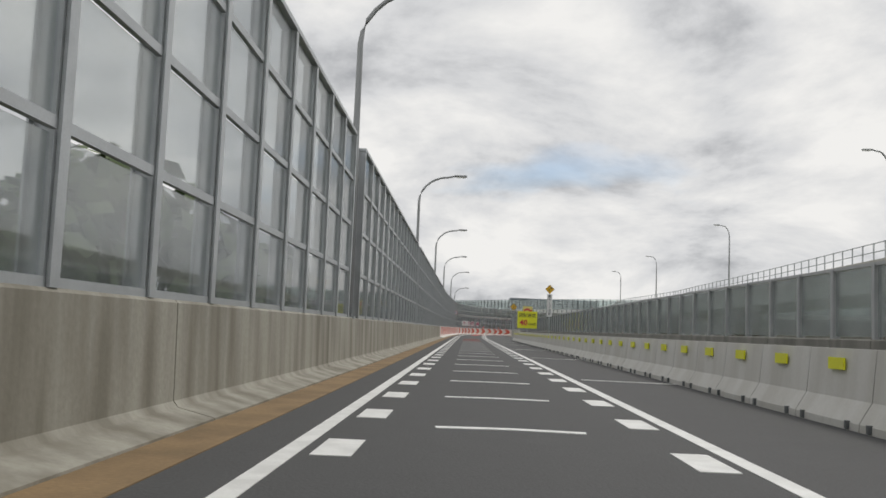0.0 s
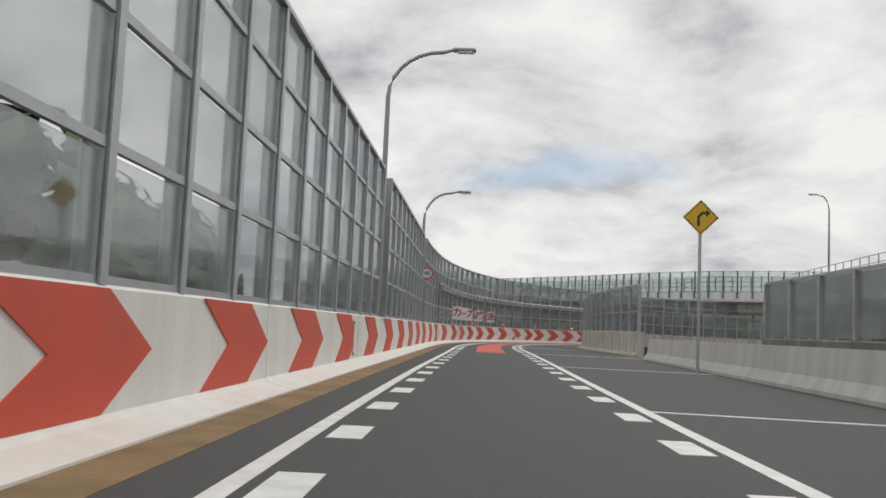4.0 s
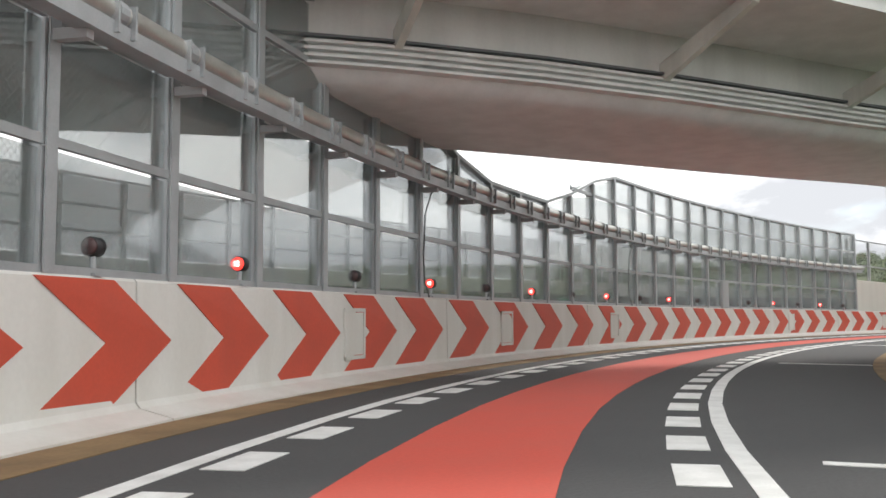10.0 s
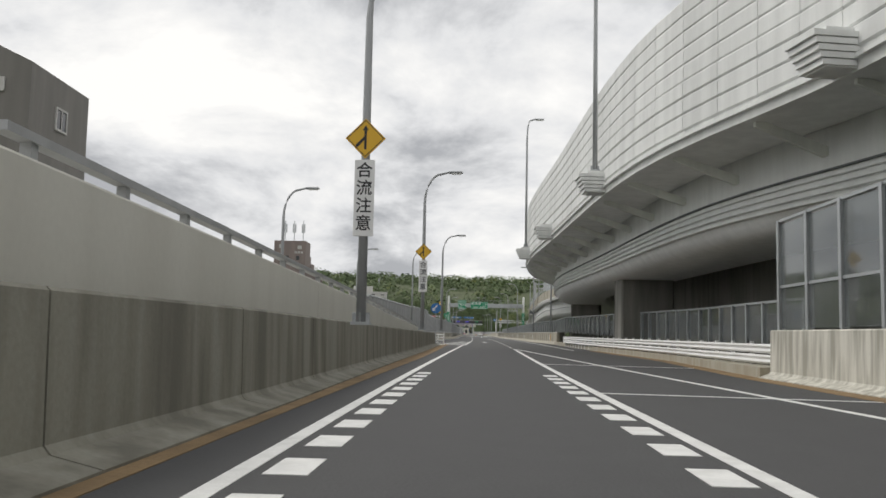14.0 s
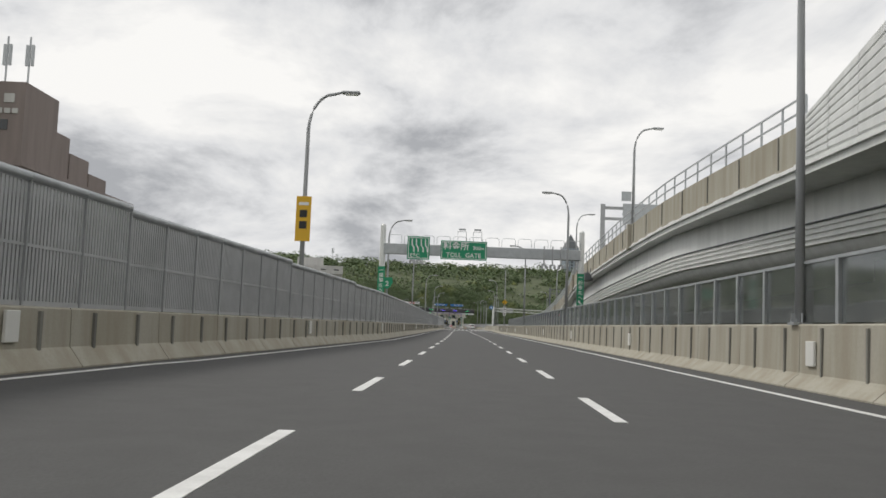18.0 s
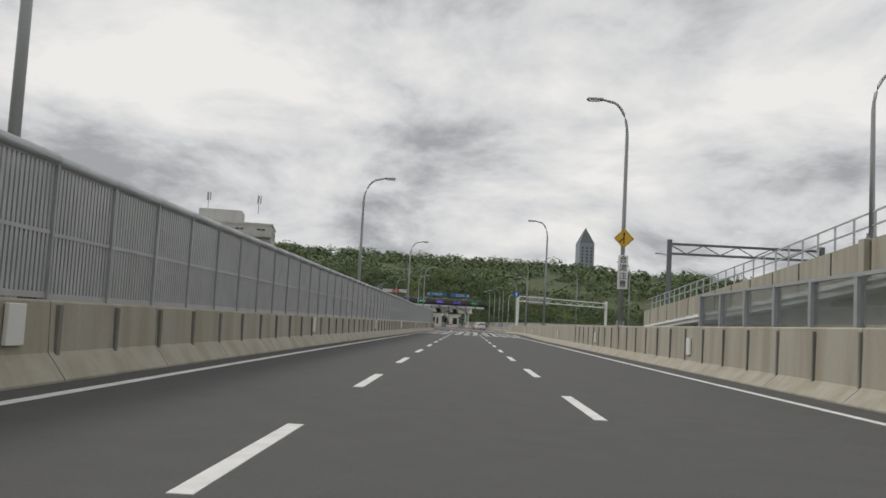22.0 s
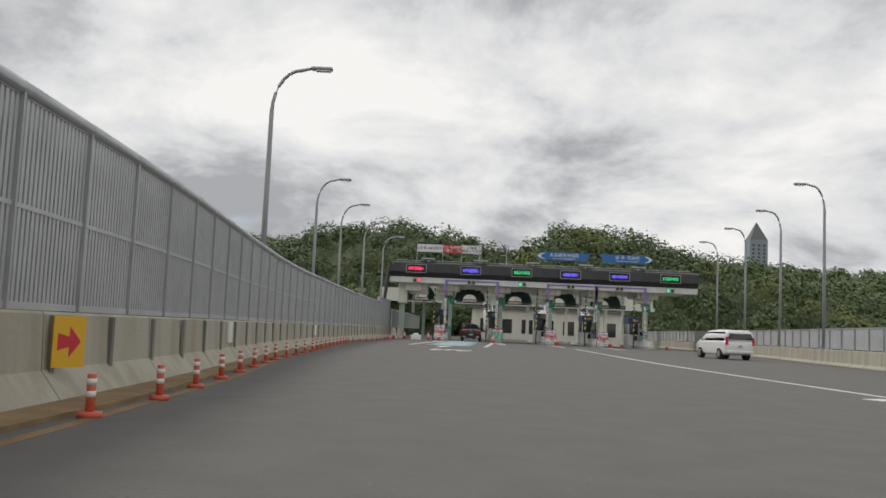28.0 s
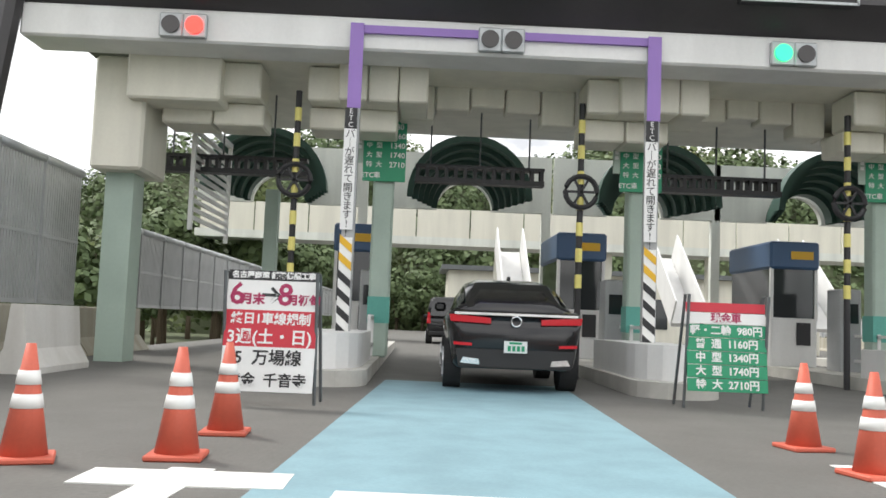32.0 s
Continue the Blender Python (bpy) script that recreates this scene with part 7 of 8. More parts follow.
cn = cone_set(0.75)
for x, y in ((560.5, 168.3), (561.1, 167.4), (561.8, 165.3), (562.1, 164.4), (563.4, 164.35), (563.7, 159.4), (562.3, 159.5), (565.3, 153.5), (567.2, 153.2), (567.9, 147.0), (567.0, 148.2), (568.0, 142.6)):
    top = thing("traffic_cone", pose(x, y, 0, 0, 0, 17 * y), "faded red traffic cone with white reflective bands on the road", "cone", "traffic cones")
    put("base", cn[1], top)
    c_ = put("cone", cn[0], top)
    for b_ in cn[2]:
        put("band", b_, c_)
bm = bmesh.new()
cyl(bm, (0, 0, 0.0), (0, 0, 0.06), 0.12, n=12)
cyl(bm, (0, 0, 0.05), (0, 0, 0.42), 0.045, n=12)
kp = mesh_of(bm, CONE_RED, True, "post")
kb = []
for z in (0.20, 0.32):
    bm = bmesh.new()
    cyl(bm, (0, 0, z), (0, 0, z + 0.06), 0.049, n=12)
    kb.append(mesh_of(bm, REFLEX, True, "band"))
KU = tab((697, -3.5), (717, -3.4), (729.6, -4.15), (737.7, -4.27), (745.4, -4.82), (753.3, -5.46), (760.2, -6.1), (766, -5.65), (772.3, -5.4), (782, -5.5))
for i in range(40):
    a = 699.5 + 2.2 * i if i < 8 else 717 + 2.1 * (i - 8)
    if a > 781:
        break
    top = thing("delineator_post", stand(a, KU(a) - 0.12), "short red and white delineator post along the kerb", "delineator", "delineator posts")
    p_ = put("post", kp, top)
    for b_ in kb:
        put("band", b_, p_)
bm = bmesh.new()
strip(bm, 690, 779, 2.0, lambda a: max(WALL_M(a) + 0.2, KU(max(a, 697)) - 1.2), lambda a: KU(max(a, 697)) - 0.3, -0.02, 0.05)
setting("kerb_strip", bm, GUTTER, "dirt-filled kerb strip between the wall and the posts", "kerb")
wb = thing("white_crate", pose(561.5, 166.4, 0, 0, 0, -86), "white plastic crate with a bag on it, standing on the road", "crate")
bm = bmesh.new()
box(bm, (0, 0, 0.22), (0.9, 0.6, 0.44), None, 0.04)
part("crate", bm, SIGN_WHITE, wb)
bm = bmesh.new()
bmesh.ops.create_icosphere(bm, subdivisions=2, radius=0.2, matrix=Matrix.Translation((0, 0, 0.5)) @ Matrix.Diagonal((1.3, 0.9, 0.6, 1)))
part("bag", bm, SIGN_WHITE, wb, "crumpled white bag", smooth=True)
for x, y in ((-6.5, -6.7), (-6.4, -1.4)):
    jb = thing("barrier_block", G0 @ pose(x, y, 0), "white concrete barrier block beside the gate", "barrier", "gate barrier blocks")
    put("block", block, jb)
# gore nose and signs on the right of the plaza
gn = thing("guard_pipe", stand(698.7, 8.5), "white bent guard pipe at the nose of the plaza", "guard rail")
for z in (0.5, 0.9):
    bm = bmesh.new()
    tube(bm, [(-0.2, 3, z), (-0.25, 0, z), (0.0, -0.7, z), (0.7, -0.8, z), (1.3, -0.4, z), (1.5, 3, z)], 0.06)
    part("pipe", bm, GALV, gn, smooth=True)
for x, y in ((-0.25, 0), (0.7, -0.8), (1.4, 1.5), (-0.2, 2.5)):
    bm = bmesh.new()
    cyl(bm, (x, y, 0), (x, y, 1.0), 0.06)
    part("post", bm, GALV, gn)
ks = thing("keep_sign", stand(700.2, 9.35), "large round blue arrow sign on a grey curved post", "sign")
bm = bmesh.new()
tube(bm, [(0, 0.06, 0), (0, 0.06, 3.0), (0, 0.06, 5.6), (0.1, 0.06, 6.2), (0.4, 0.06, 6.55), (1.3, 0.06, 6.65)], 0.06, 10)
part("post", bm, GALV, ks, smooth=True)
kd = part("disc", shape([(x + 1.3, z + 6.7) for x, z in disc(0.56)], 0.03, -0.02), SIGN_BLUE, ks)
part("figure", shape([(x + 1.3, z + 2.0) for x, z in ((-0.08, 4.35), (0.08, 4.35), (0.08, 4.75), (0.24, 4.72), (0, 5.08), (-0.24, 4.72), (-0.08, 4.75))], 0.008, -0.03), SIGN_WHITE, kd)


def side_gantry(m, w, h, label, panels, paint):
    top = thing("sign_gantry", m, label, "sign gantry")
    for x in (0, w):
        bm = bmesh.new()
        box(bm, (x, 0, h / 2), (0.4, 0.4, h), None, 0.03)
        box(bm, (x, 0, 0.06), (0.8, 0.8, 0.12))
        part("column", bm, paint, top)
    for z in (h - 1.3, h - 0.4):
        bm = bmesh.new()
        box(bm, (w / 2, 0, z), (w, 0.36, 0.2))
        part("chord", bm, paint, top)
    n = int(w / 1.5)
    for k in range(n):
        bm = bmesh.new()
        x0, x1 = w * k / n, w * (k + 1) / n
        tube(bm, [(x0, 0, h - 1.25), (x1, 0, h - 0.45)] if k % 2 else [(x0, 0, h - 0.45), (x1, 0, h - 1.25)], 0.05, 6)
        part("brace", bm, paint, top)
    for x, z, a_, b_ in panels:
        bm = bmesh.new()
        box(bm, (x, 0.35, z), (a_, 0.08, b_))
        for q in (-0.3, 0.3):
            box(bm, (x, 0.28, z + q * b_), (a_, 0.06, 0.06))
        part("sign_back", bm, GREY_PAINT, top)


side_gantry(pose(487.2, 148.6, -0.02, 0, 0, -59), 25.0, 7.3, "white sign gantry across the joining road seen from behind", [(6, 6.4, 5.5, 1.6)], VIA_WHITE)
side_gantry(stand(632, 18.4, -1.6), 14.0, 11.5, "dark steel sign gantry over the joining road", [], DARK_STEEL)

# ---- vehicles ----
CAR_BLACK = mat("black_car_paint", (0.012, 0.012, 0.014), 0.14, 0.2, var=0.03, spec=0.7)
CAR_WHITE = mat("pearl_white_car_paint", (0.78, 0.78, 0.77), 0.2, var=0.02, spec=0.6)
CAR_GLASS = mat("tinted_car_glass", (0.012, 0.013, 0.015), 0.05, var=0.02, spec=0.8)
TYRE = mat("tyre_rubber", (0.025, 0.025, 0.026), 0.85, var=0.1)
RIM = mat("alloy_rim", (0.5, 0.5, 0.51), 0.3, 0.8, var=0.05)
TAIL = mat("red_tail_lamp", (0.42, 0.012, 0.02), 0.15, emit=0.10, var=0.03)
CHROME = mat("chrome_trim", (0.78, 0.78, 0.79), 0.12, 1.0, var=0.03)
TRIM = mat("black_plastic_trim", (0.02, 0.02, 0.021), 0.6, var=0.05)
PLATE = mat("number_plate_white", (0.72, 0.73, 0.72), 0.4, var=0.03)


def loft(rings, close=True):
    bm = bmesh.new()
    vs = [[bm.verts.new(p) for p in r] for r in rings]
    n = len(vs[0])
    for a_, b_ in zip(vs, vs[1:]):
        for k in range(n):
            bm.faces.new((a_[k], a_[(k + 1) % n], b_[(k + 1) % n], b_[k]))
    if close:
        bm.faces.new(vs[0][::-1])
        bm.faces.new(vs[-1])
    bmesh.ops.recalc_face_normals(bm, faces=bm.faces)
    return bm


def section(y, w, zb, zt, r=0.12, tuck=0.9, n=5):
    """Rounded body section: wider at mid height, tucked in at the sill and the shoulder."""
    pts = []
    for cx, cz, a0 in ((w - r, zt - r, 0), (-(w - r), zt - r, 90), (-(w * tuck - r), zb + r, 180), (w * tuck - r, zb + r, 270)):
        for k in range(n):
            t = math.radians(a0 + 90 * k / (n - 1))
            pts.append((cx + r * math.cos(t), y, cz + r * math.sin(t)))
    return pts


def wheel(x, y, r, w, parent, side):
    bm = bmesh.new()
    cyl(bm, (x - w / 2, y, r), (x + w / 2, y, r), r, n=28)
    t = part("tyre", bm, TYRE, parent)
    bm = bmesh.new()
    cyl(bm, (x + side * (w / 2 - 0.02), y, r), (x + side * (w / 2 + 0.01), y, r), r * 0.66, r * 0.6, n=20)
    for k in range(5):
        box(bm, (0, 0, r * 0.33), (0.03, 0.07, r * 0.6), Matrix.Translation((x + side * (w / 2 + 0.01), y, r)) @ Matrix.Rotation(k * math.tau / 5, 4, "X"))
    part("rim", bm, RIM, t)


def car(name, m, label, L, W, belt, H, paint, body, cabin, r_w=0.34, category="car", coupe=False):
    """body: (y, half width, bottom, top); cabin: (y, half width low, half width high, top). y 0 at the tail."""
    top = thing(name, m, label, category)
    bm = loft([section(y, w, zb, zt) for y, w, zb, zt in body])
    part("body", bm, paint, top, smooth=True)
    rings = []
    for y, wl, wh, zt in cabin:
        zt = max(zt, belt + 0.02)
        rings.append([(wl, y, belt - 0.05), ((wl + wh) / 2 + 0.03, y, belt + (zt - belt) * 0.5), (wh, y, zt - 0.07 * min(1, (zt - belt) * 4)), (wh * 0.7, y, zt), (-wh * 0.7, y, zt), (-wh, y, zt - 0.07 * min(1, (zt - belt) * 4)), (-(wl + wh) / 2 - 0.03, y, belt + (zt - belt) * 0.5), (-wl, y, belt - 0.05)])
    bm = loft(rings)
    part("cabin", bm, paint, top, smooth=True)
    # glass: sides and rear, slightly proud
    for sgn in (-1, 1):
        bm = bmesh.new()
        lo, hi = [], []
        for y, wl, wh, zt in cabin[1:-1]:
            k = max(zt - belt, 0.05)
            lo.append(bm.verts.new((sgn * (wl + 0.012), y, belt + 0.03)))
            hi.append(bm.verts.new((sgn * (wh + 0.035), y, belt + k * 0.80)))
        for q in range(len(lo) - 1):
            bm.faces.new((lo[q], lo[q + 1], hi[q + 1], hi[q]))
        r = bmesh.ops.solidify(bm, geom=bm.faces[:], thickness=0.01)
        part("side_window", bm, CAR_GLASS, top)
    for sgn in (-1, 1):
        for y in (L * 0.2, L * 0.8):
            wheel(sgn * (W / 2 - 0.13), y, r_w, 0.26, top, sgn)
    for sgn in (-1, 1):
        bm = bmesh.new()
        box(bm, (sgn * (W / 2 + 0.06), L * 0.63, belt + 0.12), (0.2, 0.12, 0.16), None, 0.04)
        part("mirror", bm, paint, top)
    return top


def quad_panel(name, pts, material, parent, d=0.02, label=""):
    bm = bmesh.new()
    f = bm.faces.new([bm.verts.new(p) for p in pts])
    r = bmesh.ops.extrude_face_region(bm, geom=[f])
    bmesh.ops.translate(bm, vec=(0, d, 0), verts=[v for v in r["geom"] if isinstance(v, bmesh.types.BMVert)])
    bmesh.ops.recalc_face_normals(bm, faces=bm.faces)
    return part(name, bm, material, parent, label)


def number_plate(parent, z, y, w=0.33):
    bm = bmesh.new()
    box(bm, (0, y, z), (w, 0.015, w / 2))
    p_ = part("number_plate", bm, PLATE, parent, "white number plate with blank green bars")
    bm = bmesh.new()
    for k in range(4):
        box(bm, (-0.09 + 0.065 * k, y - 0.01, z - 0.02), (0.045, 0.006, 0.075))
    box(bm, (0, y - 0.01, z + 0.055), (0.18, 0.006, 0.03))
    part("bars", bm, GREEN_SIGN, p_)


suv = car("suv", pose(568.6, 161.4, 0, 0, 0, -91), "black coupe-style SUV with a silver tail strip in the toll lane", 4.95, 2.0, 1.12, 1.70, CAR_BLACK,
          [(0.0, 0.80, 0.62, 0.95), (0.06, 0.93, 0.42, 1.10), (0.25, 0.98, 0.33, 1.18), (0.9, 1.0, 0.30, 1.15), (2.2, 1.0, 0.29, 1.12), (3.4, 1.0, 0.29, 1.10), (4.2, 0.97, 0.30, 1.05), (4.75, 0.88, 0.34, 0.92), (4.95, 0.72, 0.42, 0.78)],
          [(0.22, 0.84, 0.70, 1.19), (0.55, 0.88, 0.70, 1.36), (1.1, 0.90, 0.68, 1.58), (1.9, 0.91, 0.67, 1.69), (2.6, 0.91, 0.67, 1.70), (3.2, 0.90, 0.66, 1.58), (3.9, 0.86, 0.64, 1.13)], r_w=0.37)
quad_panel("rear_window", [(-0.70, 0.33, 1.21), (0.70, 0.33, 1.21), (0.56, 1.12, 1.60), (-0.56, 1.12, 1.60)], CAR_GLASS, suv, -0.02)
quad_panel("trim_strip", [(-0.88, -0.03, 1.10), (0.88, -0.03, 1.10), (0.88, -0.03, 1.135), (-0.88, -0.03, 1.135)], CHROME, suv, 0.1, "silver strip across the tail")
for sgn in (-1, 1):
    quad_panel("tail_lamp", [(sgn * 0.36, -0.04, 0.98), (sgn * 0.93, -0.0, 1.0), (sgn * 0.95, 0.0, 1.10), (sgn * 0.36, -0.04, 1.06)], TAIL, suv, 0.12, "red tail lamp")
    quad_panel("exhaust_trim", [(sgn * 0.50, -0.04, 0.40), (sgn * 0.78, -0.04, 0.42), (sgn * 0.74, -0.04, 0.50), (sgn * 0.52, -0.04, 0.48)], CHROME, suv, 0.1, "chrome exhaust surround")
    quad_panel("reflector", [(sgn * 0.62, -0.02, 0.66), (sgn * 0.88, 0.0, 0.67), (sgn * 0.88, 0.0, 0.71), (sgn * 0.62, -0.02, 0.70)], TAIL, suv, 0.06)
quad_panel("bumper_insert", [(-0.80, -0.015, 0.36), (0.80, -0.015, 0.36), (0.84, -0.015, 0.62), (-0.84, -0.015, 0.62)], TRIM, suv, 0.1)
bm = bmesh.new()
tube(bm, [(0.07 * math.cos(t * math.tau / 20), -0.06, 1.02 + 0.07 * math.sin(t * math.tau / 20)) for t in range(21)], 0.01, 6)
part("badge", bm, CHROME, suv, "round chrome badge")
number_plate(suv, 0.66, -0.05)
bm = bmesh.new()
box(bm, (0, 1.55, 1.70), (0.05, 0.18, 0.07), None, 0.01)
part("roof_fin", bm, CAR_BLACK, suv)


def van(m, label, paint, L=4.9, W=1.85, H=1.95, name="van"):
    top = car(name, m, label, L, W, 1.05, H, paint,
              [(0.0, W / 2 - 0.08, 0.5, 1.0), (0.08, W / 2 - 0.02, 0.36, 1.12), (0.5, W / 2, 0.28, 1.12), (L * 0.5, W / 2, 0.27, 1.1), (L * 0.82, W / 2, 0.28, 1.05), (L * 0.95, W / 2 - 0.06, 0.32, 0.95), (L, W / 2 - 0.2, 0.42, 0.8)],
              [(0.06, W / 2 - 0.06, W / 2 - 0.16, H - 0.12), (0.25, W / 2 - 0.05, W / 2 - 0.16, H - 0.02), (L * 0.35, W / 2 - 0.05, W / 2 - 0.16, H), (L * 0.62, W / 2 - 0.05, W / 2 - 0.17, H - 0.05), (L * 0.78, W / 2 - 0.07, W / 2 - 0.2, 1.35), (L * 0.88, W / 2 - 0.1, W / 2 - 0.25, 1.08)], r_w=0.32, category="van")
    w = W / 2
    quad_panel("rear_window", [(-w + 0.16, 0.03, 1.18), (w - 0.16, 0.03, 1.18), (w - 0.26, 0.05, H - 0.22), (-w + 0.26, 0.05, H - 0.22)], CAR_GLASS, top, -0.03)
    for sgn in (-1, 1):
        quad_panel("tail_lamp", [(sgn * (w - 0.20), -0.02, 0.86), (sgn * (w - 0.03), 0.0, 0.86), (sgn * (w - 0.06), 0.02, 1.32), (sgn * (w - 0.16), -0.0, 1.32)], TAIL, top, 0.1, "red tail lamp")
    number_plate(top, 0.78, -0.02)
    bm = bmesh.new()
    box(bm, (0, -0.01, 0.46), (W - 0.3, 0.1, 0.16), None, 0.03)
    part("bumper", bm, TRIM if paint is CAR_BLACK else paint, top)
    return top


van(stand(757, 17.0, 0, 8), "pearl white people carrier crossing the plaza", CAR_WHITE, 4.8, 1.82, 1.75)
van(stand(815, 0.4), "dark delivery van beyond the toll lane", CAR_BLACK, 4.8, 1.8, 2.0)
van(stand(842, 5.2), "white delivery van beyond the toll gate", CAR_WHITE, 4.8, 1.8, 2.0)

# ---- buildings ----
BLD_GREY = mat("grey_stone_cladding", (0.20, 0.19, 0.175), 0.8, var=0.1, scale=2, stain=0.25, streak=True)
BLD_PINK = mat("pinkish_brown_tile", (0.25, 0.205, 0.19), 0.75, var=0.08, scale=2, stain=0.25, streak=True)
BLD_WHITE = mat("off_white_render", (0.55, 0.54, 0.52), 0.75, var=0.05, scale=2, stain=0.25, streak=True)
BLD_BLUE = mat("grey_blue_metal_cladding", (0.24, 0.28, 0.32), 0.6, var=0.06, scale=2)


def house(name, m, label, w, d, z0, z1, paint, storeys, cols, gable=False, setbacks=(), balconies=False, antennas=0, roof_mat=DARK_STEEL):
    top = thing(name, m, label, "building")
    bm = bmesh.new()
    box(bm, (0, 0, (z0 + z1) / 2), (w, d, z1 - z0))
    if gable:
        vs = [bm.verts.new(p) for p in ((-w / 2, -d / 2, z1), (w / 2, -d / 2, z1), (0, -d / 2, z1 + 1.6), (-w / 2, d / 2, z1), (w / 2, d / 2, z1), (0, d / 2, z1 + 1.6))]
        for q in ((0, 1, 2), (5, 4, 3), (0, 2, 5, 3), (1, 4, 5, 2)):
            bm.faces.new([vs[k] for k in q])
    wl_ = part("wall", bm, paint, top)
    for x, y, ww, dd, h in setbacks:
        bm = bmesh.new()
        box(bm, (x, y, z1 + h / 2), (ww, dd, h))
        part("upper_block", bm, paint, top)
    bm = bmesh.new()
    for sx, sy, a_, b_ in ((0, -1, w + 0.3, 0.25), (0, 1, w + 0.3, 0.25), (-1, 0, 0.25, d + 0.3), (1, 0, 0.25, d + 0.3)):
        box(bm, (sx * w / 2, sy * d / 2, z1 + 0.12), (a_, b_, 0.4))
    if not gable:
        part("roof_edge", bm, paint, top)
    else:
        bm.free()
    sh_ = (z1 - z0) / storeys
    wbm = bmesh.new()
    box(wbm, (0, 0, 0), (1.5, 0.12, 1.3))
    wm = mesh_of(wbm, CAR_GLASS, name="pane")
    fbm = bmesh.new()
    for sx, sz, a_, b_ in ((0, 0.72, 1.75, 0.14), (0, -0.72, 1.75, 0.14), (-0.82, 0, 0.12, 1.5), (0.82, 0, 0.12, 1.5), (0, 0, 0.07, 1.4)):
        box(fbm, (sx, -0.04, sz), (a_, 0.16, b_))
    fm = mesh_of(fbm, BLD_WHITE, name="frame")
    bb = bmesh.new()
    box(bb, (0, -0.7, -0.9), (w / cols * 0.94, 1.4, 0.15))
    box(bb, (0, -1.35, -0.35), (w / cols * 0.94, 0.1, 1.1))
    bme = mesh_of(bb, paint, name="balcony")
    for i in range(storeys):
        z = z0 + sh_ * (i + 0.55)
        if z < 0.5:
            continue
        for face in range(2):
            n = cols if face % 2 == 0 else max(1, int(cols * d / w))
            span = w if face % 2 == 0 else d
            off = (d if face % 2 == 0 else w) / 2
            for k in range(n):
                m2 = pose(0, 0, 0, 0, 0, 90 * face) @ pose((k + 0.5) * span / n - span / 2, -off, z)
                wn_ = put("window", wm, top, m2)
                put("frame", fm, wn_)
                if balconies and face == 0:
                    put("balcony", bme, top, m2)
    for k in range(antennas):
        bm = bmesh.new()
        x = -w * 0.3 + w * 0.6 * k / max(1, antennas - 1)
        zt = z1 + max([h for *_, h in setbacks] or [0])
        cyl(bm, (x, 0, zt), (x, 0, zt + 3.6), 0.06, n=8)
        for q in range(3):
            box(bm, (x + 0.35 * math.cos(q * 2.1), 0.35 * math.sin(q * 2.1), zt + 2.8), (0.22, 0.14, 1.6))
        part("antenna", bm, GALV, top)
    return top


hb_ = house("office_tower", pose(174.9, 245.7, 0, 0, 0, -98), "grey clad office tower with a pitched top and plain sign shapes", 6.8, 9, -7, 17.4, BLD_GREY, 4, 1, gable=True)
for x, w_ in ((-1.2, 2.2), (1.6, 1.0)):
    bm = bmesh.new()
    box(bm, (x - 0.3, -4.58, 15.9), (w_, 0.12, 0.9))
    part("sign_shape", bm, BLD_WHITE, hb_)
tw3 = house("apartment_tower", pose(302.3, 228.6, -1.5, 0, 0, -98.3), "pinkish brown apartment block with antennas and stepped roof", 6.2, 25, -7, 13.5, BLD_PINK, 7, 3, setbacks=((0, -9.5, 6.2, 6, 6.5), (0, -4.8, 5.6, 3.4, 4.0), (0, -1.0, 5.8, 4.2, 2.7), (0, 3.2, 6.0, 4.2, 1.6)), balconies=True, antennas=0)
for x, z, w_, h_ in ((-1.7, 18.9, 0.8, 0.7), (1.9, 18.7, 0.8, 0.7), (1.2, 17.7, 0.45, 0.4), (1.8, 17.7, 0.45, 0.4), (2.4, 17.7, 0.45, 0.4)):
    bm = bmesh.new()
    box(bm, (x, -12.54, z), (w_, 0.08, h_))
    part("sign_shape", bm, BLD_WHITE, tw3)
for x in (-0.5, 1.6):
    bm = bmesh.new()
    box(bm, (x, -12.53, 16.6), (0.6, 0.06, 0.8))
    part("window", bm, GLASS_DARK, tw3)
mast3 = thing("antenna_mast", pose(291.9, 229.9, 18.5, 0, 0, -98.3), "three white cell antennas on the roof block", "antenna")
for x in (-1.6, 0.2, 2.0):
    bm = bmesh.new()
    cyl(bm, (x, 0, 0), (x, 0, 4.2), 0.08, n=8)
    box(bm, (x + 0.25, 0, 2.7), (0.2, 0.2, 1.7))
    box(bm, (x - 0.25, 0.1, 2.7), (0.2, 0.2, 1.7))
    part("antenna", bm, GALV, mast3)
house("apartment_block", pose(500.6, 203, 0, 0, 0, -90), "off-white apartment block with rounded balconies", 16, 13, -7, 17.6, BLD_WHITE, 8, 4, setbacks=((-2, 0, 8, 7, 2.8),), balconies=True, antennas=2)
house("warehouse", pose(34, 470, 0), "long grey low warehouse far beyond the bend", 44, 30, -7, 17.5, BLD_BLUE, 4, 8)
house("apartment_tower", pose(-33, 330, 0), "brown apartment tower far behind the barrier", 12, 12, -7, 22, BLD_PINK, 9, 3, balconies=True)
for k, (x, y, h) in enumerate(((-20, 70, 3.5), (-24, 96, 4.0), (-18, 128, 3.0))):
    house("house", pose(x - 6, y, 0, 0, 0, 12 * k), "low house roof seen behind the barrier", 9, 8, -7, h - 2.5, BLD_WHITE, 2, 3, gable=True)
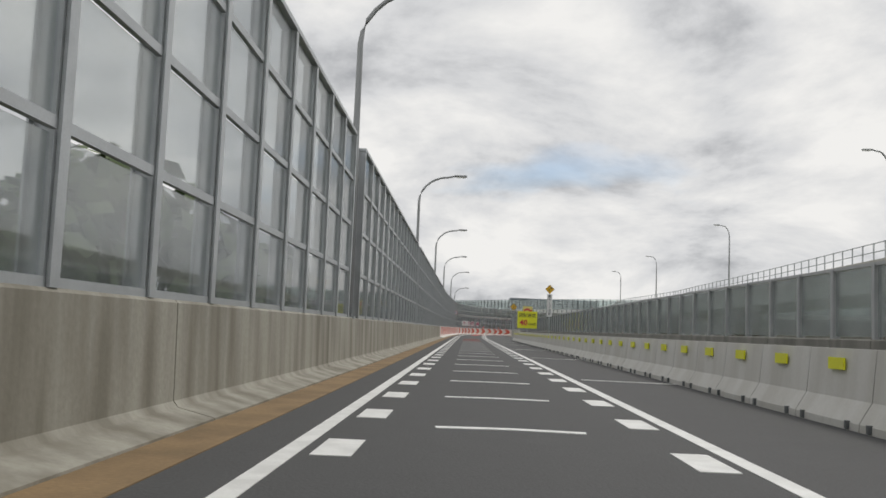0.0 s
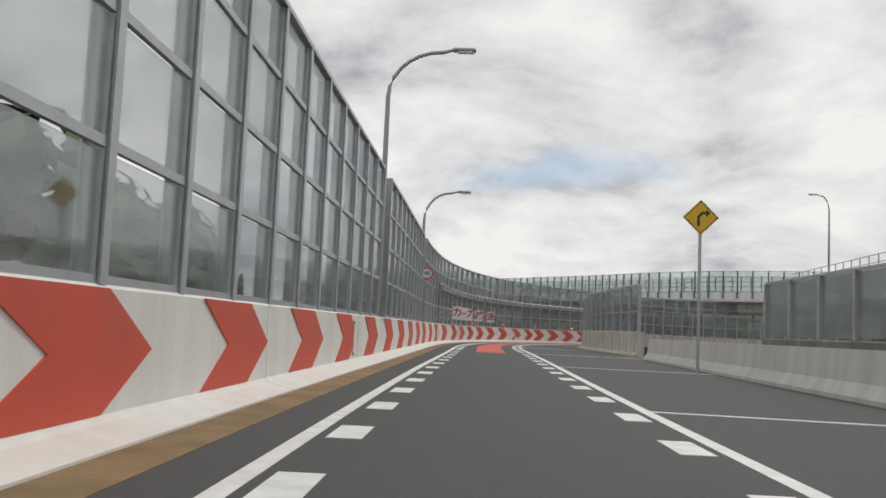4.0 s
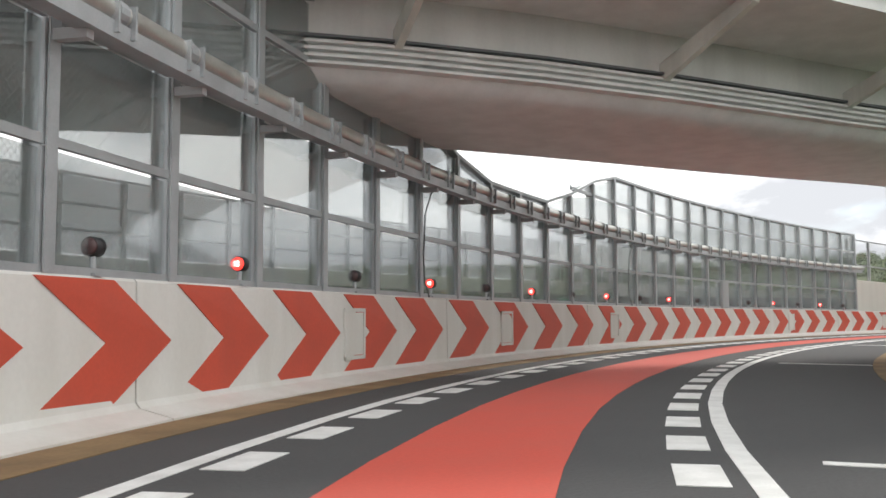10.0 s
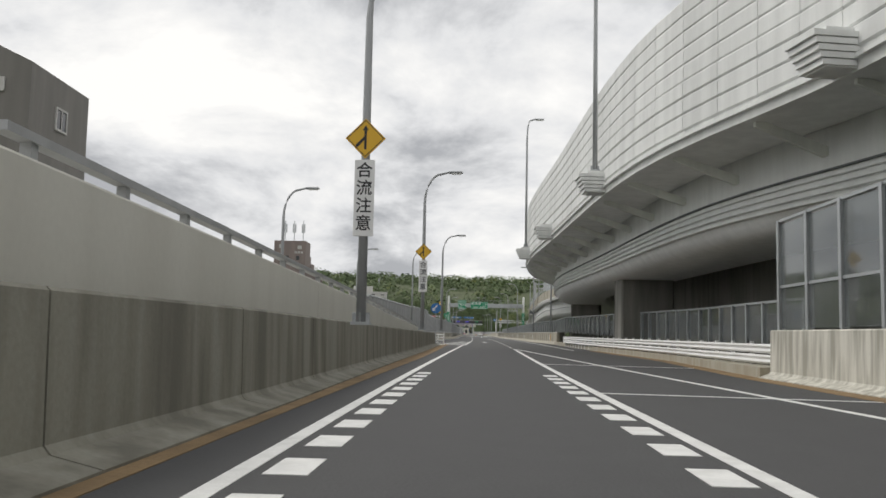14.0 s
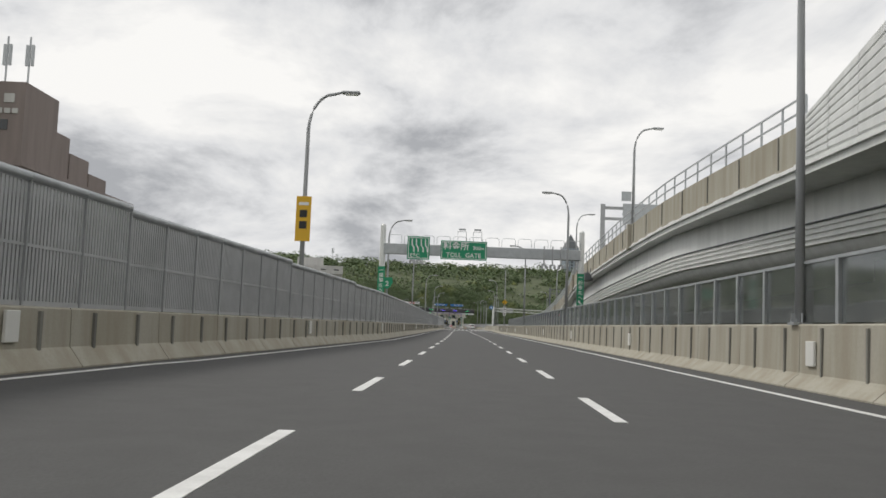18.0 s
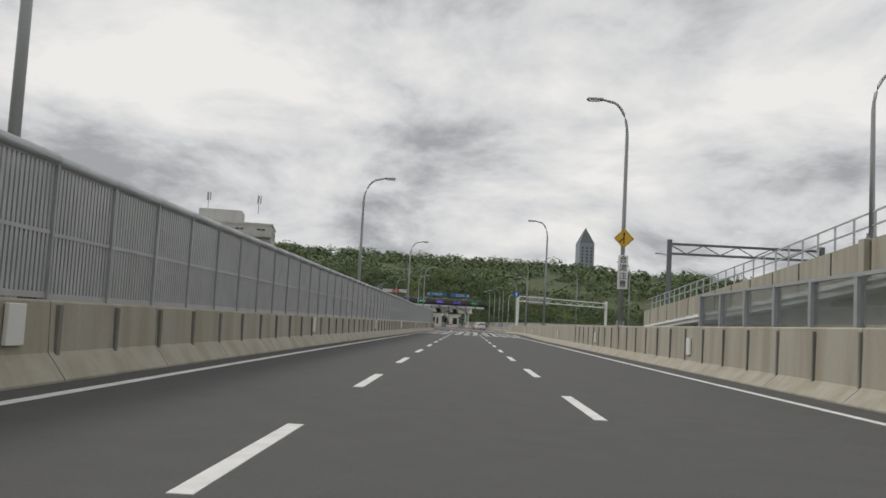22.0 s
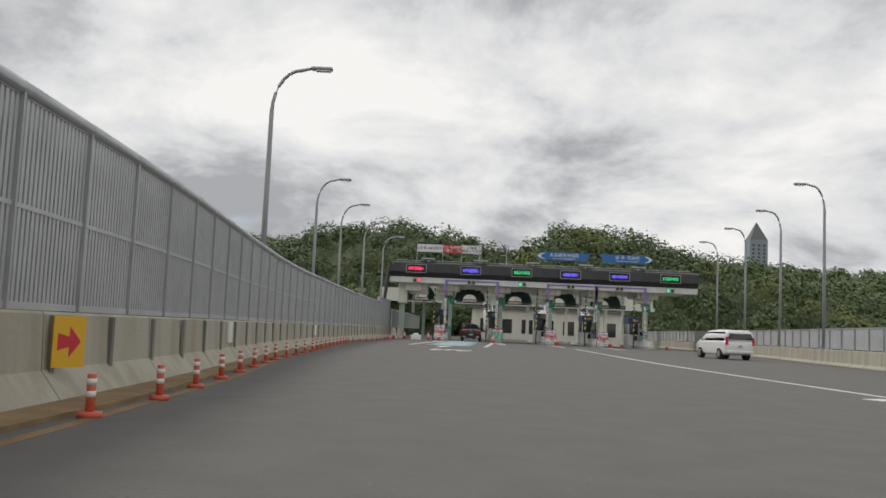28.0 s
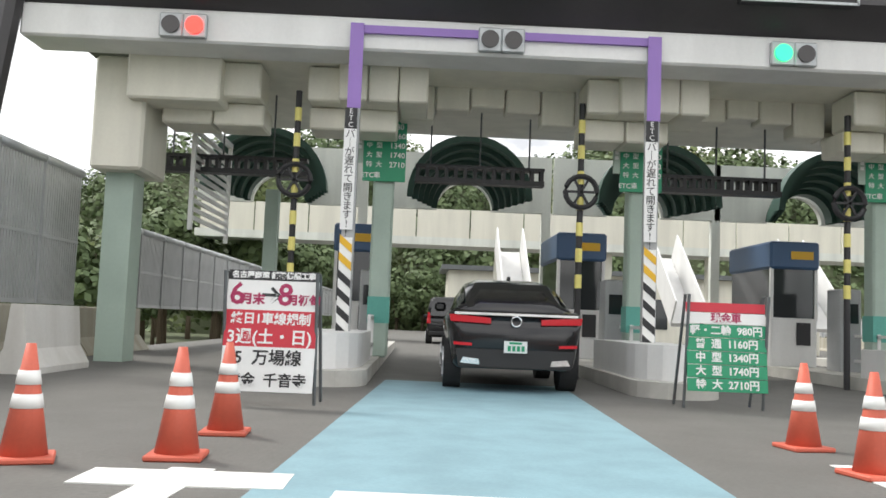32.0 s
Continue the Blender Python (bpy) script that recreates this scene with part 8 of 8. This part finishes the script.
# distant tower with a pointed roof
tw = thing("high_rise", GT @ pose(398, 1128, -7) @ Matrix.Diagonal((1.32, 1.32, 1.32, 1)), "grey-blue high-rise with a pointed roof on the hill", "tower")
bm = bmesh.new()
box(bm, (0, 0, 56), (18, 18, 112))
part("shaft", bm, BLD_BLUE, tw)
bm = bmesh.new()
cyl(bm, (0, 0, 112), (0, 0, 131), 12.7, 0.3, 4)
bmesh.ops.rotate(bm, verts=bm.verts, cent=(0, 0, 0), matrix=Matrix.Rotation(math.pi / 4, 3, "Z"))
part("roof", bm, DARK_STEEL, tw)
bm = bmesh.new()
for k in range(24):
    for x in (-5.5, 0, 5.5):
        box(bm, (x, -9.0, 14 + 4 * k), (2.2, 0.15, 2.2))
part("window_band", bm, GLASS_DARK, tw)
# far viaduct beside the first straight
fv = thing("far_viaduct", pose(33, 150, 0), "pale far viaduct with railings beside the ramp", "bridge")
FV = [(30, 40), (32, 90), (33, 140), (31, 175), (33, 205)]
for (x0, y0), (x1, y1) in zip(FV, FV[1:]):
    v = Vector((x1 - x0, y1 - y0, 0))
    m_ = Matrix.Translation(((x0 + x1) / 2, (y0 + y1) / 2, 0)) @ Matrix.Rotation(math.atan2(v.y, v.x), 4, "Z")
    bm = bmesh.new()
    box(bm, (0, 0, 5.1), (v.length + 0.4, 9, 1.0), m_)
    world_part("deck", bm, VIA_GREEN, fv)
    bm = bmesh.new()
    box(bm, (0, 4.4, 6.2), (v.length + 0.3, 0.25, 1.3), m_)
    world_part("parapet", bm, CONCRETE_CLEAN, fv)
    for z in (7.4, 8.0):
        bm = bmesh.new()
        box(bm, (0, 4.4, z), (v.length, 0.06, 0.06), m_)
        world_part("rail", bm, GALV, fv)
    n = int(v.length / 2)
    for k in range(n):
        bm = bmesh.new()
        box(bm, (-v.length / 2 + 2 * k, 4.4, 7.4), (0.08, 0.08, 1.3), m_)
        world_part("rail_post", bm, GALV, fv)
    bm = bmesh.new()
    box(bm, (0, 0, -1.2), (2.2, 2.8, 11.8), m_)
    world_part("pier", bm, CONCRETE_DARK, fv)
for x, y, z in ((28.0, 65, 6.8), (29.0, 110, 6.8), (29.0, 156, 6.8), (28.9, 196, 6.8)):
    lamp(pose(x, y, z - 0.02, 0, 0, 180), 8.0, 1.3, "grey street lamp on the far viaduct")

# ---- greenery ----
def leaf_mat(name, rgb, dark):
    m = bpy.data.materials.new(name)
    m.use_nodes = True
    n, l = m.node_tree.nodes, m.node_tree.links
    b = n["Principled BSDF"]
    b.inputs["Roughness"].default_value = 0.7
    geo, ramp, noi, mx = n.new("ShaderNodeNewGeometry"), n.new("ShaderNodeValToRGB"), n.new("ShaderNodeTexNoise"), n.new("ShaderNodeMixRGB")
    ramp.color_ramp.elements[0].color, ramp.color_ramp.elements[1].color = (*dark, 1), (*rgb, 1)
    l.new(geo.outputs["Random Per Island"], ramp.inputs[0])
    noi.inputs["Scale"].default_value, noi.inputs["Detail"].default_value = 0.09, 3
    l.new(geo.outputs["Position"], noi.inputs["Vector"])
    r2 = n.new("ShaderNodeValToRGB")
    r2.color_ramp.elements[0].position, r2.color_ramp.elements[1].position = 0.56, 0.72
    l.new(noi.outputs[0], r2.inputs[0])
    l.new(r2.outputs[0], mx.inputs[0])
    l.new(ramp.outputs[0], mx.inputs[1])
    mx.inputs[2].default_value = (rgb[0] * 1.6, rgb[1] * 1.3, rgb[2] * 0.9, 1)
    l.new(mx.outputs[0], b.inputs["Base Color"])
    return m


LEAF = leaf_mat("dark_green_leaves", (0.108, 0.152, 0.058), (0.074, 0.112, 0.043))
BARK = mat("tree_bark", (0.12, 0.09, 0.06), 0.9, var=0.2, scale=4, bump=0.3)


def leaves(centres, radii, per, size, seed, rough=0.3):
    """Many small two-sided leaf tufts on the outside of overlapping clumps."""
    g = np.random.default_rng(seed)
    n = len(centres) * per
    c = np.repeat(np.asarray(centres, float), per, 0)
    r = np.repeat(np.asarray(radii, float), per, 0)
    d = g.normal(size=(n, 3))
    d /= np.linalg.norm(d, axis=1)[:, None]
    p = c + d * r * g.uniform(0.72, 1.08, (n, 1))
    nn = d + rough * g.normal(size=(n, 3)) + np.array((0, 0, 0.25))
    a1 = np.cross(nn, g.normal(size=(n, 3)))
    a1 /= np.linalg.norm(a1, axis=1)[:, None] + 1e-6
    a2 = np.cross(nn, a1)
    a2 /= np.linalg.norm(a2, axis=1)[:, None] + 1e-6
    s = size * g.uniform(0.6, 1.4, (n, 1))
    q = np.stack([p - a1 * s, p - a2 * s * 0.7, p + a1 * s, p + a2 * s * 0.7], 1).reshape(-1, 3)
    me = bpy.data.meshes.new("leaves")
    me.from_pydata([tuple(v) for v in q], [], [tuple(range(4 * k, 4 * k + 4)) for k in range(n)])
    me.materials.append(LEAF)
    return me


def tree_meshes(seed, h=8.0, spread=2.6):
    g = random.Random(seed)
    cs, rs = [], []
    for k in range(16):
        t = g.uniform(0, math.tau)
        rr = spread * math.sqrt(g.uniform(0, 1)) * 0.8
        z = h * g.uniform(0.42, 0.92)
        cs.append((rr * math.cos(t), rr * math.sin(t), z))
        q = g.uniform(0.7, 1.25) * spread * 0.42
        rs.append((q, q, q * 0.8))
    crown = leaves(cs, rs, 170, 0.17 * spread / 2.6 * 1.3, seed)
    bm = bmesh.new()
    tube(bm, [(0, 0, -0.3), (0.05, 0.03, h * 0.25), (-0.05, 0.08, h * 0.5), (0.05, 0, h * 0.8)], [0.2, 0.15, 0.11, 0.04], 8)
    for k in range(6):
        x, y, z = cs[k]
        tube(bm, [(0, 0, h * 0.3 + 0.1 * k), (x * 0.5, y * 0.5, (h * 0.35 + z) / 2), (x * 0.9, y * 0.9, z)], [0.09, 0.06, 0.02], 6)
    return mesh_of(bm, BARK, True, "trunk"), crown


TREES = [tree_meshes(11), tree_meshes(12, 9.5, 3.2), tree_meshes(13, 7.0, 2.8)]


def tree(m, kind, label="leafy green tree with an uneven crown"):
    top = thing("tree", m, label, "tree", "trees")
    put("trunk", TREES[kind][0], top)
    put("crown", TREES[kind][1], top)


gr_ = random.Random(7)
for k in range(22):
    a = 6 + 7.3 * k
    p = at(a, -3.4 - gr_.uniform(5.0, 12))
    s_ = gr_.uniform(1.15, 1.65) if k % 3 else gr_.uniform(0.9, 1.1)
    tree(pose(p.x, p.y, -7) @ Matrix.Diagonal((s_, s_, s_, 1)), k % 3, "leafy green tree behind the noise barrier")
for k in range(26):
    u, y = gr_.uniform(-24, -10.5), gr_.uniform(22, 75)
    s_ = gr_.uniform(0.7, 1.1)
    tree(GT @ pose(u - (2 if y < 14 else 0), y, -1.2, 0, 0, 40 * k) @ Matrix.Diagonal((s_, s_, s_, 1)), k % 3, "leafy green tree beside the toll gate")
for k in range(14):
    u, y = gr_.uniform(-6, 30), gr_.uniform(62, 80)
    s_ = gr_.uniform(0.7, 1.0)
    tree(GT @ pose(u, y, -1.2, 0, 0, 40 * k) @ Matrix.Diagonal((s_, s_, s_, 1)), k % 3, "leafy green tree beyond the toll gate")
# verge that carries the trees by the gate
bm = bmesh.new()
bmesh.ops.create_grid(bm, x_segments=1, y_segments=1, size=1, matrix=GT @ Matrix.Translation((10, 70, -1.1)) @ Matrix.Diagonal((160, 68, 1, 1)))
setting("verge", bm, GROUND, "grassy ground beside the toll gate", "ground")


def hill(name, ridge, depth, label, seed, n, rad, per, leaf):
    """A wooded slope: a ground sheet under one mass of crowns. ridge: (x, y, top) in the gate's frame."""
    g = np.random.default_rng(seed)
    xs = [r[0] for r in ridge]
    top_at = lambda x: np.interp(x, xs, [r[2] for r in ridge])
    y_at = lambda x: np.interp(x, xs, [r[1] for r in ridge])
    bm = bmesh.new()
    cols = []
    for i in range(41):
        x = xs[0] + (xs[-1] - xs[0]) * i / 40
        col = []
        for j in range(9):
            f = j / 8
            z = -7 + (top_at(x) - rad * 0.6 + 7) * math.sin(f * math.pi / 2)
            col.append(bm.verts.new(GT @ Vector((x, y_at(x) - depth * (1 - f), z))))
        col.append(bm.verts.new(GT @ Vector((x, y_at(x) + depth, -7))))
        cols.append(col)
    for a_, b_ in zip(cols, cols[1:]):
        for j in range(9):
            bm.faces.new((a_[j], b_[j], b_[j + 1], a_[j + 1]))
    bmesh.ops.recalc_face_normals(bm, faces=bm.faces)
    setting(name, bm, GROUND, "ground of the wooded hill", "hill")
    x = g.uniform(xs[0], xs[-1], n)
    f = g.uniform(0, 1, n) ** 0.8
    y = y_at(x) - depth * (1 - f)
    z = -7 + (top_at(x) - rad * 0.6 + 7) * np.sin(f * math.pi / 2)
    k = rad * g.uniform(0.45, 1.45, n)
    cs = np.stack([x, y, z - 0.35 * k + g.uniform(-0.45, 0.45, n) * rad], 1)
    cs = np.array([tuple(GT @ Vector(c)) for c in cs])
    rs = np.stack([k, k, k * 0.85], 1)
    me = leaves(cs, rs, per, rad * leaf, seed)
    tagged(new("woods", me), label, "woods", kind="stuff")


hill("hill_far", [(-900, 930, 96), (-520, 930, 94), (-300, 920, 97), (-120, 910, 92), (40, 900, 86), (240, 900, 86), (420, 900, 84), (640, 920, 76), (900, 940, 70), (1300, 960, 62)], 420, "green wooded hills behind the toll plaza", 3, 2400, 15, 250, 0.11)
hill("hill_near", [(-80, 102, 12), (-60, 98, 17), (-41, 95, 17.5), (-25, 90, 22), (-11, 86, 22), (2, 84, 19), (9, 83, 16.5), (14, 82, 20), (19, 80, 22.5), (28, 78, 21), (38, 76, 18), (48, 76, 16), (58, 78, 14), (75, 80, 11), (120, 90, 8)], 24, "closer wooded rise behind the toll gate", 5, 900, 3.4, 330, 0.085)
